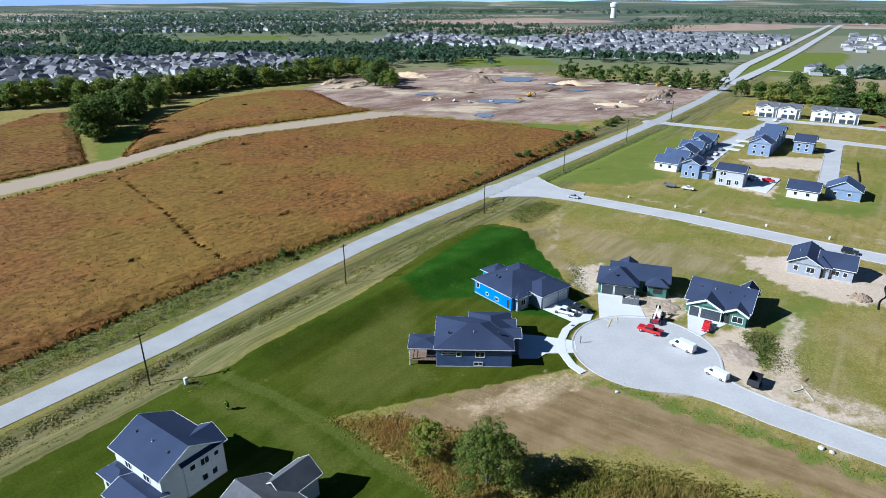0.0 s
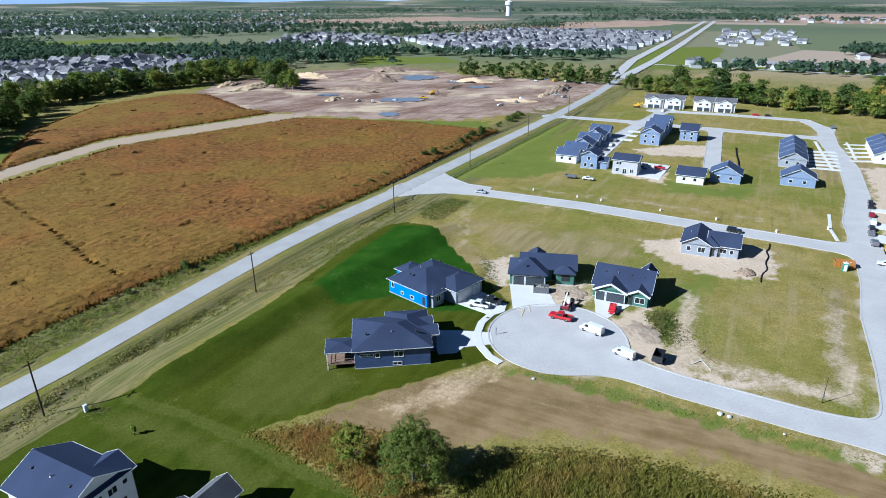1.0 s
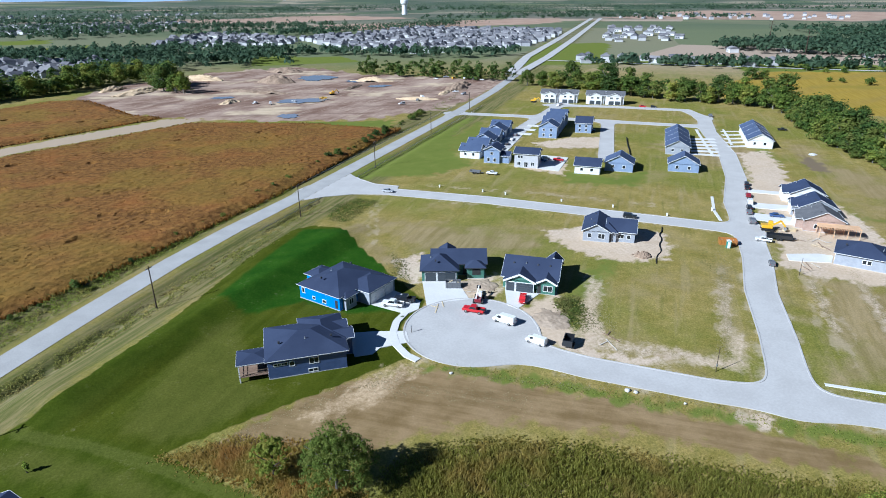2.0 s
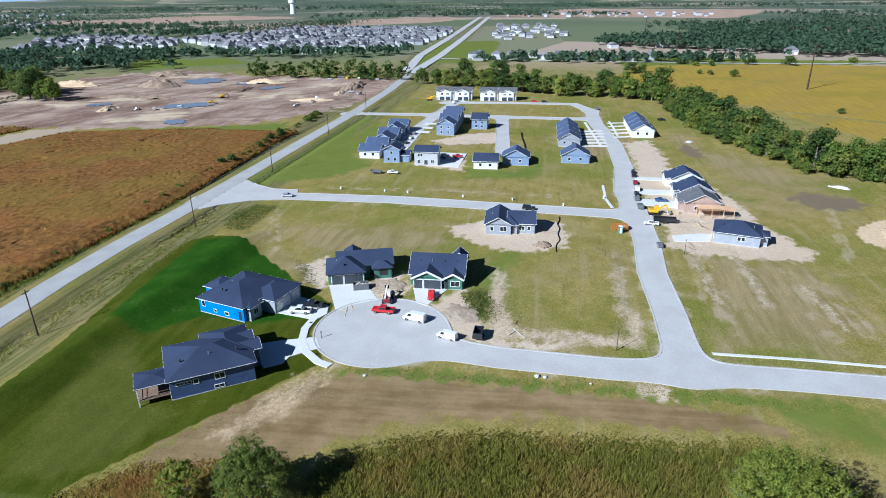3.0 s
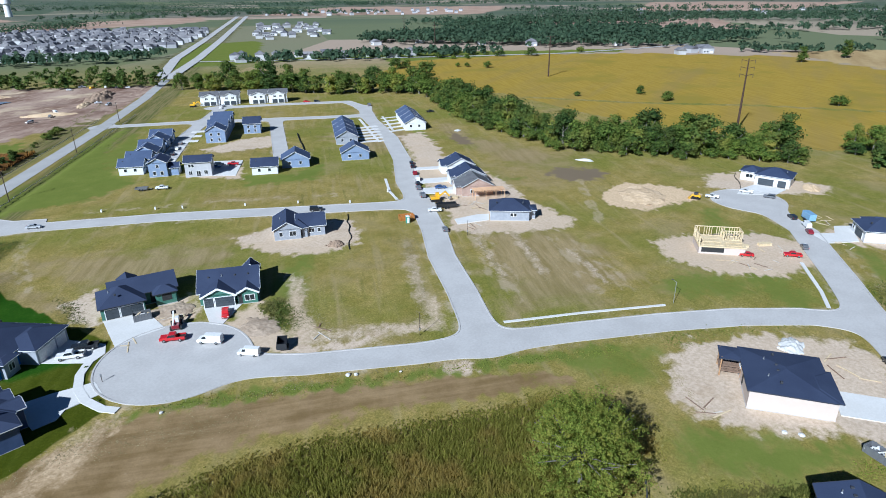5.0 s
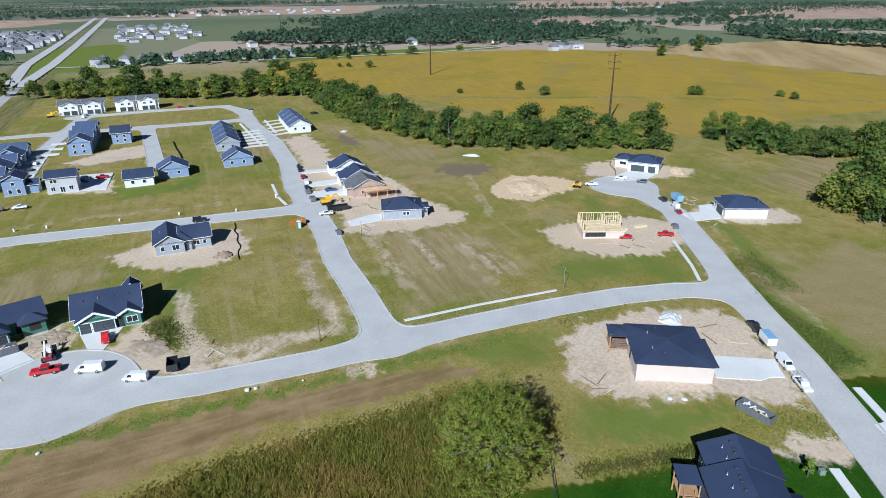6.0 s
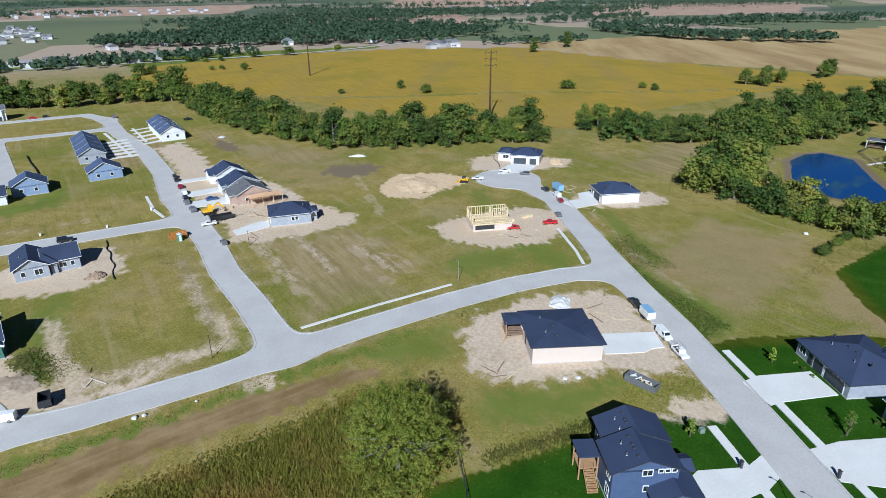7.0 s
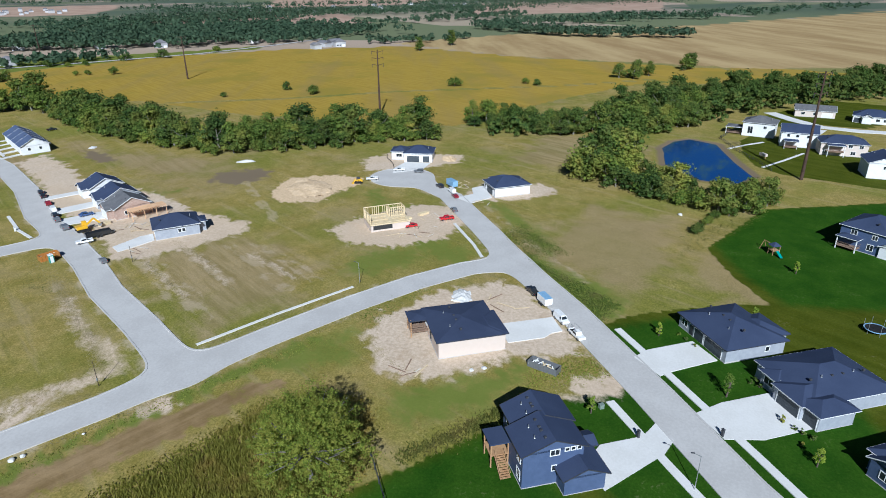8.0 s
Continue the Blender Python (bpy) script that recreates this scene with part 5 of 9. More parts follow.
cottage(85.0, 243.6, "siding_white", "roof_slate", 3.3, 8.6, 7.8, "gable_x", "white cottage with slate-blue roof on bright grass")
for k in range(1, 6):
    p = Vector((85.2, 243.6)) + V * (10.6 * k)
    cottage(p.x, p.y, "siding_blue", "roof_slate", 3.4, 9.0, 8.2, "gable_x" if k % 2 else "gable_y", "blue-gray cottage in a close row")
house("two-storey blue-gray home with a lean garage", 91.6, 232.6, AX, [(0, 6.5, 0, 8.2, 5.4, "gable_y", 0.5), (5.8, 10.2, 1.2, 6.5, 3.0, "gable_x", 0.5)], "siding_blue", "roof_blue", "white",
      [(W, 0, "S", 0.3, 0.6, 1.2, 1.6), (W, 0, "S", 0.7, 0.6, 1.2, 1.6), (W, 0, "S", 0.5, 3.4, 1.2, 1.3), ("garw", 1, "E", 0.5, 0.02, 3.0, 2.2)], vents=1, group="small rental homes")
house("two-storey white home, wall shade painted gray, with dark roof beside a concrete apron", 100.6, 222.2, AX, [(0, 9.4, 0, 7.6, 5.6, "gable_x", 0.45)], "siding_shaded", "roof", "white",
      [(W, 0, "S", 0.2, 3.6, 1.2, 1.3), (W, 0, "S", 0.3, 3.6, 1.2, 1.3), (W, 0, "S", 0.2, 0.8, 1.4, 1.6), (W, 0, "S", 0.5, 0.2, 1.6, 2.1), (W, 0, "S", 0.78, 0.8, 1.4, 1.6), (W, 0, "E", 0.5, 3.6, 1.2, 1.2)], vents=1, group="small rental homes")
cottage(118.6, 205.8, "siding_white", "roof", 3.2, 9.4, 8.0, "gable_x", "white cottage with dark roof and green lawn")
cottage(131.6, 205.4, "siding_blue", "roof_slate", 3.3, 10.5, 9.0, "gable_y", "blue-gray gabled cottage with green lawn")
for k in range(4):
    p = Vector((133.6, 268.2)) + V * (10.4 * k)
    cottage(p.x, p.y, "siding_blue", "roof_slate", 5.3, 8.6, 8.8, "gable_y" if k == 0 else "gable_x", "two-storey blue-gray home in a row", "W")
cottage(155.6, 272.4, "siding_blue", "roof", 4.8, 7.8, 9.0, "gable_x", "blue-gray home on a bare plot")
for k in range(4):
    p = Vector((170.4, 220.2)) + V * (9.4 * k)
    cottage(p.x, p.y, "siding_lightgray" if k == 0 else "siding_blue", "roof_slate", 3.3, 9.6, 8.4, "gable_y", "gray-blue terrace home with slate roof")
cottage(154.2, 196.4, "siding_blue", "roof_slate", 3.2, 11.0, 8.6, "gable_y", "dark blue-gray cottage with low roof")
for k in range(4):
    p = Vector((211.2, 217.8)) + V * (8.6 * k)
    cottage(p.x, p.y, "siding_white", "roof_slate", 3.5, 10.2, 8.0, "gable_y", "white terrace home with slate roof", "W")
for x, y in ((180.4, 361.6), (203.6, 345.6)):
    house("white two-storey townhouses with dark garage doors", x, y, AX + 2, [(0, 11, 0, 10, 5.6, "gable_x", 0.4), (11.6, 22.6, 0, 10, 5.6, "gable_x", 0.4), (1.5, 9.5, -1.2, 5, 5.4, "gable_y", 0.4), (13, 21, -1.2, 5, 5.4, "gable_y", 0.4)],
          "siding_white", "roof_gray", "white", [("gar", 2, "S", 0.28, 0.02, 3.0, 2.3), ("gar", 2, "S", 0.75, 0.02, 3.0, 2.3), ("gar", 3, "S", 0.28, 0.02, 3.0, 2.3), ("gar", 3, "S", 0.75, 0.02, 3.0, 2.3),
          (W, 2, "S", 0.28, 3.4, 1.6, 1.3), (W, 2, "S", 0.72, 3.4, 1.6, 1.3), (W, 3, "S", 0.28, 3.4, 1.6, 1.3), (W, 3, "S", 0.72, 3.4, 1.6, 1.3)], vents=1, group="townhouses")
# east of the curved street
house("white house with dark hipped roof at a cul-de-sac", 228.6, 60.5, -84, [(0, 11, 0, 9.5, 3.6, "hip", 0.42), (-5.5, 0.4, 3.5, 10.5, 3.3, "hip", 0.42)], "siding_white", "roof_blue", "white",
      [("gar", 0, "S", 0.32, 0.02, 4.9, 2.4), ("gar", 0, "S", 0.78, 0.02, 2.6, 2.4), (W, 1, "S", 0.5, 1.0, 2.4, 1.4)], vents=2)
house("white-walled house with dark hipped roof on bare dirt", 191.8, 20.6, -61, [(0, 12.4, 0, 9.6, 3.3, "hip", 0.42), (3, 9.5, 7, 12, 3.2, "hip", 0.42)], "siding_white", "roof_blue", "white",
      [("gar", 0, "W", 0.45, 0.02, 4.9, 2.3), ("open", 0, "E", 0.5, 0.2, 2.0, 2.1), (W, 0, "W", 0.85, 1.0, 1.2, 1.3)], vents=2)
house("cream-sided ranch house with dark roof and timber porch on bare dirt", 96.2, 20.0, -65, [(0, 12.4, 0, 13.0, 3.8, "hip", 0.16), (8.2, 13.2, 0.2, 8.6, 3.74, "hip", 0.16), (-3.6, 0.2, 8.8, 12.8, 3.75, "porch", 0.12)],
      "siding_cream", "roof", "dark_trim", [("open", 0, "W", 0.5, 0.3, 1.0, 2.0), (W, 0, "W", 0.8, 1.4, 1.6, 1.3), ("garw", 1, "E", 0.45, 0.02, 4.9, 2.4), ("door", 1, "E", 0.85, 0.2, 1.0, 2.1)], vents=6)
house("two-storey navy house with dark gabled roof beside a green lawn", 66.6, 2.3, -65, [(0, 9.0, 0, 5.6, 6.0, "gable_y", 0.4), (5.2, 11.3, -2.6, 4.0, 3.0, "gable_y", 0.42), (8.6, 12.2, 3.0, 5.4, 3.0, "gable_x", 0.4), (1.0, 9.6, 5.6, 10.8, 5.9, "gable_y", 0.4)],
      "siding_navy", "roof_blue", "dark_trim", [(W, 0, "S", 0.52, 4.9, 1.5, 1.1), (W, 0, "S", 0.72, 5.3, 0.8, 0.7), (W, 0, "S", 0.82, 5.3, 0.8, 0.7), (W, 0, "S", 0.92, 5.3, 0.8, 0.7), (W, 0, "S", 0.52, 2.2, 0.8, 1.1),
       ("garw", 1, "E", 0.5, 0.02, 4.9, 2.4), (W, 0, "W", 0.25, 3.7, 1.4, 1.7), (W, 0, "W", 0.25, 0.7, 1.4, 1.8), (W, 3, "W", 0.6, 3.8, 1.4, 1.3), ("door", 2, "S", 0.6, 0.2, 1.0, 2.1)], vents=6)
house("light gray house with dark hipped roof and white drive", 104.5, -32.1, -64, [(0, 12.8, 0, 14.2, 3.0, "hip", 0.36), (8, 14.8, 2, 9.5, 2.95, "hip", 0.36)], "siding_lightgray", "roof_blue", "dark_trim",
      [("gar", 0, "W", 0.26, 0.02, 4.9, 2.3), ("gar", 0, "W", 0.56, 0.02, 2.6, 2.3), ("door", 0, "W", 0.72, 0.1, 1.0, 2.1), (W, 0, "W", 0.88, 0.9, 1.8, 1.5), (W, 0, "S", 0.7, 1.0, 1.0, 1.2)], vents=6)
house("light gray house with dark hipped roof, stone piers and shrubs", 86.6, -41.8, -64.5, [(1.7, 17.4, 3.0, 15.6, 3.1, "hip", 0.36), (-0.2, 7.2, 3.4, 9.2, 3.0, "hip", 0.36), (0.8, 5.4, 9.8, 13.4, 2.9, "hip", 0.36), (0.4, 7.2, 0.3, 5, 3.0, "hip", 0.36)], "siding_lightgray", "roof_blue", "white",
      [("gar", 1, "W", 0.45, 0.02, 4.6, 2.3), ("gar", 3, "W", 0.35, 0.02, 2.6, 2.3), ("door", 0, "W", 0.46, 0.1, 1.0, 2.1), (W, 2, "W", 0.5, 0.8, 2.2, 1.5)], vents=6)
house("navy house with dark hipped roof and white trim", 68.5, -52.5, -62, [(0, 14, 0, 13, 3.4, "hip", 0.42), (-1.2, 5, 7, 12, 3.1, "gable_x", 0.5)], "siding_navy", "roof_blue", "white",
      [("gar", 0, "W", 0.28, 0.02, 4.6, 2.3), (W, 1, "W", 0.5, 0.9, 1.8, 1.4), ("door", 0, "W", 0.55, 0.1, 1.0, 2.1)], vents=3)
house("two-storey dark blue house with porch over a green lawn", 159.4, -79.4, -45, [(2.5, 15, 0, 11, 6.0, "hip", 0.45), (0, 3.4, 5.5, 10.5, 3.6, "porch", 0.3), (2, 10, -5, 1, 3.0, "gable_x", 0.5, "siding_white")], "siding_navy", "roof_blue", "white",
      [(W, 0, "W", 0.25, 3.9, 1.4, 1.3), (W, 0, "W", 0.7, 3.9, 1.6, 1.4), (W, 0, "W", 0.3, 0.8, 1.6, 1.8)], vents=2)
for label, x, y, a, wings, wall, ops in (
        ("white two-storey house with gray roof above the pond", 299, -79, -112, [(0, 13, 0, 11, 6.2, "hip", 0.4), (-7, 0.2, 1, 8, 3.2, "porch", 0.2)], "siding_white", [(W, 0, "S", 0.25, 1.2, 2.2, 3.2), (W, 0, "S", 0.7, 3.6, 1.4, 1.4), (W, 0, "W", 0.5, 3.6, 1.4, 1.4)]),
        ("white two-storey house with dark gabled roof above the pond", 281, -90, -104, [(0, 13.5, 0, 11, 6.0, "gable_x", 0.45), (1.5, 6.5, -4, 0.2, 3.2, "porch", 0.2)], "siding_white", [(W, 0, "S", 0.2, 4.0, 1.3, 1.3), (W, 0, "S", 0.45, 4.0, 1.3, 1.3), (W, 0, "S", 0.75, 4.0, 1.3, 1.3), (W, 0, "S", 0.8, 0.8, 1.6, 1.6), (W, 0, "W", 0.5, 3.8, 1.3, 1.3)]),
        ("cream walk-out house with dark hipped roof", 268.5, -101.5, -99, [(0, 16.5, 0, 11, 5.0, "hip", 0.4), (2, 8, -3, 0.2, 4.6, "porch", 0.2)], "siding_cream", [(W, 0, "S", 0.1, 0.6, 1.6, 1.4), (W, 0, "S", 0.62, 3.2, 1.6, 1.4), (W, 0, "S", 0.85, 3.2, 1.6, 1.4), (W, 0, "S", 0.7, 0.5, 1.8, 1.5), (W, 0, "S", 0.9, 0.5, 1.2, 1.3)]),
        ("white house with dark roof on a green lawn", 236, -106, -98, [(0, 13, 0, 11, 5.6, "gable_y", 0.4)], "siding_white", [(W, 0, "S", 0.4, 3.4, 1.4, 1.3), (W, 0, "S", 0.7, 0.8, 1.8, 1.6)]),
        ("tan ranch house with gray roof behind the pond", 349, -116, -104, [(0, 18, 0, 10, 3.4, "gable_x", 0.4)], "siding_cream", [(W, 0, "S", 0.2, 1.0, 1.8, 1.4), (W, 0, "S", 0.5, 1.0, 1.8, 1.4), ("garw", 0, "S", 0.8, 0.02, 4.6, 2.3)]),
        ("white ranch house with slate roof behind the pond", 338, -139, -113, [(0, 16, 0, 11, 3.4, "hip", 0.45), (4, 8, -2, 1, 3.2, "gable_y", 0.5)], "siding_white", [("gar", 0, "S", 0.12, 0.02, 3.0, 2.3), (W, 0, "S", 0.65, 1.0, 1.8, 1.4), (W, 0, "S", 0.85, 1.0, 1.8, 1.4)])):
    house(label, x, y, a, wings, wall, "roof_gray" if "gray" in label else "roof_blue", "white", ops, vents=2, group="houses beyond the pond")
# near the county road
house("white two-storey house with dark gabled roofs on a lawn", -47.4, 71.2, -35, [(0, 11.4, 0, 9.2, 5.8, "gable_x", 0.5), (6.4, 11.6, 3.4, 9.8, 5.75, "gable_y", 0.55), (0.2, 4.4, -2.4, 0.3, 3.1, "hip", 0.45), (5.0, 11.8, -4.2, 0.3, 3.1, "gable_x", 0.4)], "siding_white", "roof_blue", "white",
      [(W, 0, "S", 0.3, 3.5, 1.6, 1.6), (W, 0, "S", 0.7, 3.5, 1.6, 1.6), (W, 1, "E", 0.2, 3.9, 1.0, 1.0), (W, 1, "E", 0.5, 3.6, 1.5, 1.3), (W, 1, "E", 0.8, 3.9, 0.9, 0.9), (W, 1, "E", 0.45, 1.0, 1.0, 1.2), (W, 1, "E", 0.7, 1.0, 1.0, 1.2), (W, 2, "W", 0.4, 0.8, 1.6, 1.5), (W, 2, "S", 0.4, 0.8, 2.0, 1.5)], vents=3)
house("house with weathered gray roof on a green lawn", -26.5, 60.5, -37, [(-2.8, 9, -2.2, 6.8, 3.6, "gable_x", 0.5), (-1.7, 2.5, 5.6, 11.2, 3.6, "gable_y", 0.75)], "siding_white", "roof_gray", "white", [(W, 0, "E", 0.3, 1.2, 1.4, 1.3), (W, 1, "N", 0.5, 1.2, 1.6, 1.4)], vents=4)


def framed_house(x, y, angle):
    """Open studs over a raised timber floor."""
    e = thing("framed_house", x, y, 0, angle)
    bm = bmesh.new()
    add_box(bm, 0, 11.4, 0, 8.0, -0.4, 1.9)
    part("foundation", bm, M["siding_cream"], e, "pale foundation wall")
    # dark sheet painted as the shaded space under the floor
    bm = bmesh.new()
    add_box(bm, 0.6, 6.2, -0.03, 0.02, 0.5, 1.75)
    part("doorway", bm, M["opening"], e)
    bm = bmesh.new()
    add_box(bm, -0.2, 11.6, -0.2, 8.2, 1.9, 2.2)
    part("floor_deck", bm, M["lumber"], e)
    for name, a, b in (("wall_frame", (0, 8), (11.4, 8)), ("wall_frame", (0, 0), (0, 8)), ("wall_frame", (11.4, 4.5), (11.4, 8)), ("wall_frame", (6.8, 4.2), (6.8, 8)), ("wall_frame", (6.8, 5), (11.4, 5))):
        A, B = Vector((*a, 2.2)), Vector((*b, 2.2))
        up = Vector((0, 0, 2.6))
        f = bmesh.new()
        for z in (0.05, 2.5, 2.6):
            add_beam(f, A + Vector((0, 0, z)), B + Vector((0, 0, z)), 0.14, 0.1)
        n = int((B - A).length / 0.6)
        w = part(name, f, M["lumber"], e)
        for i in range(n + 1):
            if i % 5 == 3:
                continue
            s = bmesh.new()
            p = A.lerp(B, i / n)
            add_beam(s, p, p + up, 0.13, 0.13)
            part("stud", s, M["lumber"], w)
    for x0, y0, l in ((0.8, 0.4, 5.2), (1.2, 3.0, 4.6), (7.0, 0.5, 4.0)):       # wall frames lying flat on the deck, not yet raised
        f = bmesh.new()
        for v in (0.0, 2.2):
            add_beam(f, (x0, y0 + v, 2.34), (x0 + l, y0 + v, 2.34), 0.12, 0.12)
        for i in range(int(l / 0.6) + 1):
            add_beam(f, (x0 + 0.6 * i, y0, 2.3), (x0 + 0.6 * i, y0 + 2.2, 2.3), 0.1, 0.1)
        part("wall_frame", f, M["lumber"], e)
    return tagged(e, "house frame of raw yellow lumber over a pale foundation", "house frame")


framed_house(155.0, 51.2, -58)
# timber deck framing in front of the tan house
e = thing("deck_frame", 150.3, 123.4, 0, AX)
for k in range(18):
    bm = bmesh.new()
    add_box(bm, 0.3 + 0.6 * k, 0.36 + 0.6 * k, 0, 4.6, 2.5, 2.75)
    part("joist", bm, M["fresh_lumber"], e)
for px in (0.4, 4.0, 7.4, 10.4):
    for py in (0.2, 4.0):
        bm = bmesh.new()
        add_box(bm, px - 0.08, px + 0.08, py - 0.08, py + 0.08, -0.2, 2.5)
        part("post", bm, M["fresh_lumber"], e)
bm = bmesh.new()
add_box(bm, 0.2, 10.9, 1.0, 4.6, 2.75, 2.82)
part("decking", bm, M["fresh_lumber"], e)
tagged(e, "raw lumber deck being framed against a house", "deck")
# cedar stair beside the navy house
e = thing("stair", 66.6, 2.3, 0, -65)
for k in range(10):
    bm = bmesh.new()
    add_box(bm, -2.2, -0.8, 2.3 + 0.28 * k, 2.57 + 0.28 * k, 0.18 * k + 0.1, 0.18 * k + 0.18)
    part("tread", bm, M["cedar"], e)
for sx in (-2.26, -0.8):
    bm = bmesh.new()
    add_beam(bm, (sx, 2.3, 0.1), (sx, 5.1, 1.9), 0.06, 0.25)
    part("stringer", bm, M["cedar"], e)
    bm = bmesh.new()
    add_beam(bm, (sx, 2.3, 1.0), (sx, 5.1, 2.8), 0.06, 0.08)
    part("handrail", bm, M["cedar"], e)
bm = bmesh.new()
add_box(bm, -2.9, -0.05, 5.1, 8.3, 1.9, 2.05)
part("landing", bm, M["cedar"], e)
for px, py in ((-2.8, 5.2), (-2.8, 8.2), (-0.2, 5.2)):
    bm = bmesh.new()
    add_box(bm, px - 0.09, px + 0.09, py - 0.09, py + 0.09, -0.2, 4.0)
    part("post", bm, M["cedar"], e)
bm = bmesh.new()
add_box(bm, -3.1, -0.03, 4.9, 8.6, 4.0, 4.18)
part("canopy", bm, M["roof_blue"], e)
tagged(e, "stained cedar stair and landing beside the navy house", "stair")

# ---- growing things ----
def leaf_mesh(name, centres, normals, size, material, rng, parent=None, fold=0.35, inner=None):
    """Small bent leaf clumps, each its own island: a quad folded along its middle."""
    n = len(centres)
    nrm = normals / np.maximum(np.linalg.norm(normals, axis=1, keepdims=True), 1e-6)
    ref = rng.normal(size=(n, 3))
    t = np.cross(nrm, ref)
    t /= np.maximum(np.linalg.norm(t, axis=1, keepdims=True), 1e-6)
    b = np.cross(nrm, t)
    s = (size * rng.uniform(0.6, 1.35, n))[:, None]
    w = s * rng.uniform(0.5, 0.9, n)[:, None]
    bend = nrm * s * fold
    V6 = np.stack([centres - t * s - bend, centres - b * w, centres + t * s - bend, centres + b * w], 1).reshape(-1, 3)
    k = np.arange(n) * 4
    F = np.concatenate([np.stack([k, k + 1, k + 3], 1), np.stack([k + 1, k + 2, k + 3], 1)])
    if inner is not None:      # dense twigs and leaves inside the crown
        F = np.concatenate([F, inner[1] + len(V6)])
        V6 = np.concatenate([V6, inner[0]])
    me = bpy.data.meshes.new(name)
    me.vertices.add(len(V6))
    me.vertices.foreach_set("co", V6.astype(np.float32).ravel())
    me.loops.add(F.size)
    me.loops.foreach_set("vertex_index", F.astype(np.int32).ravel())
    me.polygons.add(len(F))
    me.polygons.foreach_set("loop_start", np.arange(0, F.size, 3, dtype=np.int32))
    me.update(calc_edges=True)
    me.materials.append(material)
    ob = new(name, me)
    ob.parent = parent
    return ob


def lump():
    bm = bmesh.new()
    bmesh.ops.create_icosphere(bm, subdivisions=1, radius=1.0)
    v = np.array([p.co[:] for p in bm.verts])
    f = np.array([[p.index for p in q.verts] for q in bm.faces])
    bm.free()
    return v, f


LUMP = lump()


def crown_points(rng, height, radius, base, lobes, count, droop=0.0, clump=0.0, per=26, cores=None, lobe=(0.24, 0.46)):
    """Points and outward directions on many overlapping lobes: an uneven crown with gaps; clump: size of the sprays on a lobe."""
    C, N = [], []
    share = rng.dirichlet(np.ones(lobes) * 4)
    for i in range(lobes):
        a, r = rng.uniform(0, math.tau), radius * math.sqrt(rng.uniform(0.02, 0.75))
        u = rng.uniform(0, 1)
        zc = base + (height - base) * (0.06 + 0.8 * u)
        r *= 1 - 0.8 * max(0.0, u - 0.3) - droop * u
        lr = radius * rng.uniform(*lobe)
        if cores is not None:
            cores.append((r * math.cos(a), r * math.sin(a), zc, lr))
        k = max(8, int(count * share[i]))
        m = max(3, k // per) if clump else k
        d = rng.normal(size=(m, 3))
        d /= np.linalg.norm(d, axis=1, keepdims=True)
        d[:, 2] = np.where(d[:, 2] < -0.4, -d[:, 2], d[:, 2])
        rad = lr * rng.uniform(0.62, 1.08, (m, 1))
        p = np.array([r * math.cos(a), r * math.sin(a), zc]) + d * rad * np.array([1, 1, 0.8])
        if clump:
            pick = rng.integers(0, m, k)
            off = rng.normal(size=(k, 3))
            off *= clump * rng.uniform(0.5, 1.25, (m, 1))[pick] / np.maximum(np.linalg.norm(off, axis=1, keepdims=True), 0.6)
            p, d = p[pick] + off * np.array([1, 1, 0.7]), d[pick] * 0.55 + off / clump * 0.75
        p[:, 2] = np.minimum(p[:, 2], height * 1.04)
        C.append(p)
        N.append(d * 0.9 + rng.normal(size=(k, 3)) * 0.42 + np.array([0, 0, 0.3]))
    return np.concatenate(C), np.concatenate(N)


def tree(name, x, y, height, radius, leaf, seed, count, lobes, leaf_size, bark="bark", base=0.28, label="", category="tree", group="", limbs=5, clump=0.0, per=26, dense=0.0, lobe=(0.24, 0.46)):
    rng = np.random.default_rng(seed)
    e = thing(name, x, y)
    bm = bmesh.new()
    r0 = 0.025 * height + 0.05
    top = Vector((rng.normal() * 0.3, rng.normal() * 0.3, height * 0.62))
    add_rod(bm, (0, 0, -0.4), (top.x * 0.4, top.y * 0.4, height * 0.3), r0, r0 * 0.72)
    add_rod(bm, (top.x * 0.4, top.y * 0.4, height * 0.29), top, r0 * 0.72, r0 * 0.3)
    part("trunk", bm, M[bark], e)
    for i in range(limbs):
        lb = bmesh.new()
        a = math.tau * i * 0.618 + rng.uniform(-0.4, 0.4)
        z0 = height * rng.uniform(0.22, 0.45)
        mid = Vector((math.cos(a) * radius * 0.4, math.sin(a) * radius * 0.4, z0 + height * 0.14))
        end = Vector((math.cos(a) * radius * 0.75, math.sin(a) * radius * 0.75, z0 + height * rng.uniform(0.2, 0.38)))
        add_rod(lb, (top.x * 0.3, top.y * 0.3, z0), mid, r0 * 0.42, r0 * 0.28, 6)
        add_rod(lb, mid, end, r0 * 0.28, r0 * 0.08, 6)
        part("limb", lb, M[bark], e)
    cores = []
    C, N = crown_points(rng, height, radius, height * base, lobes, count, clump=clump, per=per, cores=cores, lobe=lobe)
    inner = None
    if dense:
        iv, jf = [], []
        for cx, cy, cz, lr in cores:
            jf.append(LUMP[1] + 12 * len(iv))
            iv.append(LUMP[0] * lr * dense * np.array([1, 1, 0.8]) * rng.uniform(0.7, 1.15, (12, 1)) + np.array([cx, cy, cz - 0.1 * lr]))
        inner = (np.concatenate(iv), np.concatenate(jf))
    leaf_mesh("crown", C, N, leaf_size, M[leaf], rng, e, inner=inner)
    return tagged(e, label, category, group)


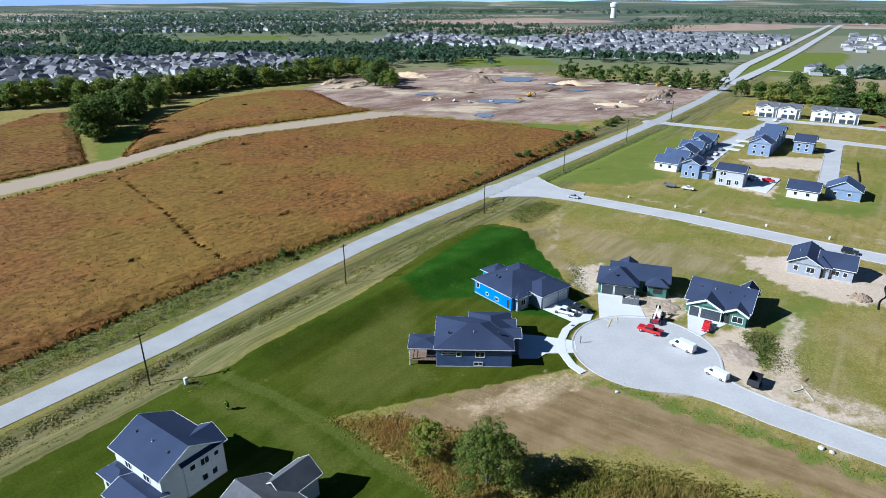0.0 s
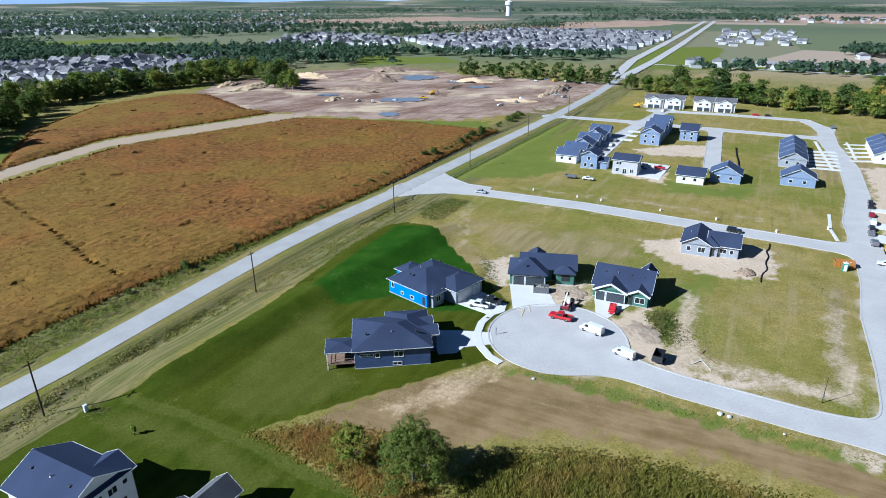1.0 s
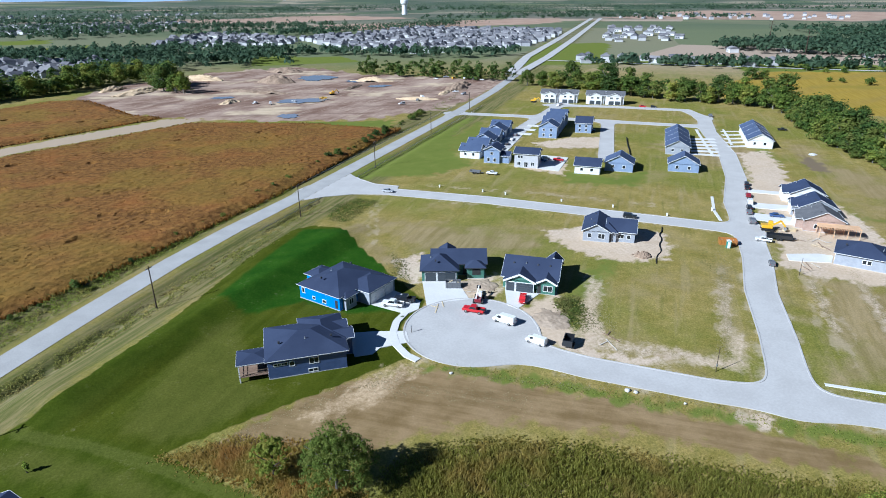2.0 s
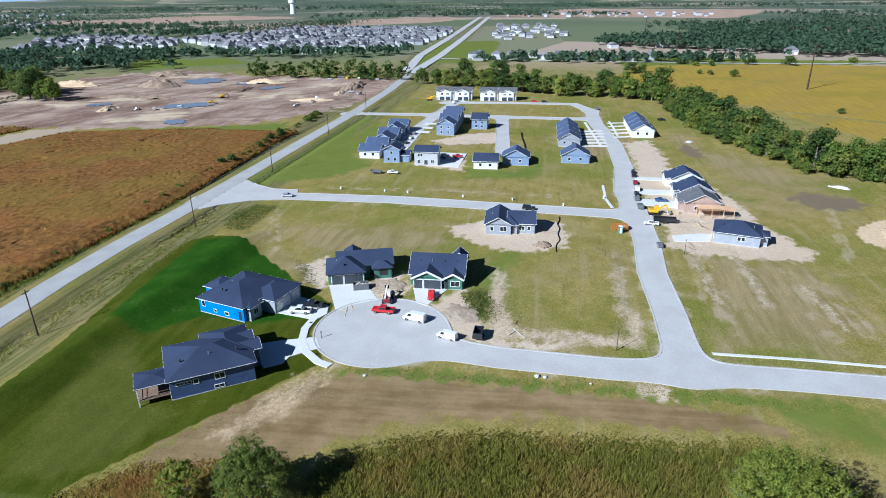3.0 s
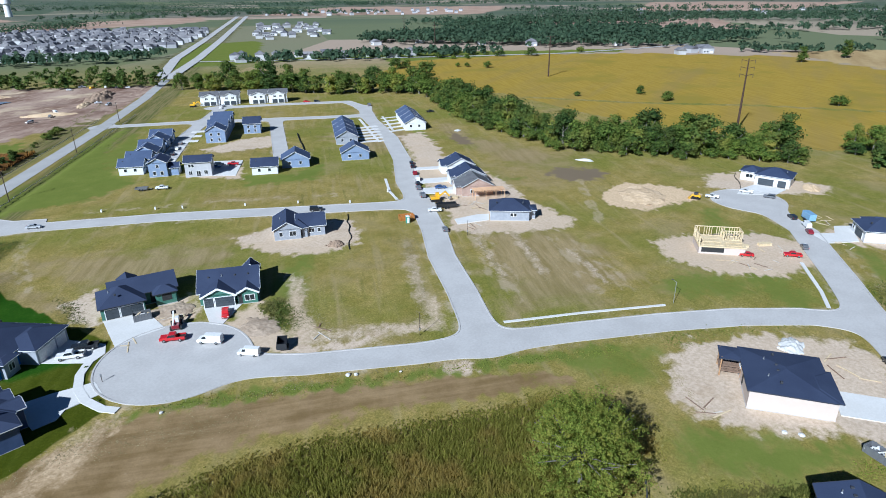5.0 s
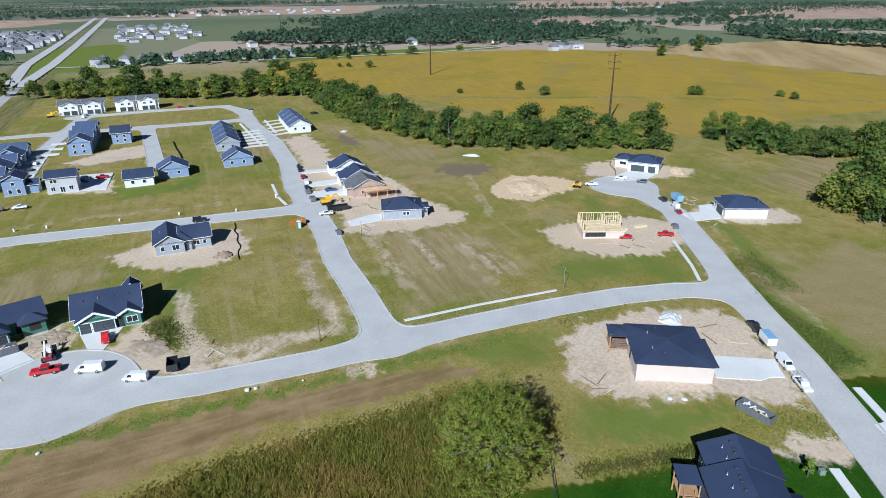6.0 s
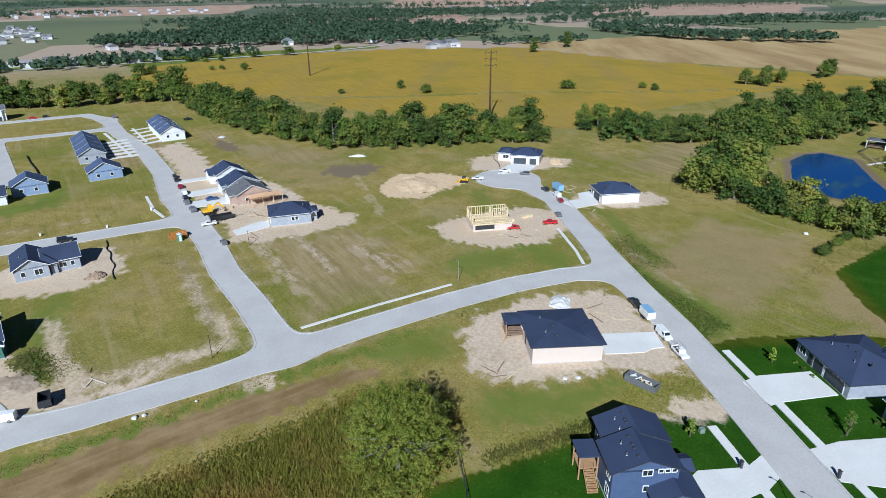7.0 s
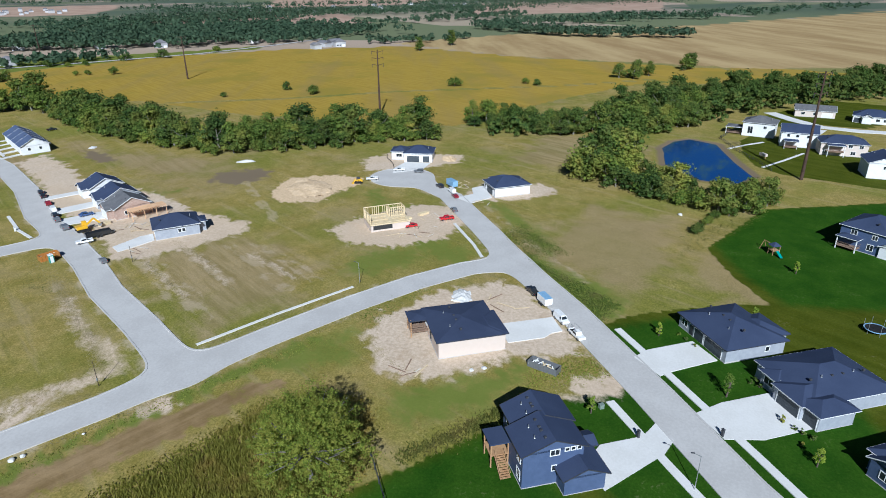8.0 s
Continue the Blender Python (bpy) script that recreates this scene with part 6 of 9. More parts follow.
def scatter_in(poly, n, rng, gap):
    """n points inside an outline, not nearer than gap to one another."""
    P = np.array(poly)
    out = []
    for _ in range(n * 40):
        p = rng.uniform(P.min(0), P.max(0))
        if outline_distance(np.array([p[0]]), np.array([p[1]]), poly)[0] < 0 and all((p[0] - q[0]) ** 2 + (p[1] - q[1]) ** 2 > gap * gap for q in out):
            out.append(p)
            if len(out) >= n:
                break
    return out


def tufts(name, pts, z, height, width, material, rng, label, category, blades=3, lean=0.35):
    """Upright ragged blades for crops and weeds, all in one object."""
    n = len(pts)
    P = np.repeat(np.c_[pts, z], blades, 0)
    k = len(P)
    a = rng.uniform(0, math.tau, k)
    h = np.repeat(height, blades) * rng.uniform(0.55, 1.15, k) if np.ndim(height) else height * rng.uniform(0.55, 1.15, k)
    w = width * rng.uniform(0.6, 1.3, k)
    side = np.c_[np.cos(a), np.sin(a), np.zeros(k)] * w[:, None] / 2
    tip = np.c_[rng.normal(size=(k, 2)) * lean * h[:, None], h]
    P[:, :2] += rng.normal(size=(k, 2)) * width * 0.35
    Vt = np.stack([P - side * 0.7, P + side * 0.7, P + side + tip * 0.65, P + tip, P - side + tip * 0.6], 1).reshape(-1, 3)
    b = np.arange(k) * 5
    F = np.stack([b, b + 1, b + 2, b + 3, b + 4], 1)
    me = bpy.data.meshes.new(name)
    me.vertices.add(len(Vt))
    me.vertices.foreach_set("co", Vt.astype(np.float32).ravel())
    me.loops.add(F.size)
    me.loops.foreach_set("vertex_index", F.astype(np.int32).ravel())
    me.polygons.add(len(F))
    me.polygons.foreach_set("loop_start", np.arange(0, F.size, 5, dtype=np.int32))
    me.update(calc_edges=True)
    me.materials.append(material)
    return tagged(new(name, me), label, category, kind="stuff")


def sward(name, pts, z, height, size, material, rng, label, category, blades=3):
    """Low leafy growth: small arching leaves at all heights, mostly facing up, in one object."""
    P = np.repeat(np.c_[pts, z], blades, 0)
    k = len(P)
    h = np.repeat(height, blades) if np.ndim(height) else np.full(k, height)
    P[:, :2] += rng.normal(size=(k, 2)) * size * 0.9
    P[:, 2] += h * rng.uniform(0.15, 1.0, k)
    ob = leaf_mesh(name, P, np.c_[rng.normal(size=(k, 2)) * 0.55, np.ones(k)], size, material, rng, fold=0.3)
    return tagged(ob, label, category, kind="stuff")


# the two near trees and the shrub between them
tree("tree", 62.5, 31.5, 14.0, 9.6, "leaf_near", 21, 50000, 130, 0.12, "pale_bark", 0.06, "broad green tree standing alone in rough grass", limbs=24, clump=0.5, per=26, lobe=(0.16, 0.36))
tree("tree", 6.0, 69.5, 11.0, 5.6, "leaf_bright", 22, 26000, 70, 0.115, "pale_bark", 0.1, "olive-green tree beside the dry bank", limbs=16, clump=0.42, per=24, lobe=(0.18, 0.38))
tree("tree", -2.4, 75.2, 6.8, 3.6, "leaf_bright", 23, 6000, 30, 0.13, "bark", 0.12, "small yellowing tree on the dry bank", clump=0.3)

# wood lots: a few trees built once, then repeated along the belts
TREES = []
for i, (h, r, leaf, n, lobes) in enumerate([(13, 5.6, "leaf_dark", 2300, 24), (11, 4.8, "leaf_mid", 2000, 20), (16, 5.2, "leaf_dark", 2500, 26), (10, 4.6, "leaf_olive", 1900, 20), (13, 5.0, "leaf_mid", 2200, 22), (8, 4.4, "leaf_dark", 1300, 16), (6, 4.0, "leaf_mid", 1000, 14)]):
    TREES.append(tree("tree", 0, 0, h, r, leaf, 100 + i, int(n * 1.1), int(lobes * 1.3), 0.36, "pale_bark", 0.1, clump=1.15, per=5, limbs=3, dense=0.5, lobe=(0.22, 0.46)))


def plant(points, kinds, lo, hi, label, group, seed, first=None):
    r = random.Random(seed)
    for i, (x, y) in enumerate(points):
        k = r.choice(kinds)
        s = r.uniform(lo * 0.9, hi * 1.06)
        m = pose(x, y, 0, 0, 0, r.uniform(0, 360)) @ Matrix.Diagonal((s * r.uniform(1.0, 1.3), s * r.uniform(1.0, 1.3), s, 1))
        t = copy_thing(TREES[k], m)
        t.matrix_basis = m
        tagged(t, label, "tree", group)


def along(line, step, spread, seed):
    r = random.Random(seed)
    out = []
    for (ax, ay), (bx, by) in zip(line, line[1:]):
        n = max(1, int(math.hypot(bx - ax, by - ay) / step))
        for i in range(n):
            u = (i + r.random() * 0.8) / n
            out.append((ax + (bx - ax) * u + r.uniform(-spread, spread), ay + (by - ay) * u + r.uniform(-spread, spread)))
    return out


def grove(points, kinds, lo, hi, label, seed):
    """Trees too far off to tell apart, joined into one object."""
    r = random.Random(seed)
    V_, F_, base = [], [], 0
    for x, y in points:
        crown = next(c for c in TREES[r.choice(kinds)].children if c.name.startswith("crown")).data
        co = np.empty(len(crown.vertices) * 3, np.float32)
        crown.vertices.foreach_get("co", co)
        ix = np.empty(len(crown.loops), np.int32)
        crown.loops.foreach_get("vertex_index", ix)
        s, a = r.uniform(lo, hi), r.uniform(0, math.tau)
        co = co.reshape(-1, 3) * s
        c, d = math.cos(a) * r.uniform(0.95, 1.25), math.sin(a) * r.uniform(0.95, 1.25)
        V_.append(np.c_[co[:, 0] * c - co[:, 1] * d + x, co[:, 0] * d + co[:, 1] * c + y, co[:, 2] - 0.3])
        F_.append(ix.reshape(-1, 3) + base)
        base += len(co)
    V_, F_ = np.concatenate(V_), np.concatenate(F_)
    me = bpy.data.meshes.new("grove")
    me.vertices.add(len(V_))
    me.vertices.foreach_set("co", V_.astype(np.float32).ravel())
    me.loops.add(F_.size)
    me.loops.foreach_set("vertex_index", F_.astype(np.int32).ravel())
    me.polygons.add(len(F_))
    me.polygons.foreach_set("loop_start", np.arange(0, F_.size, 3, dtype=np.int32))
    me.update(calc_edges=True)
    me.materials.append(M["leaf_mid"])
    return tagged(new("grove", me), label, "woods", kind="stuff")


BELT = [(286, 268), (262, 226), (244, 190), (235, 165), (232, 145), (238, 128), (244, 112), (253, 98), (262, 84), (267, 70), (271, 58)]
plant(along(BELT, 5.4, 3.6, 1), (0, 1, 2, 3, 4, 1), 0.66, 1.25, "leafy tree in the wood belt beside the fields", "wood belt trees", 2)
plant(along([(x + 9, y + 6) for x, y in BELT], 5.8, 4.5, 3), (0, 1, 2, 4, 3), 0.7, 1.25, "leafy tree in the wood belt beside the fields", "wood belt trees", 4)
plant(along([(x - 4, y - 3) for x, y in BELT], 5.5, 3, 5), (5, 6), 0.4, 1.0, "bushy young tree at the edge of the wood belt", "wood belt trees", 6)
plant(along([(207, 432), (225, 412), (244, 372), (258, 342), (275, 325), (304, 296), (292, 278)], 5.5, 6, 7), (0, 1, 2, 3, 4), 0.95, 1.4, "leafy tree in the belt behind the townhouses", "belt behind the townhouses", 8)
plant(along([(308, 46), (302, 30), (288, 2), (298, -12), (320, -26)], 4.2, 4, 15), (0, 1, 4, 5), 0.75, 1.05, "leafy tree at the soybean field's edge", "field edge trees", 16)
plant(along([(283, -20), (290, -31), (303, -45), (321, -60)], 4.2, 3.5, 61), (1, 4, 5, 0), 0.8, 1.1, "leafy tree in the thicket behind the pond", "pond trees", 62)
plant(along([(300, -22), (312, -36), (333, -52), (350, -68)], 4.6, 5, 63), (0, 1, 2, 4), 0.85, 1.2, "leafy tree in the thicket behind the pond", "pond trees", 64)
plant(along([(169, -39), (176, -41), (182, -46), (190, -52), (205, -62)], 4.6, 1.8, 65), (6, 5, 6), 0.4, 0.75, "low bush at the corner of the lawn", "pond trees", 66)
grove(along([(300, -28), (330, -36), (362, -62), (395, -100), (425, -150), (440, -210)], 4.0, 10, 17), (0, 1, 2, 4), 0.8, 1.2, "leafy trees in the belt beyond the pond", 18)
plant(along([(218, -8), (226, -16), (234, -20), (247, -22), (258, -26)], 4.2, 3.2, 21), (3, 3, 4, 3), 1.2, 1.5, "tall yellowing tree beside the pond", "pond trees", 22)
plant(along([(212, -14), (206, -26), (198, -38), (190, -46), (194, -58), (206, -66)], 4.2, 2.6, 23), (5, 6, 3, 1), 0.72, 1.05, "bushy tree on the near bank of the pond", "pond trees", 24)
plant(along([(222, -26), (212, -38), (204, -50), (212, -62)], 5, 3, 25), (5, 6, 3), 0.6, 0.95, "bushy tree on the near bank of the pond", "pond trees", 26)
grove(along([(-300, 384), (-258, 414), (-225, 424), (-196, 420), (-184, 458), (-158, 500), (-120, 520), (-75, 590)], 8, 7, 27), (0, 1, 2, 0), 0.95, 1.35, "dark leafy trees along the corn field", 28)
grove(along([(-168, 304), (-178, 322), (-184, 345), (-186, 372), (-190, 398)], 5.0, 7, 31), (0, 1, 2), 1.1, 1.5, "large dark trees in the clump between the corn fields", 32)
plant(along([(-36, 476), (-46, 486), (-60, 540), (-40, 520)], 8, 6, 33), (0, 1, 4), 1.1, 1.5, "large old tree kept on the construction site", "site trees", 34)
plant([(354, 207), (373, 156), (437, 28), (418, 74), (479, -44), (489, -52), (522, -87), (386, 180), (330, 260), (345, 300), (430, 20)], (5, 6), 0.5, 0.95, "round bush in the soybean field", "field bushes", 36)
plant([(474, -36), (481, -48), (470, -46), (488, -58), (535, -95), (528, -90)], (0, 4, 2), 0.8, 1.05, "clump of leafy trees between the fields", "field bushes", 39)
plant(along([(300, 44), (290, 20), (284, 4), (292, -10), (308, -24), (340, -44), (372, -74), (405, -118)], 6.5, 3, 48), (5, 6, 3), 0.55, 0.9, "bushy undergrowth along the field edge", "field edge trees", 49)
plant([(382, 402), (393, 401), (467, 431), (469, 414), (430, 363), (435, 345), (516, 393), (425, 370), (540, 372), (600, 352), (480, 405)], (5, 6), 0.6, 1.1, "round bush beside the country lane", "field bushes", 37)
plant([(702, 128), (640, 150)], (1, 2), 1.0, 1.3, "lone tree at the far field edge", "field bushes", 38)
for t in TREES:          # the first of each kind stands in the belts too
    k = TREES.index(t)
    t.matrix_basis = pose(BELT[k + 1][0] + 5, BELT[k + 1][1] + 4, 0, 0, 0, 40 * k)
    tagged(t, "leafy tree in the wood belt beside the fields", "tree", "wood belt trees")


def sapling(x, y, h, seed):
    tree("young_tree", x, y, h, h * 0.2, "leaf_young", seed, 1000, 30, 0.1, "bark", 0.2, "young staked tree on a mown lawn", "tree", "young lawn trees")


for i, (x, y, h) in enumerate([(112.1, -21.3, 3.4), (94, -30.2, 5.0), (79, -39.5, 3.6), (147.5, -56.9, 3.6), (85.4, -7.6, 3.4), (121, -41, 4), (-37.1, 87.4, 2.2)]):
    sapling(x, y, h, 300 + i)


def shrub(x, y, r, leaf, seed):
    rng = np.random.default_rng(seed)
    e = thing("shrub", x, y)
    bm = bmesh.new()
    for i in range(4):
        a = math.tau * i / 4
        add_rod(bm, (0, 0, -0.1), (math.cos(a) * r * 0.5, math.sin(a) * r * 0.5, r * 0.9), 0.03, 0.012, 5)
    part("stems", bm, M["bark"], e)
    C, N = crown_points(rng, r * 1.7, r, 0.05, 7, 260)
    leaf_mesh("crown", C, N, 0.12, M[leaf], rng, e)
    return tagged(e, "clipped garden shrub by a drive", "shrub", "garden shrubs")


for i, (x, y, r, leaf) in enumerate([(88.7, -37.6, 0.75, "leaf_olive"), (87.1, -38.8, 0.45, "leaf_mid"), (86.0, -39.6, 0.6, "leaf_dark"), (84.9, -40.9, 0.6, "leaf_mid"), (83.3, -38.8, 0.4, "leaf_olive"), (97.8, -36.4, 0.5, "leaf_dark"), (98.6, -35.2, 0.5, "leaf_mid"),
                                     (99.6, -36.2, 0.45, "leaf_mid"), (109.4, -27.6, 0.4, "leaf_mid"), (111.4, -26.4, 0.45, "leaf_dark"), (113.2, -25.4, 0.4, "leaf_mid"), (27.2, 115.6, 0.3, "leaf_mid"), (24.6, 103.2, 0.25, "leaf_mid")]):
    shrub(x, y, r, leaf, 400 + i)

# ---- crops and rough grass ----
CORN = [[(-300, -120), (-200, -75), (-84, 100), (-75, 114), (-56, 142), (-25, 176), (9, 217), (60, 290), (76, 310), (60, 318), (36, 338), (-28, 363), (-106, 306), (-132, 244), (-154, 205), (-290, -5)],
        [(-330, 0), (-310, 20), (-176, 222), (-152, 257), (-229, 383), (-262, 366), (-420, 250)],
        [(-142, 268), (-120, 326), (-45, 386), (-62, 400), (-98, 470), (-121, 474), (-158, 432), (-164, 354)]]
crng = np.random.default_rng(12)
for ci, poly in enumerate(CORN):
    P = np.array(poly, float)
    lo, hi = np.maximum(P.min(0), (-240, -20)), P.max(0)
    step = 1.1 if ci == 0 else 1.6
    xs, ys = np.arange(lo[0], hi[0] + step, step), np.arange(lo[1], hi[1] + step, step)
    X, Y = np.meshgrid(xs, ys)
    d = outline_distance(X, Y, poly)
    wash = np.minimum(line_distance(X, Y, [(-123.5, 228.7), (-116.4, 221), (-91.3, 191), (-78.7, 174.8), (-68.8, 160.8), (-57.5, 149.4), (-54.9, 138.1), (-53.7, 133.2)]), line_distance(X, Y, [(5, 318), (14, 330), (20, 322)]))
    gone = 0.6 * np.clip((0.55 + 0.35 * wobble(X, Y, 9, 5) - wash) / 0.9, 0, 1)
    thin = np.clip((wobble(X, Y, 30, 77) - 1.6) * 2, 0, 0.8)
    lodged = np.clip((wobble(X, Y, 5.5, 91) - 1.0) * 1.0, 0, 0.22) * np.clip(wobble(X, Y, 75, 93) + 0.2, 0, 1)
    row = np.sin((X * math.sin(radians(54)) - Y * math.cos(radians(54))) * math.tau / 3.0)
    Z = (1.75 + 0.12 * wobble(X, Y, 25, 8) + (0.14 if ci == 1 else 0.03) * row + crng.normal(size=X.shape) * 0.035) * (1 - gone) * (1 - thin * 0.6) * (1 - lodged)
    Z = Z * np.clip((-d + 0.6 * crng.random(X.shape)) / 6.0, 0, 1) ** 0.8 + 0.02
    keep = d < step * 0.6
    vid = np.full(X.shape, -1)
    vid[keep] = np.arange(keep.sum())
    q = np.stack([vid[:-1, :-1], vid[:-1, 1:], vid[1:, 1:], vid[1:, :-1]], -1).reshape(-1, 4)
    q = q[(q >= 0).all(1)]
    jx, jy = crng.uniform(-0.25, 0.25, X.shape) * step, crng.uniform(-0.25, 0.25, X.shape) * step
    link = link_mesh("corn_field", np.c_[(X + jx)[keep], (Y + jy)[keep], Z[keep] - 0.1].tolist(), q.tolist(), M["corn_top"])
    tagged(link, "ripe brown corn field standing in rows", "corn field", kind="stuff")
    inside = (d < -0.6) & (gone < 0.3) & (crng.random(X.shape) < (0.7 if ci == 0 else 0.4))
    pts = np.c_[X[inside], Y[inside]] + crng.uniform(-0.5, 0.5, (inside.sum(), 2)) * step
    tufts("corn_plants", pts, Z[inside] - 0.4, 0.58, 0.2, M["corn"], crng, "ripe brown corn tops above the field", "corn plants", 2, 0.35)
    edge = []
    for (ax, ay), (bx, by) in zip(poly, poly[1:] + poly[:1]):
        n = int(math.hypot(bx - ax, by - ay) * 2.2)
        u = crng.random((n, 1))
        edge.append(np.array([ax, ay]) * (1 - u) + np.array([bx, by]) * u + crng.normal(size=(n, 2)) * 0.45)
    edge = np.concatenate(edge)
    edge = edge[(edge[:, 0] > -240) & (edge[:, 1] > -20)]
    tufts("corn_plants", edge, np.full(len(edge), -0.1), 1.2, 0.35, M["corn"], crng, "ripe brown corn standing at the field edge", "corn plants", 3, 0.2)


def rough(name, poly, n, h, w, mat, label, seed, category="grass", edge=3.0):
    rng = np.random.default_rng(seed)
    P = np.array(poly, float)
    p = rng.uniform(P.min(0), P.max(0), (n * 3, 2))
    d = outline_distance(p[:, 0], p[:, 1], poly)
    keep = (d < 0) & (street_field(p[:, 0], p[:, 1]) > 0.6)
    p, d = p[keep][:n], d[keep][:n]
    p = p + rng.normal(size=p.shape) * 0.8 * np.clip(1 + d / 3, 0, 1)[:, None]
    hh = h * np.clip(0.22 + -d / edge, 0.22, 1) * (1 + 0.22 * wobble(p[:, 0], p[:, 1], 7, seed))
    base = ground_height(p[:, 0], p[:, 1]) - 0.02
    if name == "tall_grass":
        return tufts(name, p, base, np.maximum(hh, 0.15), w, mat, rng, label, category, 4, 0.28)
    sward(name, p, base, np.maximum(hh * 0.85, 0.06), w * 0.62, mat, rng, label, category, 3)


rough("tall_grass", [(8, 62), (13, 72), (18, 74), (30, 73.6), (41, 69), (55, 60.5), (69, 51.2), (78, 47), (83.5, 38), (83, 31), (77, 26), (67, 24), (60, 27), (53, 20), (40, 36), (22, 50)], 26000, 1.0, 0.13, M["tall_grass"], "tall seeding grass in an uncut plot", 51, edge=7.0)
rough("tall_grass", [(-19.5, 84.6), (-8, 86), (4, 81), (8, 74), (10, 66), (4, 60), (-6, 73)], 6500, 0.7, 0.12, M["rusty_grass"], "rusty tall grass on the dry bank", 52)
rough("tall_grass", [(69, 22), (80, 11.5), (87, 4.5), (85, 2.5), (78, 9), (68.5, 19.5)], 2200, 1.0, 0.13, M["tall_grass"], "tall weeds along a lawn edge", 53, "weeds")
rough("weeds", [(62.6, 113.3), (68.7, 112.2), (65, 104), (60, 99), (60, 105)], 900, 0.5, 0.3, M["verge_dark"], "weeds on a spoil heap", 54, "weeds")
for k, (poly, n, h) in enumerate([
        ([(26, 96.5), (40, 89.5), (51, 81), (75, 63.5), (90, 53), (100, 46), (98, 43), (84, 53), (73, 62), (56, 74), (38.5, 87)], 6000, 0.4),
        ([(112, -6), (114, -10), (124, -15), (136, -4), (148, 8), (138, 9)], 3400, 0.8), ([(143, 8), (160, 15), (170, 10), (150, -4)], 1400, 0.6),
        ([(98, 2), (104, -8), (97, -12), (92, -2), (88, 4)], 900, 0.7), ([(105, 37), (128, 24), (136, 14), (124, 30), (108, 42)], 900, 0.5),
        ([(20.4, 185), (24.3, 177.5), (31.7, 186), (40, 197), (33, 202), (24.8, 196.8)], 2200, 0.8), ([(33, 152), (36, 144), (33, 131), (30, 138)], 400, 0.5),
        ([(64, 108), (70, 106), (66, 97), (60, 98)], 260, 0.35), ([(110, 128), (116, 126), (108, 112), (104, 114)], 200, 0.3),
        ([(292, 60), (300, 48), (270, -5), (300, 20), (300, 110), (286, 66)], 1500, 1.1), ([(160, -38), (190, -62), (186, -50), (168, -34), (150, -30)], 900, 0.8),
        ([(-46, 93), (-38, 95), (-35, 92), (-40, 96.5), (-48, 97)], 260, 0.4)]):
    rough("weeds", poly, int(n * 1.5), h * 0.6, 0.17, M["verge"] if k < 6 else M["weed"], "rough weeds and grass at a plot edge", 60 + k, "weeds")
# roadside scrub along the corn side of the county road
srng = np.random.default_rng(31)
line = along([(-90, 78), (-75, 98), (-37, 151), (8, 211)], 0.16, 1.0, 40) + along([(8, 211), (43, 260), (106, 344), (150, 408)], 0.3, 1.5, 41)
pts = np.array([(x - 8.2 * 0.81 + 0.0, y + 8.2 * 0.59) for x, y in line])
pts += srng.normal(size=pts.shape) * 1.2
pts = pts[line_distance(pts[:, 0], pts[:, 1], MAIN_ROAD) > 5.2]
sward("roadside_weeds", pts, np.full(len(pts), -0.6), 1.0 + 0.5 * np.clip(wobble(pts[:, 0], pts[:, 1], 18, 9), -1, 2), 0.15, M["verge_dark"], srng, "dark weeds and scrub in the roadside ditch", "weeds", 9)
plant(along([(0, 214), (30, 255), (62, 298), (100, 350)], 7.5, 1.5, 42), (5, 6), 0.22, 0.42, "low green bush beside the county road", "roadside bushes", 43)
plant(along([(-56, 138), (-24, 180), (0, 214)], 9, 1.2, 44), (5, 6), 0.15, 0.28, "low green bush beside the county road", "roadside bushes", 45)
plant([(60, 296), (66, 304), (88, 334), (94, 342), (98, 350)], (5, 6), 0.35, 0.6, "low green bush beside the county road", "roadside bushes", 46)

n = 17000
u, off = srng.random(n), srng.uniform(6.6, 16.5, n)
pts = np.array([-92.0, 62.0]) * (1 - u[:, None]) + np.array([20.0, 217.0]) * u[:, None] + np.array([-0.81, 0.59]) * off[:, None]
pts = pts[(line_distance(pts[:, 0], pts[:, 1], MAIN_ROAD) > 6) & (wobble(pts[:, 0], pts[:, 1], 9, 14) > -0.9 + 0.09 * np.abs(off - 12))]
sward("roadside_weeds", pts, np.full(len(pts), -0.35), 0.35 + 0.25 * np.clip(wobble(pts[:, 0], pts[:, 1], 6, 15) + 1, 0, 2), 0.13, M["verge"], srng, "green weeds on the verge beside the corn", "weeds", 3)
n = 12000
u, off = srng.random(n), 5.4 + srng.gamma(2.0, 1.9, n)
pts = np.array([-92.0, 62.0]) * (1 - u[:, None]) + np.array([12.0, 206.0]) * u[:, None] - np.array([-0.81, 0.59]) * off[:, None]
keep = (line_distance(pts[:, 0], pts[:, 1], MAIN_ROAD) > 5.4) & (wobble(pts[:, 0] * 0.5 + pts[:, 1], pts[:, 1] * 0.5 - pts[:, 0] * 2, 14, 24) > -0.4) & (off < 15)
pts = pts[keep]
dz = line_distance(pts[:, 0], pts[:, 1], MAIN_ROAD)
sward("roadside_weeds", pts, -0.08 - 0.9 * np.exp(-((dz - 9.5) / 2.2) ** 2), 0.3, 0.15, M["weed"], srng, "dry grass and weeds on the open verge", "weeds", 2)
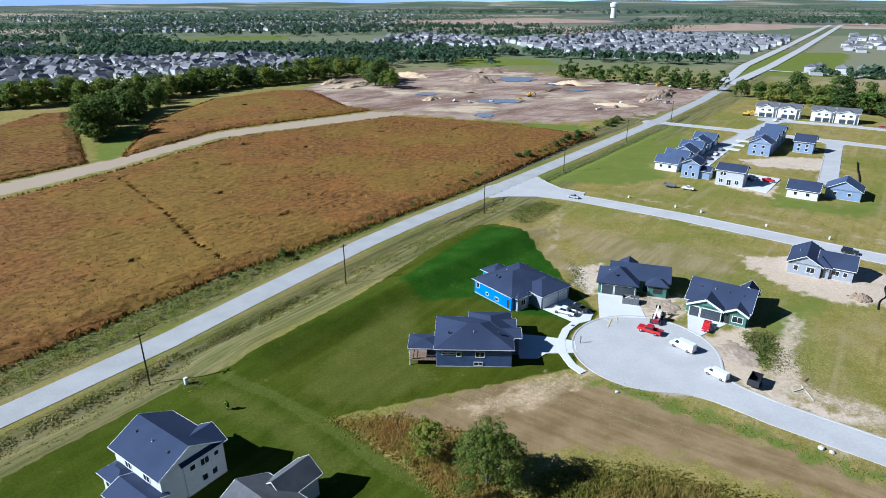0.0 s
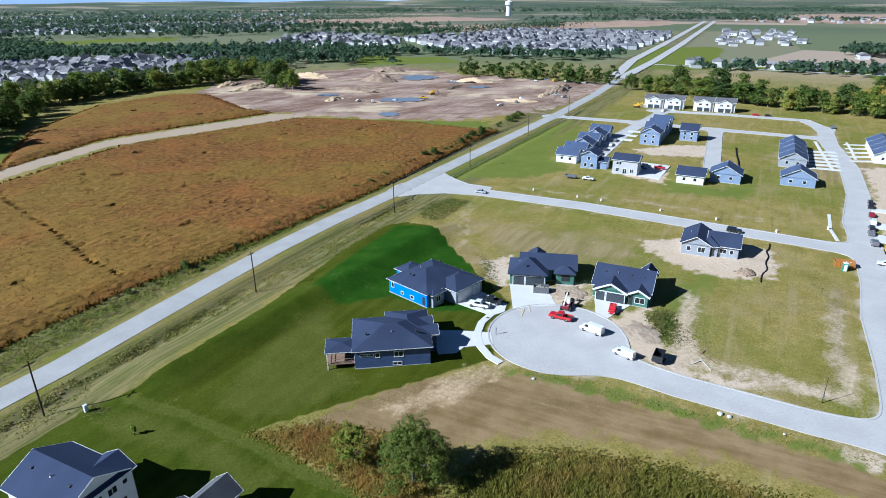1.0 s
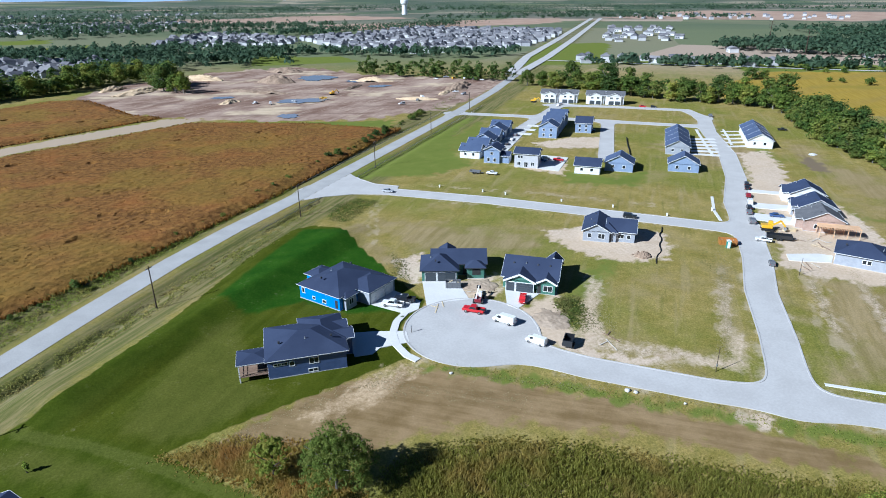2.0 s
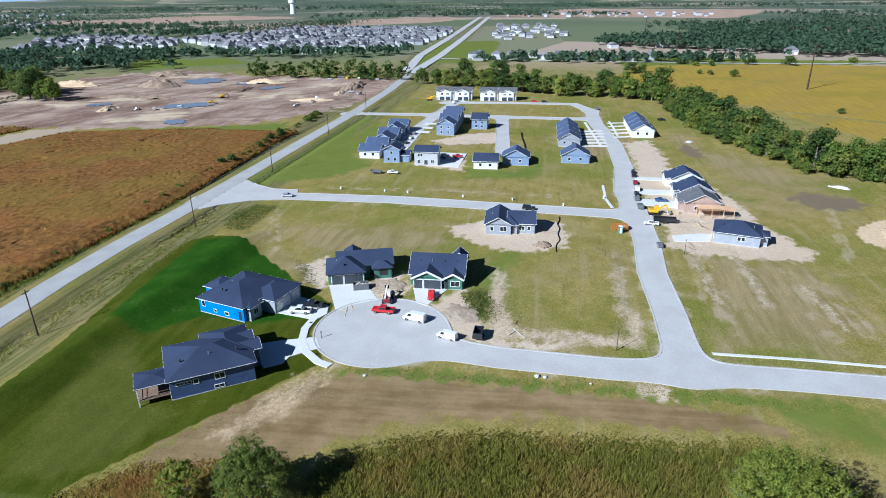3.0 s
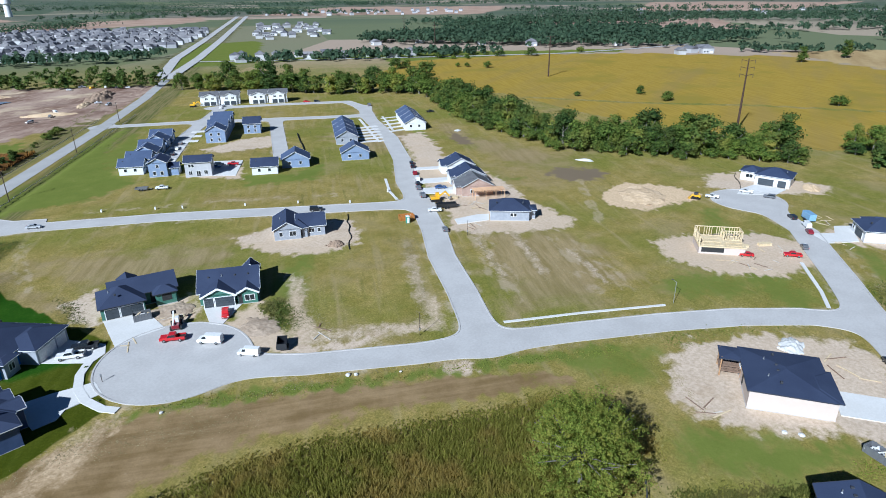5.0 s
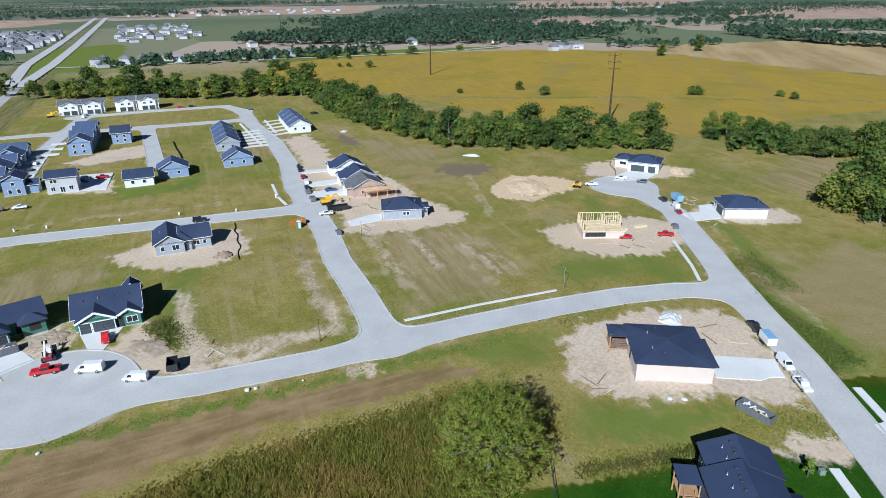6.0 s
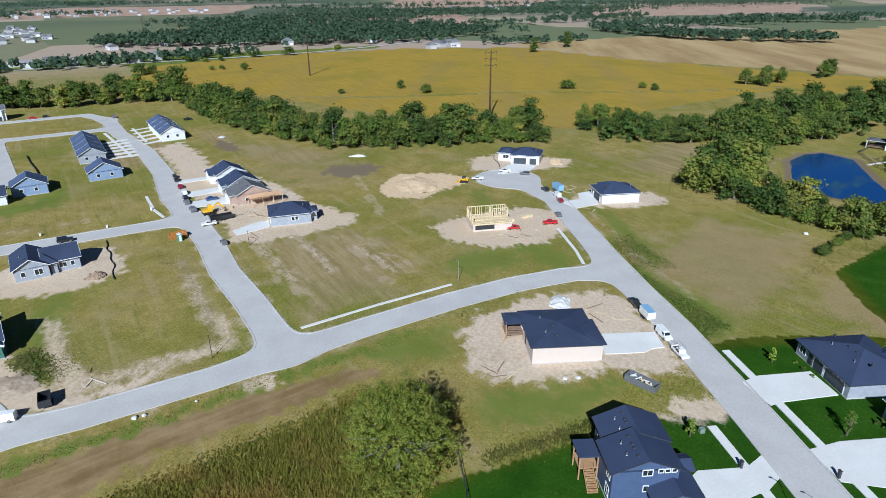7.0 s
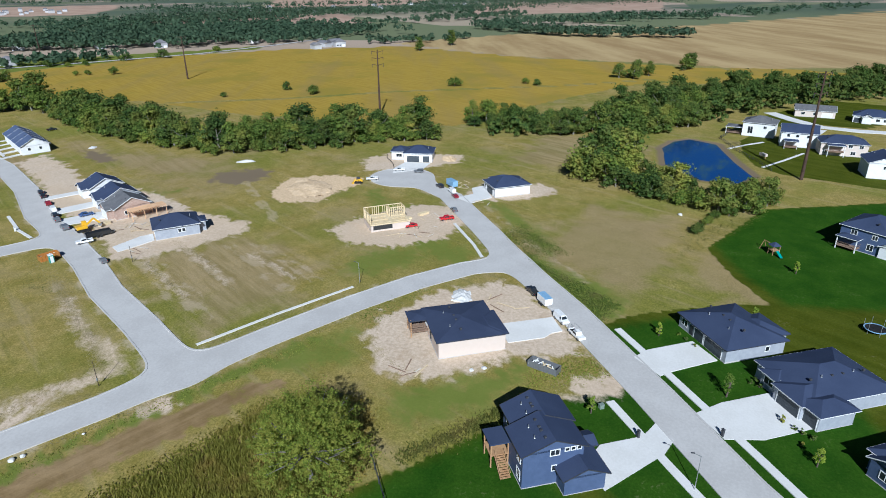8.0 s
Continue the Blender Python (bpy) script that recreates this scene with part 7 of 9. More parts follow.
# low grass clinging to both edges of the county road
line = np.array(along([(-90, 66), (-75, 86), (-28, 151), (17, 213)], 0.12, 0.3, 47))
for sgn, reach in ((1, 5.3), (-1, 5.4)):
    pts = line + np.array([-0.81, 0.59]) * sgn * (reach + np.abs(srng.normal(size=(len(line), 1))) * 0.9)
    pts = pts[(line_distance(pts[:, 0], pts[:, 1], MAIN_ROAD) > 4.9) & ((pts[:, 1] < 205) | (sgn > 0))]
    sward("roadside_weeds", pts, np.full(len(pts), -0.16), 0.22, 0.1, M["weed"], srng, "low dry weeds along the county road's edge", "weeds", 3)

# distant woods, one object
frng = np.random.default_rng(61)
FAR_WOODS = [   # centre line, half depth, trees, height
    ([(-140, 640), (-60, 640)], 25, 60, 11), ([(-520, 820), (-420, 860), (-330, 900), (-200, 850), (-80, 860), (30, 790)], 30, 190, 12),
    ([(-150, 720), (-40, 700), (20, 690)], 40, 120, 12), ([(0, 780), (90, 760), (200, 680), (300, 640)], 28, 150, 11), ([(-700, 1150), (-500, 1250), (-300, 1180), (-100, 1250), (60, 1150), (200, 1120)], 60, 220, 13),
    ([(-900, 1700), (-500, 1800), (-100, 1750)], 120, 200, 14), ([(-1400, 2600), (-600, 2700), (300, 2600), (1000, 2300)], 160, 260, 16), ([(500, 1650), (900, 1500), (1200, 1300)], 70, 180, 14),
    ([(330, 540), (400, 500), (470, 455), (540, 420)], 22, 110, 10), ([(560, 640), (600, 560), (640, 470), (690, 390), (740, 300)], 40, 430, 13), ([(660, 640), (720, 540), (790, 440), (830, 330)], 60, 420, 13),
    ([(960, 130), (880, 60), (840, 10), (828, -60), (835, -140)], 16, 230, 13), ([(1250, -60), (1230, -240)], 25, 110, 14), ([(1000, 130), (1080, 20), (1150, -90)], 40, 130, 14), ([(1050, 800), (1200, 600), (1350, 400), (1420, 200)], 60, 260, 15),
    ([(1500, 1100), (1800, 700), (2000, 300), (2100, -100)], 100, 260, 16), ([(2300, 1800), (2800, 900), (3000, 0), (2900, -700)], 150, 260, 18), ([(1500, 2000), (2000, 1700), (2400, 1400)], 120, 160, 16),
    ([(-760, 860), (-620, 800), (-480, 770), (-330, 760)], 45, 330, 12), ([(-420, 800), (-280, 800), (-180, 800), (-60, 780)], 40, 300, 13), ([(-430, 520), (-300, 640), (-240, 700), (-200, 620)], 60, 60, 6),
    ([(-1000, 1050), (-760, 1000), (-560, 1040), (-420, 960)], 60, 320, 13), ([(-520, 1400), (-260, 1350), (-60, 1420), (150, 1380)], 110, 330, 13), ([(-1100, 1500), (-800, 1450), (-600, 1500)], 110, 200, 13),
    ([(760, 640), (880, 480), (930, 330)], 45, 170, 13), ([(1000, 330), (1180, 190), (1330, 110)], 30, 110, 13), ([(900, 860), (1050, 640), (1180, 520)], 55, 240, 13), ([(700, 220), (740, 170), (790, 120)], 12, 40, 9),
    ([(1300, 700), (1500, 420), (1650, 150)], 60, 200, 14),
    ([(700, 520), (790, 400), (850, 280)], 70, 330, 13), ([(820, 720), (900, 580), (960, 420)], 80, 260, 13),
    ([(440, -215), (470, -260), (520, -330)], 25, 60, 12), ([(1300, -250), (1500, -420), (1800, -700)], 60, 90, 14)]
cs, ns = [], []
for line, gap, spread, h, seed in (([(216, 442), (238, 418), (260, 378), (286, 340), (312, 306)], 7, 7, 11, 9), ([(98, 552), (132, 524), (168, 490), (204, 462)], 5, 7, 11, 11), ([(108, 566), (140, 540), (180, 506), (214, 478)], 6, 7, 13, 13),
                                   ([(318, -52), (350, -84), (385, -125), (410, -180)], 4, 9, 12, 19), ([(306, -22), (345, -44), (380, -76), (420, -126), (445, -190)], 3.5, 9, 12, 20), ([(282, 30), (296, 4), (304, -18)], 3, 7, 9, 21), ([(-300, 410), (-250, 440), (-205, 450), (-170, 505), (-130, 540), (-90, 600)], 4, 10, 16, 29), ([(-290, 400), (-235, 428), (-190, 440), (-150, 508), (-110, 530)], 4, 8, 13, 31), ([(-176, 330), (-190, 360), (-196, 400)], 4, 9, 17, 33)):
    for x, y in along(line, gap, spread, seed):
        C, N = crown_points(frng, h * frng.uniform(0.8, 1.15), h * 0.42, 0.5, 10, 200)
        cs.append(C + np.array([x, y, 0]))
        ns.append(N)
mid_woods = leaf_mesh("wood_edge", np.concatenate(cs), np.concatenate(ns), 0.8, M["leaf_dark"], frng)
tagged(mid_woods, "dense leafy trees behind the first rows", "woods", kind="stuff")
cs, ns = [], []
for line, depth, n, h in FAR_WOODS:
    L = np.array(line, float)
    seg = frng.integers(0, len(L) - 1, n)
    u = frng.random((n, 1))
    p = L[seg] * (1 - u) + L[seg + 1] * u + frng.normal(size=(n, 2)) * depth * 0.5
    p = p[line_distance(p[:, 0], p[:, 1], MAIN_ROAD) > 22]
    for x, y in p:
        hh = h * frng.uniform(0.6, 1.15)
        k = 22
        d = frng.normal(size=(k, 3))
        d /= np.linalg.norm(d, axis=1, keepdims=True)
        d[:, 2] = np.abs(d[:, 2])
        cs.append(np.array([x, y, hh * 0.42]) + d * np.array([hh * 0.5, hh * 0.5, hh * 0.58]) * frng.uniform(0.6, 1.05, (k, 1)))
        ns.append(d + frng.normal(size=(k, 3)) * 0.4)
for line, depth, n, h in [([(-2600, 2000), (-1500, 2300), (-600, 2250), (300, 2300)], 260, 330, 15), ([(-3200, 3000), (-1500, 3300), (300, 3300), (1800, 3000)], 400, 330, 18), ([(2000, 2400), (2900, 1500), (3300, 500), (3200, -600)], 350, 300, 17),
                          ([(-1500, 1300), (-1000, 1250), (-700, 1200)], 120, 200, 13), ([(-1300, 1520), (-700, 1480), (-200, 1560)], 120, 420, 12), ([(-1700, 2050), (-900, 2000), (-250, 2050)], 200, 480, 13), ([(-2600, 3000), (-600, 3000), (700, 2900)], 380, 560, 15),
                          ([(900, 2600), (1500, 2300), (2000, 2000)], 260, 420, 15), ([(760, 1950), (1000, 1800), (1250, 1700)], 80, 220, 13), ([(1400, 950), (1440, 700), (1420, 480)], 60, 240, 13), ([(1600, 420), (1850, 100), (2200, -300)], 120, 260, 14), ([(120, 1180), (300, 1230), (480, 1400)], 50, 160, 11), ([(900, 740), (1080, 720), (1250, 640)], 50, 170, 12), ([(-900, 1900), (-300, 2000), (100, 1900)], 130, 220, 14)]:
    L = np.array(line, float)
    seg = frng.integers(0, len(L) - 1, n)
    u = frng.random((n, 1))
    p = L[seg] * (1 - u) + L[seg + 1] * u + frng.normal(size=(n, 2)) * depth * 0.5
    for x, y in p[line_distance(p[:, 0], p[:, 1], MAIN_ROAD) > 30]:
        k, r = 16, h * frng.uniform(0.7, 1.5)
        d = frng.normal(size=(k, 3)) * np.array([1.6, 1.6, 0.35])
        cs.append(np.array([x, y, h * 0.55]) + d * r * 0.7)
        ns.append(frng.normal(size=(k, 3)) * 0.5 + np.array([0, 0, 0.8]))
fw = leaf_mesh("far_woods", np.concatenate(cs), np.concatenate(ns), 2.0, M["leaf_far_hazed"], frng)
tagged(fw, "distant dark woods and tree rows, haze in their colour", "woods", kind="stuff")

# ---- vehicles ----
def add_profile(bm, pts, y0, y1, taper=0.0):
    """A side outline (x, z) drawn across the width; taper narrows it above the belt."""
    def ring(y, s):
        return [bm.verts.new((x, y - s * taper * max(0.0, z - 0.95), z)) for x, z in pts]
    a, b = ring(y0, -1), ring(y1, 1)
    bm.faces.new(a)
    bm.faces.new(b[::-1])
    n = len(pts)
    for i in range(n):
        bm.faces.new([a[i], a[(i + 1) % n], b[(i + 1) % n], b[i]])


SHAPES = {   # body outline, glass outline, width, axles, wheel radius
    "sedan": ([(-2.3, 0.35), (2.3, 0.35), (2.35, 0.7), (2.2, 0.85), (1.0, 0.98), (0.3, 1.42), (-0.95, 1.45), (-1.75, 1.05), (-2.3, 0.98)], [(0.92, 0.99), (0.28, 1.38), (-0.92, 1.41), (-1.62, 1.04)], 1.8, (1.42, -1.38), 0.33),
    "suv": ([(-2.35, 0.4), (2.35, 0.4), (2.4, 0.8), (2.25, 1.05), (1.05, 1.12), (0.45, 1.72), (-2.1, 1.75), (-2.38, 1.1)], [(0.98, 1.14), (0.45, 1.66), (-2.05, 1.68), (-2.25, 1.14)], 1.9, (1.45, -1.42), 0.37),
    "van": ([(-2.9, 0.4), (2.7, 0.4), (2.85, 0.9), (2.6, 1.15), (1.75, 1.3), (1.25, 2.05), (0.9, 2.2), (-2.85, 2.2)], [(1.7, 1.32), (1.25, 1.98), (0.55, 2.0), (0.55, 1.34)], 2.0, (1.75, -1.75), 0.36),
    "pickup": ([(-2.85, 0.5), (2.75, 0.5), (2.8, 1.0), (2.6, 1.15), (1.2, 1.2), (0.65, 1.85), (-0.75, 1.88), (-0.95, 1.2), (-1.0, 0.85), (-2.78, 0.85), (-2.85, 1.2), (-2.87, 0.9)], [(1.12, 1.22), (0.64, 1.78), (-0.7, 1.8), (-0.85, 1.22)], 1.98, (1.75, -1.75), 0.4)}


def vehicle(kind, paint):
    body, glass, w, axles, r = SHAPES[kind]
    e = thing(kind if kind != "sedan" else "car", 0, 0)
    bm = bmesh.new()
    add_profile(bm, body, -w / 2, w / 2, 0.16)
    bmesh.ops.recalc_face_normals(bm, faces=bm.faces)
    bmesh.ops.bevel(bm, geom=list(bm.edges), offset=0.035, segments=1, affect="EDGES", clamp_overlap=True)
    part("body", bm, PAINT[paint], e)
    for s in (-1, 1):
        bm = bmesh.new()
        fs = []
        for off in (0.012, -0.02):
            fs.append([bm.verts.new((x * 0.97, s * (w / 2 - 0.16 * max(0, z - 0.95) + off), z)) for x, z in glass])
        bm.faces.new(fs[0])
        bm.faces.new(fs[1][::-1])
        for i in range(len(glass)):
            j = (i + 1) % len(glass)
            bm.faces.new([fs[0][i], fs[0][j], fs[1][j], fs[1][i]])
        part("side_window", bm, M["glass"], e)
    (x0, z0), (x1, z1) = glass[0], glass[1]
    bm = bmesh.new()
    n = Vector((z1 - z0, 0, x0 - x1)).normalized() * 0.045
    yw = w / 2 - 0.2
    add_poly(bm, [(x0 + n.x, -yw, z0 + n.z), (x0 + n.x, yw, z0 + n.z), (x1 + n.x, yw - 0.08, z1 + n.z), (x1 + n.x, -yw + 0.08, z1 + n.z)])
    part("windscreen", bm, M["glass"], e)
    if kind == "pickup":
        for b in ((-2.8, -1.0, -w / 2 + 0.02, -w / 2 + 0.12, 0.85, 1.25), (-2.8, -1.0, w / 2 - 0.12, w / 2 - 0.02, 0.85, 1.25)):
            bm = bmesh.new()
            add_box(bm, *b, 0.02)
            part("bed_side", bm, PAINT[paint], e)
        bm = bmesh.new()
        add_box(bm, -2.72, -1.05, -w / 2 + 0.13, w / 2 - 0.13, 0.86, 0.88)
        part("bed_liner", bm, M["tyre"], e)
    for ax in axles:
        for s in (-1, 1):
            bm = bmesh.new()
            add_rod(bm, (ax, s * (w / 2 - 0.2), r), (ax, s * (w / 2 + 0.02), r), r, r, 14)
            t = part("tyre", bm, M["tyre"], e)
            bm = bmesh.new()
            add_rod(bm, (ax, s * (w / 2 + 0.0), r), (ax, s * (w / 2 + 0.035), r), r * 0.62, r * 0.5, 10)
            part("rim", bm, M["rim"], t)
    front, back = max(p[0] for p in body), min(p[0] for p in body)
    for s in (-1, 1):
        bm = bmesh.new()
        add_box(bm, front - 0.14, front + 0.01, s * w * 0.36 - 0.2, s * w * 0.36 + 0.2, 0.72, 0.88, 0.02)
        part("headlight", bm, M["lens"], e)
        bm = bmesh.new()
        add_box(bm, back - 0.02, back + 0.08, s * w * 0.42 - 0.1, s * w * 0.42 + 0.1, 0.8, 1.05, 0.02)
        part("tail_light", bm, M["red_lens"], e)
    return e


FLEET = {}


def park(kind, paint, x, y, angle, where="parked on the street", z=0.03):
    m = pose(x, y, z, 0, 0, angle) @ Matrix.Scale(0.87, 4)
    if (kind, paint) not in FLEET:
        FLEET[(kind, paint)] = v = vehicle(kind, paint)
        v.matrix_basis = m
    else:
        v = copy_thing(FLEET[(kind, paint)], m)
    word = {"sedan": "saloon car", "suv": "sport utility car", "van": "cargo van", "pickup": "pickup truck"}[kind]
    return tagged(v, f"{paint.replace('_', ' ')} {word} {where}", word.split()[-1], "vehicles about the building site")


for row in [
        ("pickup", "red", 42.6, 112.8, 142, "parked in the cul-de-sac"), ("van", "white", 47.2, 106.4, 128, "parked in the cul-de-sac"), ("van", "white", 49.9, 96.6, 125, "parked beside the kerb"),
        ("pickup", "red", 55.0, 114.2, -120, "parked on a new drive", 0.09), ("pickup", "white", 26.4, 121.2, 148, "parked on a new drive", 0.08), ("pickup", "black", 29.6, 122.6, 148, "parked on a new drive", 0.08),
        ("sedan", "silver", 44.9, 205.6, -36), ("suv", "black", 109.6, 154.6, -36), ("suv", "black", 168.8, 171.2, 50), ("sedan", "black", 165.6, 167.4, 50), ("sedan", "maroon", 159.6, 160.2, 50), ("van", "white", 154.6, 153.9, 52),
        ("suv", "black", 150.3, 149.6, 53), ("sedan", "gray", 147.2, 146.2, 53), ("suv", "gray", 141.9, 139.0, 54), ("pickup", "white", 133.6, 125.8, 135), ("sedan", "gray", 123.6, 112.3, 53),
        ("sedan", "blue", 152.6, 140.6, -36, "parked on a building plot"), ("pickup", "red", 121.4, 224.2, -40, "parked on the concrete apron", 0.14), ("suv", "blue", 114.6, 225.6, -40, "parked on the concrete apron", 0.14),
        ("suv", "black", 117.4, 228.0, -40, "parked on the concrete apron", 0.14), ("pickup", "white", 88.0, 214.8, -38, "parked on rough grass"), ("pickup", "black", 254.0, 241.4, -30, "parked on rough grass"),
        ("pickup", "gray", 245.8, 283.6, 60), ("sedan", "white", 183.7, 344.4, 54), ("suv", "gray", 188, 349, 54), ("sedan", "red", 229.0, 322.6, -34), ("suv", "black", 234.0, 318.8, -34),
        ("pickup", "red", 168.6, 32.2, 118, "parked on bare dirt"), ("sedan", "red", 161.2, 41.2, 118, "parked on bare dirt"), ("pickup", "white", 203.4, 65.8, 105, "parked at the end of the street"),
        ("pickup", "white", 216.2, 59.2, 98, "parked at the end of the street"), ("suv", "gray", 215.4, 51.6, 98, "parked at the end of the street"), ("suv", "black", 199.2, 40.4, 40), ("van", "white", 194.6, 35.4, 32),
        ("sedan", "maroon", 189.6, 33.4, 30), ("sedan", "gray", 176.6, 31.4, 28), ("pickup", "black", 126.2, 4.4, 31), ("van", "white", 114.6, -2.2, 211), ("pickup", "white", 108.8, -5.4, 211), ("sedan", "gray", 108, 251, 54), ("suv", "black", 104.5, 244.5, 54),
        ("suv", "black", 113.2, 259, 54), ("sedan", "white", 119, 266.6, 54), ("suv", "gray", 125, 275.5, 54), ("sedan", "black", 165, 272.5, -36), ("suv", "black", 162.8, 275.5, -36)]:
    park(*row)
for k, (x, y) in enumerate([(7.6, 419.4), (16.8, 414.4), (32.0, 418.6), (51.3, 422.8), (95.2, 383.5), (108.2, 393.5), (114.6, 404.3), (151.3, 492.6), (162.0, 498.8), (165.4, 488.8), (173.0, 485.3), (178.2, 475.7), (183.3, 472.4), (143.2, 419.7), (144.9, 407.8)]):
    park(("pickup", "van", "sedan", "pickup", "suv")[k % 5], ("white", "white", "silver", "yellow", "white", "gray")[k % 6], x, y, 54 + 37 * k, "parked on the earthworks", 0.1)
v = thing("ladder_rack", 108.8, -5.4, 0.03, 211)
v.matrix_basis = pose(108.8, -5.4, 0.03, 0, 0, 211) @ Matrix.Scale(0.87, 4)
for s in (-0.8, 0.8):
    bm = bmesh.new()
    add_beam(bm, (-2.7, s, 2.1), (1.0, s, 2.1), 0.07)
    part("rail", bm, M["metal"], v)
    for x in (-2.6, 0.4):
        bm = bmesh.new()
        add_beam(bm, (x, s, 1.1), (x, s, 2.1), 0.06)
        part("upright", bm, M["metal"], v)
tagged(v, "steel ladder rack fitted over a white pickup", "ladder rack")


def trailer(x, y, angle, length, width, height, mat, label, closed=True, roof=None):
    e = thing("trailer", x, y, 0.03, angle)
    bm = bmesh.new()
    if closed:
        add_box(bm, -length / 2, length / 2, -width / 2, width / 2, 0.5, 0.5 + height, 0.06)
        part("box", bm, mat, e)
        if roof:
            bm = bmesh.new()
            add_box(bm, -length / 2 + 0.03, length / 2 - 0.03, -width / 2 + 0.03, width / 2 - 0.03, 0.502 + height, 0.54 + height, 0.01)
            part("roof_sheet", bm, roof, e)
    else:
        add_box(bm, -length / 2, length / 2, -width / 2, width / 2, 0.5, 0.62)
        part("bed", bm, mat, e)
        for b in ((-length / 2, length / 2, -width / 2, -width / 2 + 0.08), (-length / 2, length / 2, width / 2 - 0.08, width / 2), (-length / 2, -length / 2 + 0.08, -width / 2 + 0.08, width / 2 - 0.08), (length / 2 - 0.08, length / 2, -width / 2 + 0.08, width / 2 - 0.08)):
            bm = bmesh.new()
            add_box(bm, *b, 0.62, 0.62 + height)
            part("side", bm, mat, e)
    bm = bmesh.new()
    add_beam(bm, (length / 2, 0, 0.5), (length / 2 + 1.2, 0, 0.5), 0.1)
    part("tongue", bm, M["metal"], e)
    for ax in (-0.45, 0.45):
        for s in (-1, 1):
            bm = bmesh.new()
            add_rod(bm, (ax, s * (width / 2 + 0.02), 0.34), (ax, s * (width / 2 + 0.22), 0.34), 0.34, 0.34, 12)
            part("tyre", bm, M["tyre"], e)
    return tagged(e, label, "trailer", "trailers")


trailer(121.4, 1.5, 31, 3.8, 1.8, 1.6, PAINT["white"], "white enclosed trailer with a pale blue roof", True, PAINT["light_blue"])
trailer(55.6, 93.8, 52, 3.2, 1.9, 1.2, PAINT["black"], "black high-sided dump trailer beside the kerb", False)
trailer(138.8, 125.6, -38, 6.5, 2.2, 0.9, PAINT["black"], "long black flatbed trailer behind a pickup", False)
trailer(82.6, 218.6, -38, 4.2, 1.9, 0.5, PAINT["gray"], "low gray utility trailer on rough grass", False)
trailer(200.6, 36.4, 40, 4.6, 2.0, 1.9, PAINT["light_blue"], "pale blue box trailer beside the street", True, PAINT["light_blue"])


def dumpster(x, y, angle, l, w, h, paint, label):
    e = thing("dumpster", x, y, 0.05, angle)
    for b in ((-l / 2, l / 2, -w / 2, -w / 2 + 0.08), (-l / 2, l / 2, w / 2 - 0.08, w / 2), (-l / 2, -l / 2 + 0.08, -w / 2 + 0.085, w / 2 - 0.085), (l / 2 - 0.08, l / 2, -w / 2 + 0.085, w / 2 - 0.085)):
        bm = bmesh.new()
        add_box(bm, *b, 0.1, h)
        part("side", bm, PAINT[paint], e)
    bm = bmesh.new()
    add_box(bm, -l / 2, l / 2, -w / 2, w / 2, 0, 0.1)
    part("base", bm, PAINT[paint], e)
    for k in range(6):
        for s in (-1, 1):
            bm = bmesh.new()
            xx = -l / 2 + l * (k + 0.5) / 6
            add_box(bm, xx - 0.06, xx + 0.06, s * (w / 2 + 0.04) - 0.04, s * (w / 2 + 0.04) + 0.04, 0.12, h)
            part("rib", bm, PAINT[paint], e)
    rr = random.Random(l * 10)
    for k in range(14):
        bm = bmesh.new()
        c = Vector((rr.uniform(-l * 0.42, l * 0.42), rr.uniform(-w * 0.3, w * 0.3), h * rr.uniform(0.6, 0.8)))
        d = Vector((rr.uniform(-1, 1), rr.uniform(-1, 1), 0.2)).normalized() * rr.uniform(0.3, 0.6)
        add_beam(bm, c - d, c + d, 0.25, 0.06)
        part("rubbish", bm, (M["lumber"], M["white"], M["gravel"])[k % 3], e)
    return tagged(e, label, "dumpster")


dumpster(96.5, 0.5, 65, 5.8, 2.0, 1.3, "gray", "dark gray roll-off dumpster full of scraps")
dumpster(122.8, 127.4, -30, 4.6, 2.2, 1.5, "orange", "rusty orange dumpster beside the street")
e = thing("portable_toilet", 121.0, 125.0, 0, -30)
bm = bmesh.new()
add_box(bm, -0.55, 0.55, -0.55, 0.55, 0, 2.0, 0.06)
part("cabin", bm, PAINT["teal"], e)
bm = bmesh.new()
add_box(bm, -0.58, 0.58, -0.58, 0.58, 2.0, 2.2, 0.1)
part("roof", bm, PAINT["white"], e)
bm = bmesh.new()
add_box(bm, -0.35, 0.35, -0.58, -0.552, 0.1, 1.85)
part("door", bm, PAINT["white"], e)
tagged(e, "teal portable toilet with a white roof", "toilet")


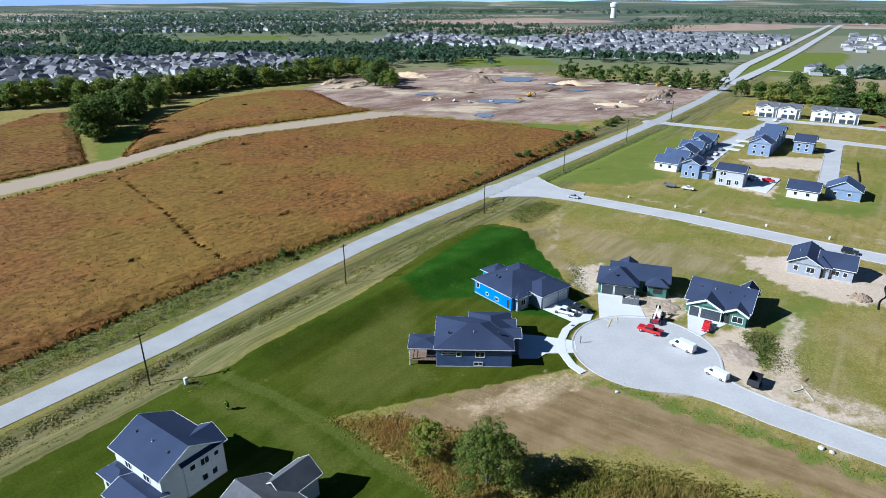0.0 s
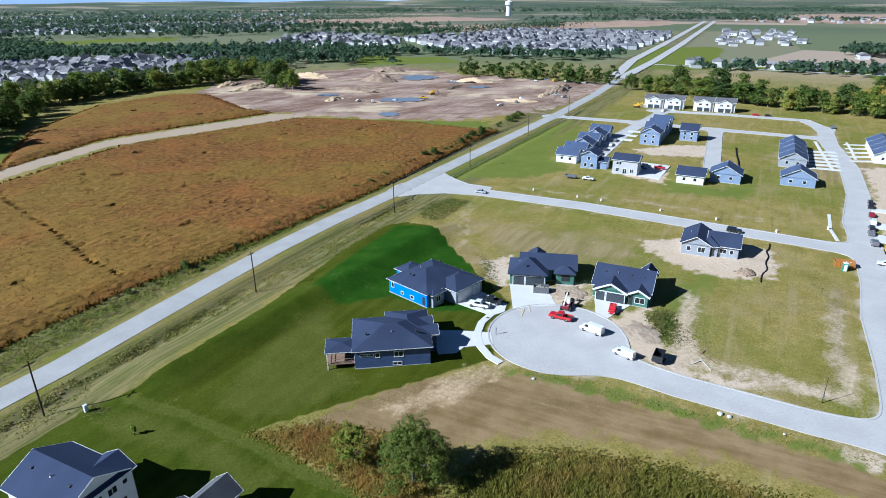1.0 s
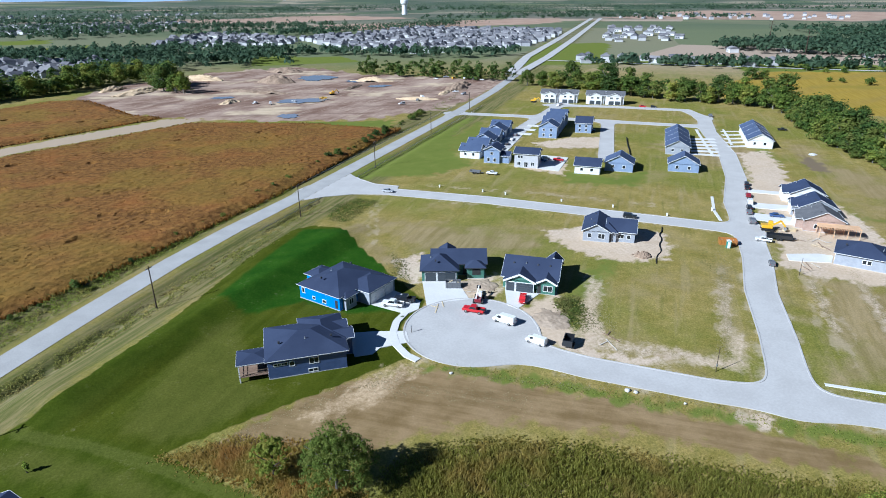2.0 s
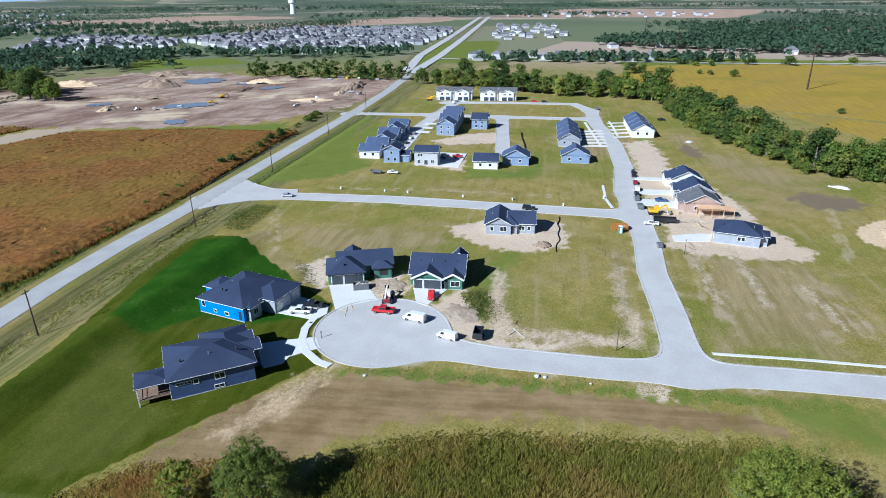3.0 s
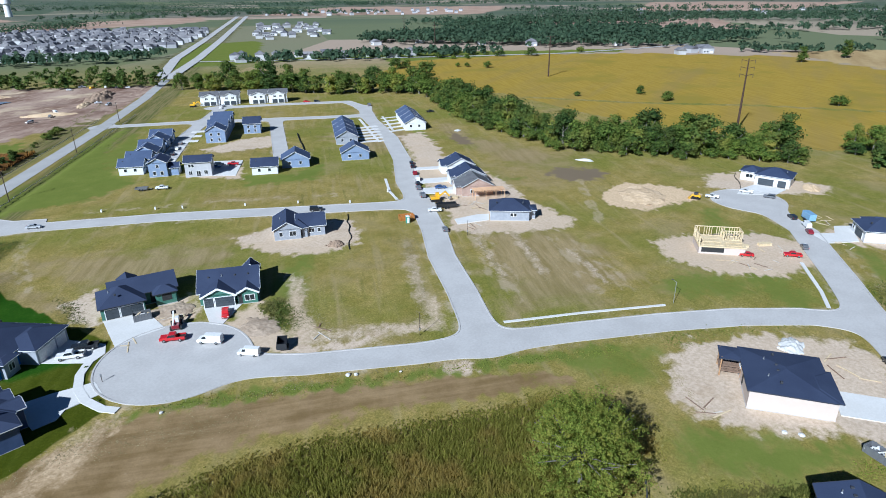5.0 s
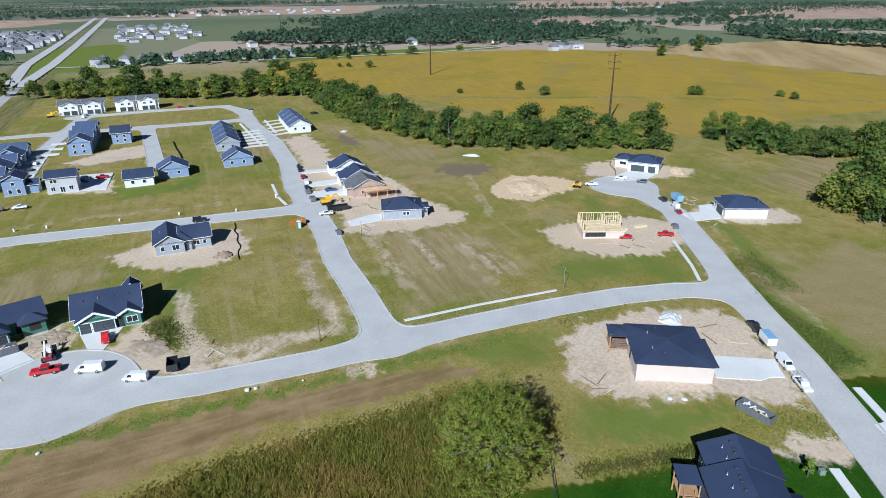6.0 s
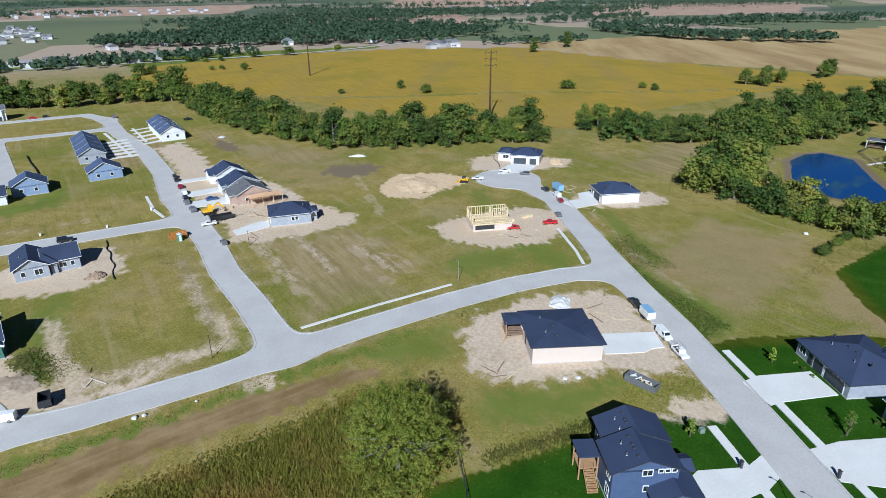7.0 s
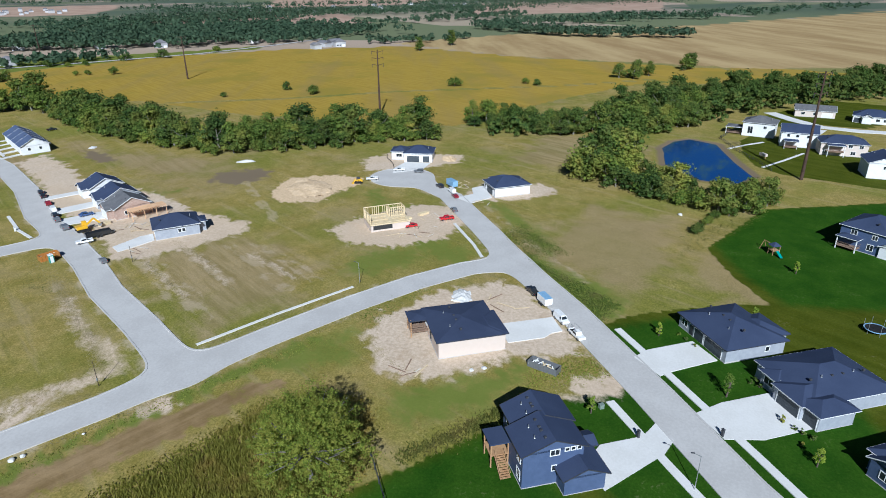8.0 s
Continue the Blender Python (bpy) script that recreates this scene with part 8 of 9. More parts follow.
def digger(x, y, angle, label):
    e = thing("excavator", x, y, 0, angle)
    for s in (-1, 1):
        bm = bmesh.new()
        add_profile(bm, [(-1.5, 0.0), (1.5, 0.0), (1.8, 0.35), (1.5, 0.7), (-1.5, 0.7), (-1.8, 0.35)], s * 1.0 - 0.25, s * 1.0 + 0.25)
        part("track", bm, M["black"], e)
    bm = bmesh.new()
    add_box(bm, -1.7, 1.2, -1.1, 1.1, 0.8, 1.7, 0.1)
    part("body", bm, PAINT["yellow"], e)
    bm = bmesh.new()
    add_box(bm, 0.1, 1.3, 0.1, 1.05, 1.7, 2.7, 0.08)
    c = part("cab", bm, PAINT["yellow"], e)
    bm = bmesh.new()
    add_box(bm, 0.25, 1.32, 0.2, 1.07, 1.85, 2.5)
    part("cab_glass", bm, M["glass"], c)
    for a, b in (((1.0, -0.3, 1.6), (3.2, -0.3, 3.2)), ((3.2, -0.3, 3.2), (4.6, -0.3, 1.4))):
        bm = bmesh.new()
        add_beam(bm, a, b, 0.35, 0.45)
        part("boom", bm, PAINT["yellow"], e)
    bm = bmesh.new()
    add_profile(bm, [(4.2, 1.5), (4.9, 1.4), (4.8, 0.5), (4.2, 0.6)], -0.8, 0.2)
    part("bucket", bm, M["metal"], e)
    return tagged(e, label, "excavator", "diggers")




def loader(x, y, angle, label):
    """Small tracked loader with a low bucket."""
    e = thing("track_loader", x, y, 0, angle)
    for s in (-1, 1):
        bm = bmesh.new()
        add_profile(bm, [(-1.3, 0.0), (1.1, 0.0), (1.4, 0.3), (0.6, 0.75), (-1.0, 0.75), (-1.5, 0.35)], s * 0.8 - 0.2, s * 0.8 + 0.2)
        part("track", bm, M["black"], e)
        bm = bmesh.new()
        add_beam(bm, (-1.1, s * 0.8, 1.5), (1.0, s * 0.8, 1.15), 0.18, 0.28)
        add_beam(bm, (1.0, s * 0.8, 1.15), (1.7, s * 0.7, 0.4), 0.18, 0.24)
        part("lift_arm", bm, PAINT["yellow"], e)
    bm = bmesh.new()
    add_box(bm, -1.5, 0.6, -0.6, 0.6, 0.45, 1.3, 0.08)
    part("body", bm, PAINT["yellow"], e)
    bm = bmesh.new()
    add_box(bm, -0.7, 0.6, -0.55, 0.55, 1.3, 2.1, 0.08)
    c = part("cab", bm, M["dark_trim"], e)
    bm = bmesh.new()
    add_box(bm, -0.5, 0.62, -0.45, 0.45, 1.4, 1.95)
    part("cab_glass", bm, M["glass"], c)
    bm = bmesh.new()
    add_profile(bm, [(1.5, 0.05), (2.3, 0.05), (2.35, 0.15), (1.75, 0.25), (1.7, 0.7), (1.5, 0.7)], -0.95, 0.95)
    part("bucket", bm, PAINT["yellow"], e)
    return tagged(e, label, "loader", "diggers")


def telehandler(x, y, angle, label):
    """Maroon lift truck with a white cab and a raised boom."""
    e = thing("lift_truck", x, y, 0, angle)
    bm = bmesh.new()
    add_box(bm, -1.9, 1.7, -0.75, 0.75, 0.5, 1.25, 0.1)
    part("body", bm, PAINT["maroon"], e)
    for wx in (-1.3, 1.2):
        for wy in (-0.95, 0.95):
            bm = bmesh.new()
            add_rod(bm, (wx, wy - 0.18, 0.5), (wx, wy + 0.18, 0.5), 0.5, 0.5, 14)
            w = part("wheel", bm, M["tyre"], e)
            bm = bmesh.new()
            add_rod(bm, (wx, wy - 0.2, 0.5), (wx, wy + 0.2, 0.5), 0.24, 0.24, 10)
            part("rim", bm, PAINT["white"], w)
    bm = bmesh.new()
    add_box(bm, -0.5, 0.8, -0.75, 0.05, 1.25, 2.3, 0.08)
    cab = part("cab", bm, PAINT["white"], e)
    bm = bmesh.new()
    add_box(bm, -0.4, 0.83, -0.78, -0.05, 1.5, 2.1)
    part("cab_glass", bm, M["glass"], cab)
    bm = bmesh.new()
    add_beam(bm, (-1.7, 0.4, 1.4), (2.4, 0.4, 2.6), 0.3, 0.34)
    part("boom", bm, PAINT["white"], e)
    bm = bmesh.new()
    for sy in (0.1, 0.7):
        add_box(bm, 2.35, 3.4, sy - 0.06, sy + 0.06, 2.05, 2.13)
    add_box(bm, 2.3, 2.38, -0.1, 0.9, 2.05, 2.8)
    part("fork", bm, M["black"], e)
    return tagged(e, label, "lift truck", "diggers")


telehandler(45.6, 117.4, 60, "maroon and white lift truck beside a red pickup")
dumpster(42.4, 126.2, -18, 3.6, 2.0, 1.5, "gray", "dark gray dumpster on a new drive")
loader(199.2, 69.6, 110, "yellow track loader beside a sand heap")
digger(141.4, 132.6, -36, "yellow excavator beside the curved street")
digger(176.0, 362.6, -36, "yellow excavator by the townhouses")
digger(60, 440, 20, "yellow excavator on the construction site")

# ---- heaps, rocks, litter of the building plots ----
def heap(x, y, rx, ry, h, mat, label, angle=0, seed=0, name="earth_mound"):
    n, m = 40, 30
    rng = np.random.default_rng(seed)
    us, vs = np.linspace(-1, 1, n), np.linspace(-1, 1, m)
    Uv, Vv = np.meshgrid(us, vs)
    r = np.hypot(Uv, Vv) * (1 + 0.14 * wobble(Uv, Vv, 1.6, seed))
    Z = h * np.clip(1 - r ** 1.5, -0.3, 1) * (1 + 0.16 * wobble(Uv, Vv, 0.6, seed + 1)) + rng.normal(size=Uv.shape) * 0.008 * h
    c, s = math.cos(radians(angle)), math.sin(radians(angle))
    X, Y = x + c * Uv * rx - s * Vv * ry, y + s * Uv * rx + c * Vv * ry
    idm = np.arange(n * m).reshape(m, n)
    ok = (r < 1.12)
    q = np.stack([idm[:-1, :-1], idm[:-1, 1:], idm[1:, 1:], idm[1:, :-1]], -1).reshape(-1, 4)
    q = q[ok.ravel()[q].all(1)]
    Z = np.where(r > 0.98, -0.25, Z)
    ob = link_mesh(name, np.c_[X.ravel(), Y.ravel(), Z.ravel() - 0.05].tolist(), q.tolist(), mat, smooth=True)
    return tagged(ob, label, "heap")


heap(191, 84, 10, 7.5, 1.0, M["sand"], "long heap of pale sand", 40, 1)
heap(122.0, 20.0, 3.5, 2.3, 0.9, M["gravel"], "small heap of white gravel", 20, 2)
heap(48.6, 124.6, 4.6, 4.0, 0.5, M["tan_spoil"], "tan spoil heap between two new houses", 0, 3)
heap(57.0, 104.2, 4.4, 4.6, 0.4, M["tan_spoil"], "brown spoil heap grown with weeds", 30, 4)
heap(96.0, 127.8, 2.4, 2.0, 1.3, M["soil"], "small mossy spoil heap", 0, 5)
heap(218, 122, 3.6, 1.6, 0.8, M["gravel"], "low heap of white stone on grass", -60, 6)
heap(228, 198.5, 2.6, 1.6, 0.4, M["gravel"], "low heap of white stone on grass", 30, 9)
heap(236, 44, 4.5, 3, 1.0, M["sand"], "small heap of red-brown dirt", 20, 8)
for k, (x, y, rx, ry, h, mm) in enumerate([(28, 520, 16, 9, 6, "soil"), (150, 437, 14, 8, 4, "soil"), (-30, 560, 20, 8, 4, "sand"), (160, 452, 10, 5, 3, "soil"), (100, 500, 18, 6, 3, "sand"), (-70, 500, 22, 7, 3, "sand"), (20, 462, 14, 4, 2, "soil"),
                                           (-8, 430, 9, 4, 2, "sand"), (110, 400, 15, 4, 1.5, "sand"), (135, 420, 12, 3, 1.5, "sand"), (40, 590, 18, 8, 4, "soil"), (-90, 520, 14, 5, 3, "sand"), (0, 480, 20, 4, 1.5, "soil"), (80, 470, 16, 3, 1.5, "soil")]):
    heap(x, y, rx, ry, h, M[mm], "graded spoil heap on the construction site", 54 if k % 2 else -30, 20 + k)


def rock(x, y, r, seed):
    rng = random.Random(seed)
    bm = bmesh.new()
    bmesh.ops.create_icosphere(bm, subdivisions=2, radius=r)
    for v_ in bm.verts:
        v_.co *= 1 + 0.25 * noise.noise(v_.co * (1.6 / r) + Vector((seed, 0, 0)))
        v_.co.z *= 0.65
        v_.co.z = max(v_.co.z, -0.3 * r)
    ob = part("boulder", bm, M["gravel"])
    ob.matrix_basis = pose(x, y, 0.25 * r, 0, 0, rng.uniform(0, 360))
    return tagged(ob, "pale limestone boulder lying on rough grass", "boulder", "boulders on the plots")


rr = random.Random(77)
for k, (x, y, r) in enumerate([(58.1, 76.9, 0.5), (59.2, 76.0, 0.4), (65.3, 70.6, 0.25), (30.4, 91.8, 0.35), (94.6, 11.2, 0.5),
                               (93.6, 13.4, 0.45), (119.4, 21.6, 0.35), (112.6, 14.4, 0.45), (185, -36, 0.7)]):
    rock(x, y, r, k)
def board(x, y, angle, length, tilt=0.0, mat="lumber"):
    bm = bmesh.new()
    add_box(bm, -length / 2, length / 2, -0.11, 0.11, -0.03, 0.03, 0.006)
    ob = part("board", bm, M[mat])
    ob.matrix_basis = pose(x, y, 0.07 + abs(math.sin(radians(tilt))) * length / 2, 0, -tilt, angle)
    return tagged(ob, "loose sawn board lying on bare dirt", "board", "loose boards on the plots")


br = random.Random(41)
for cx, cy, rx, ry, n in ((203, 33, 4, 2.5, 9), (186.5, 24, 2, 2.5, 4), (148, 117, 4, 2, 6), (48.6, 122.6, 3.0, 2.6, 9), (160, 40, 6, 7, 14), (170, 36, 5, 4, 8), (92, 24.5, 1.8, 2.6, 5), (120, 10, 3, 4, 5), (146, 121, 4, 3, 8), (132, 110, 3, 3, 4), (64, 93, 2.5, 2.5, 4), (190, 88, 6, 4, 7), (36, 118, 1.5, 1.2, 3)):
    for k in range(n):
        board(cx + br.uniform(-rx, rx), cy + br.uniform(-ry, ry), br.uniform(0, 180), br.uniform(1.6, 4.6), 0, br.choice(("lumber", "lumber", "straw_board", "deck")))
# straw and clods thrown about the raw plots
lr = np.random.default_rng(90)
pts = []
for a_, b_, wide, n in (((112, 116), (100.7, 103), 1.8, 900), ((100.7, 103), (90, 89), 1.6, 900), ((90, 89), (80, 79), 1.4, 500), ((125.5, 102), (110, 81), 0.9, 700), ((135.4, 78), (123.4, 60.4), 0.7, 420), ((134.5, 95), (118.6, 74.6), 0.6, 260), ((128, 90), (114, 70), 0.6, 200), ((94, 65), (122, 45), 0.8, 500), ((14, 94), (40, 80), 2.6, 700), ((107, 110), (122, 131), 1.8, 500), ((76, 84), (64, 88), 1.5, 260), ((66, 92), (72, 112), 1.6, 420), ((127, 84), (140, 104), 1.5, 420), ((118, 62), (128, 84), 1.2, 200), ((140, -2), (166, 14), 2.2, 520), ((136, 0), (150, 2), 1.6, 240),
                        ((30, 92), (56, 78), 1.2, 300), ((60, 76), (84, 58), 1.0, 300), ((90, 54), (110, 40), 0.9, 200), ((176, 250), (190, 275), 4, 320), ((98, -4), (90, -2), 1.5, 120), ((100, 36), (90, 24), 1.2, 160), ((26, 96), (8, 92), 2.0, 320), ((8, 92), (-8, 86), 1.6, 240)):
    n = int(n * 1.8)
    u = lr.random((n, 1))
    pts.append(np.array(a_) * (1 - u) + np.array(b_) * u + lr.normal(size=(n, 2)) * wide * 0.6)
pts = np.concatenate(pts)
pts = pts[street_field(pts[:, 0], pts[:, 1]) > 0.6]
flat_straw = leaf_mesh("straw", np.c_[pts, ground_height(pts[:, 0], pts[:, 1]) + lr.uniform(0.015, 0.04, len(pts))], np.c_[lr.normal(size=(len(pts), 2)) * 0.25, np.ones(len(pts))], 0.09, M["straw"], lr, fold=0.12)
tagged(flat_straw, "scattered straw and clods on bare plots", "straw", kind="stuff")

# ---- poles, pylons, signs ----
def utility_pole(x, y, h, label="dark wooden utility pole beside the county road"):
    e = thing("utility_pole", x, y)
    bm = bmesh.new()
    add_rod(bm, (0, 0, -0.9), (0, 0, h), 0.17, 0.11, 10)
    part("shaft", bm, M["pole"], e)
    bm = bmesh.new()
    add_box(bm, -0.08, 0.08, -1.0, 1.0, h - 0.7, h - 0.55)
    arm = part("crossarm", bm, M["pole"], e)
    arm.rotation_euler.z = radians(54 + 90)
    for s in (-0.85, 0, 0.85):
        bm = bmesh.new()
        add_rod(bm, (0, s, h - 0.55), (0, s, h - 0.35), 0.05, 0.03, 6)
        part("insulator", bm, M["metal"], arm)
    return tagged(e, label, "utility pole", "utility poles")


for x, y, h in ((-53.9, 95.4, 10.4), (-24.1, 137.3, 10.4), (13.0, 190.2, 10.4), (48.0, 241.6, 10.4), (88, 296, 10.4), (128, 350, 10.4)):
    utility_pole(x, y, h)


def slim_post(x, y, h, label, name="service_post"):
    e = thing(name, x, y)
    bm = bmesh.new()
    add_rod(bm, (0, 0, -0.3), (0, 0, h), 0.07, 0.05, 8)
    part("shaft", bm, M["metal"] if name == "street_lamp" else M["pole"], e)
    if name == "street_lamp":
        bm = bmesh.new()
        add_beam(bm, (0, 0, h - 0.1), (0.3, 0.9, h + 0.1), 0.06)
        arm = part("arm", bm, M["metal"], e)
        bm = bmesh.new()
        add_box(bm, 0.2, 0.42, 0.8, 1.3, h + 0.05, h + 0.17, 0.03)
        part("lamp_head", bm, M["dark_trim"], arm)
    else:
        bm = bmesh.new()
        add_box(bm, -0.16, 0.16, -0.1, 0.1, 1.0, 1.6, 0.02)
        part("meter_box", bm, M["metal"], e)
    return tagged(e, label, name.replace("_", " "))


slim_post(77.0, 77.1, 5.0, "slim temporary service post on rough grass")
slim_post(124.0, 44.5, 5.2, "slim street lamp beside a sidewalk", "street_lamp")
slim_post(70.9, -21.3, 6.0, "slim street lamp beside the concrete street", "street_lamp")
slim_post(125, 105, 4.5, "slim temporary service post on rough grass")
slim_post(27.4, 108.6, 1.1, "short post beside a curved walk")


def steel_pylon(x, y, h, arms, turn):
    e = thing("steel_pylon", x, y, 0, turn)
    bm = bmesh.new()
    add_rod(bm, (0, 0, -1), (0, 0, h), 0.62, 0.24, 14)
    part("shaft", bm, M["rust"], e)
    for k in range(arms):
        z = h - 1.2 - k * 3.2
        for s in (-1, 1):
            bm = bmesh.new()
            add_beam(bm, (0, s * 0.2, z), (0, s * 3.0, z + 0.7), 0.18, 0.22)
            a = part("arm", bm, M["rust"], e)
            bm = bmesh.new()
            add_rod(bm, (0, s * 2.9, z - 0.9), (0, s * 2.9, z + 0.6), 0.09, 0.09, 6)
            part("insulator", bm, M["dark_trim"], a)
    return tagged(e, "tall rust-brown steel power pylon in the fields", "pylon", "power pylons")


steel_pylon(316, 96, 33, 3, 30)
steel_pylon(230.2, -83.2, 37, 3, 30)
steel_pylon(421, 273, 30, 3, 30)
steel_pylon(525, 490, 30, 3, 30)
steel_pylon(616, 631, 30, 3, 30)

e = thing("water_tower", 530, 2060)
bm = bmesh.new()
add_rod(bm, (0, 0, -2), (0, 0, 30), 9, 7.5, 20)
part("shaft", bm, M["white"], e)
bm = bmesh.new()
add_rod(bm, (0, 0, 29), (0, 0, 33), 7.5, 12, 24)
add_rod(bm, (0, 0, 33), (0, 0, 42), 12, 12, 24)
add_rod(bm, (0, 0, 42), (0, 0, 46), 12, 4, 24)
part("tank", bm, M["white"], e)
tagged(e, "white water tower standing on the far plain", "water tower")

# ---- small things by the houses ----
def box_thing(name, x, y, angle, w, d, h, mat, label, category):
    e = thing(name, x, y, 0, angle)
    bm = bmesh.new()
    add_box(bm, -w / 2, w / 2, -d / 2, d / 2, -0.1, h, 0.04)
    part("body", bm, mat, e)
    bm = bmesh.new()
    add_box(bm, -w / 2 - 0.04, w / 2 + 0.04, -d / 2 - 0.04, d / 2 + 0.04, h, h + 0.08, 0.02)
    part("lid", bm, mat, e)
    return tagged(e, label, category)


box_thing("transformer_box", 87.0, -9.3, -61, 0.8, 0.7, 0.65, PAINT["sage"], "pale green-gray transformer box on a lawn", "transformer")
box_thing("utility_box", -47.0, 95.0, 54, 0.6, 0.5, 1.2, PAINT["white"], "white utility box beside the county road", "utility box")
box_thing("utility_box", 138, 152, 54, 0.6, 0.5, 1.0, PAINT["white"], "white utility box beside a sidewalk", "utility box")
for x, y in ((64, 205.5), (76.5, 194.9), (82.9, 189.5), (97.5, 176.2), (110.4, 165.4), (121.8, 152.7)):
    box_thing("utility_box", x, y, AX, 0.45, 0.45, 0.7, PAINT["white"], "small white utility pedestal along the street", "utility box")
box_thing("lumber_stack", 46.9, 120.4, 60, 2.4, 1.2, 0.7, M["lumber"], "stack of new lumber beside a drive", "lumber")
box_thing("lumber_stack", 172, 40, -40, 3.6, 1.2, 0.6, M["lumber"], "stack of new lumber on bare dirt", "lumber")
box_thing("lumber_stack", 167, 44, -50, 3.0, 1.2, 0.5, M["lumber"], "stack of new lumber on bare dirt", "lumber")
box_thing("lumber_stack", 147, 130, -20, 3.4, 1.2, 0.7, M["lumber"], "stack of new lumber beside the deck frame", "lumber")
box_thing("mailbox", 83.3, -27.4, 30, 0.5, 0.35, 1.3, M["dark_trim"], "dark mailbox post beside the kerb", "mailbox")
box_thing("mailbox", 80.6, -14.6, 30, 0.5, 0.35, 1.3, M["dark_trim"], "dark mailbox post beside a drive", "mailbox")

e = thing("play_set", 159.1, -55.0, 0, 20)
for px, py in ((-0.9, -0.9), (0.9, -0.9), (-0.9, 0.9), (0.9, 0.9)):
    bm = bmesh.new()
    add_beam(bm, (px, py, -0.1), (px, py, 2.6), 0.12)
    part("post", bm, M["cedar"], e)
bm = bmesh.new()
add_box(bm, -1, 1, -1, 1, 1.2, 1.3)
part("platform", bm, M["cedar"], e)
bm = bmesh.new()
add_poly(bm, [(-1.2, -1.2, 2.5), (1.2, -1.2, 2.5), (0, 0, 3.4)]), add_poly(bm, [(1.2, -1.2, 2.5), (1.2, 1.2, 2.5), (0, 0, 3.4)]), add_poly(bm, [(1.2, 1.2, 2.5), (-1.2, 1.2, 2.5), (0, 0, 3.4)]), add_poly(bm, [(-1.2, 1.2, 2.5), (-1.2, -1.2, 2.5), (0, 0, 3.4)]), add_poly(bm, [(-1.2, -1.2, 2.5), (-1.2, 1.2, 2.5), (1.2, 1.2, 2.5), (1.2, -1.2, 2.5)])
bmesh.ops.remove_doubles(bm, verts=bm.verts, dist=1e-4)
part("canopy", bm, M["roof_blue"], e)
bm = bmesh.new()
add_beam(bm, (-1.0, -0.2, 1.25), (-3.0, -0.2, 0.15), 0.7, 0.08)
part("slide", bm, PAINT["teal"], e)
bm = bmesh.new()
add_beam(bm, (0.9, 0, 2.3), (4.2, 0, 2.3), 0.12)
part("swing_beam", bm, M["cedar"], e)
for s in (-1.0, 1.0):
    bm = bmesh.new()
    add_beam(bm, (4.2, 0, 2.3), (4.2, s, -0.1), 0.1)
    part("leg", bm, M["cedar"], e)
tagged(e, "wooden play set with gray canopy and teal slide on a lawn", "play set")

e = thing("trampoline", 121.6, -63.9, 0)
bm = bmesh.new()
add_rod(bm, (0, 0, 0.8), (0, 0, 0.84), 1.9, 1.9, 24)
part("mat", bm, M["black"], e)
bm = bmesh.new()
bmesh.ops.create_cone(bm, cap_ends=False, segments=24, radius1=2.15, radius2=2.15, depth=0.12, matrix=Matrix.Translation((0, 0, 0.82)))
bmesh.ops.solidify(bm, geom=list(bm.faces), thickness=0.2)
part("rim_pad", bm, PAINT["light_blue"], e)
for k in range(6):
    a = math.tau * k / 6
    bm = bmesh.new()
    add_rod(bm, (2.1 * math.cos(a), 2.1 * math.sin(a), -0.05), (2.1 * math.cos(a), 2.1 * math.sin(a), 2.4), 0.04, 0.04, 6)
    part("pole", bm, M["metal"], e)
tagged(e, "round black trampoline with a pale rim", "trampoline")
e = thing("play_house", 258.4, -77.8, 0, 20)
bm = bmesh.new()
add_box(bm, -1.6, 1.6, -0.8, 0.8, 0.9, 1.9, 0.05)
part("cabin", bm, M["siding_cream"], e)
for px in (-1.4, 1.4):
    bm = bmesh.new()
    add_box(bm, px - 0.1, px + 0.1, -0.1, 0.1, -0.1, 0.9)
    part("leg", bm, M["cedar"], e)
tagged(e, "cream raised play house on a lawn", "play house")

# black silt sock winding over the bare plot, and fences by the pond
def tube(name, line, r, mat, label, category, z=0.1):
    cu = bpy.data.curves.new(name, "CURVE")
    cu.dimensions, cu.bevel_depth, cu.bevel_resolution = "3D", r, 2
    sp = cu.splines.new("NURBS")
    sp.points.add(len(line) - 1)
    for p, (x, y) in zip(sp.points, line):
        p.co = (x, y, z, 1)
    sp.use_endpoint_u, sp.order_u = True, 3
    ob = new(name, cu)
    cu.materials.append(mat)
    me = bpy.data.meshes.new_from_object(ob.evaluated_get(bpy.context.evaluated_depsgraph_get()))
    bpy.data.objects.remove(ob)
    return tagged(new(name, me), label, category)


tube("silt_sock", [(114, 144.5), (111.5, 141), (109.5, 139.8), (108, 136), (104.6, 133), (102.5, 128.5), (99, 126.4), (96.3, 122.3)], 0.14, M["black"], "black silt sock winding over bare dirt", "silt sock")
tube("silt_sock", [(238, 70), (233, 69), (229, 66), (224, 63.5), (219, 62)], 0.12, M["black"], "black silt sock winding over bare dirt", "silt sock")
tube("silt_fence", [(172, 252), (165, 241), (158, 228), (150, 216), (146, 207)], 0.25, M["black"], "low black silt fence between grass plots", "silt fence", 0.3)


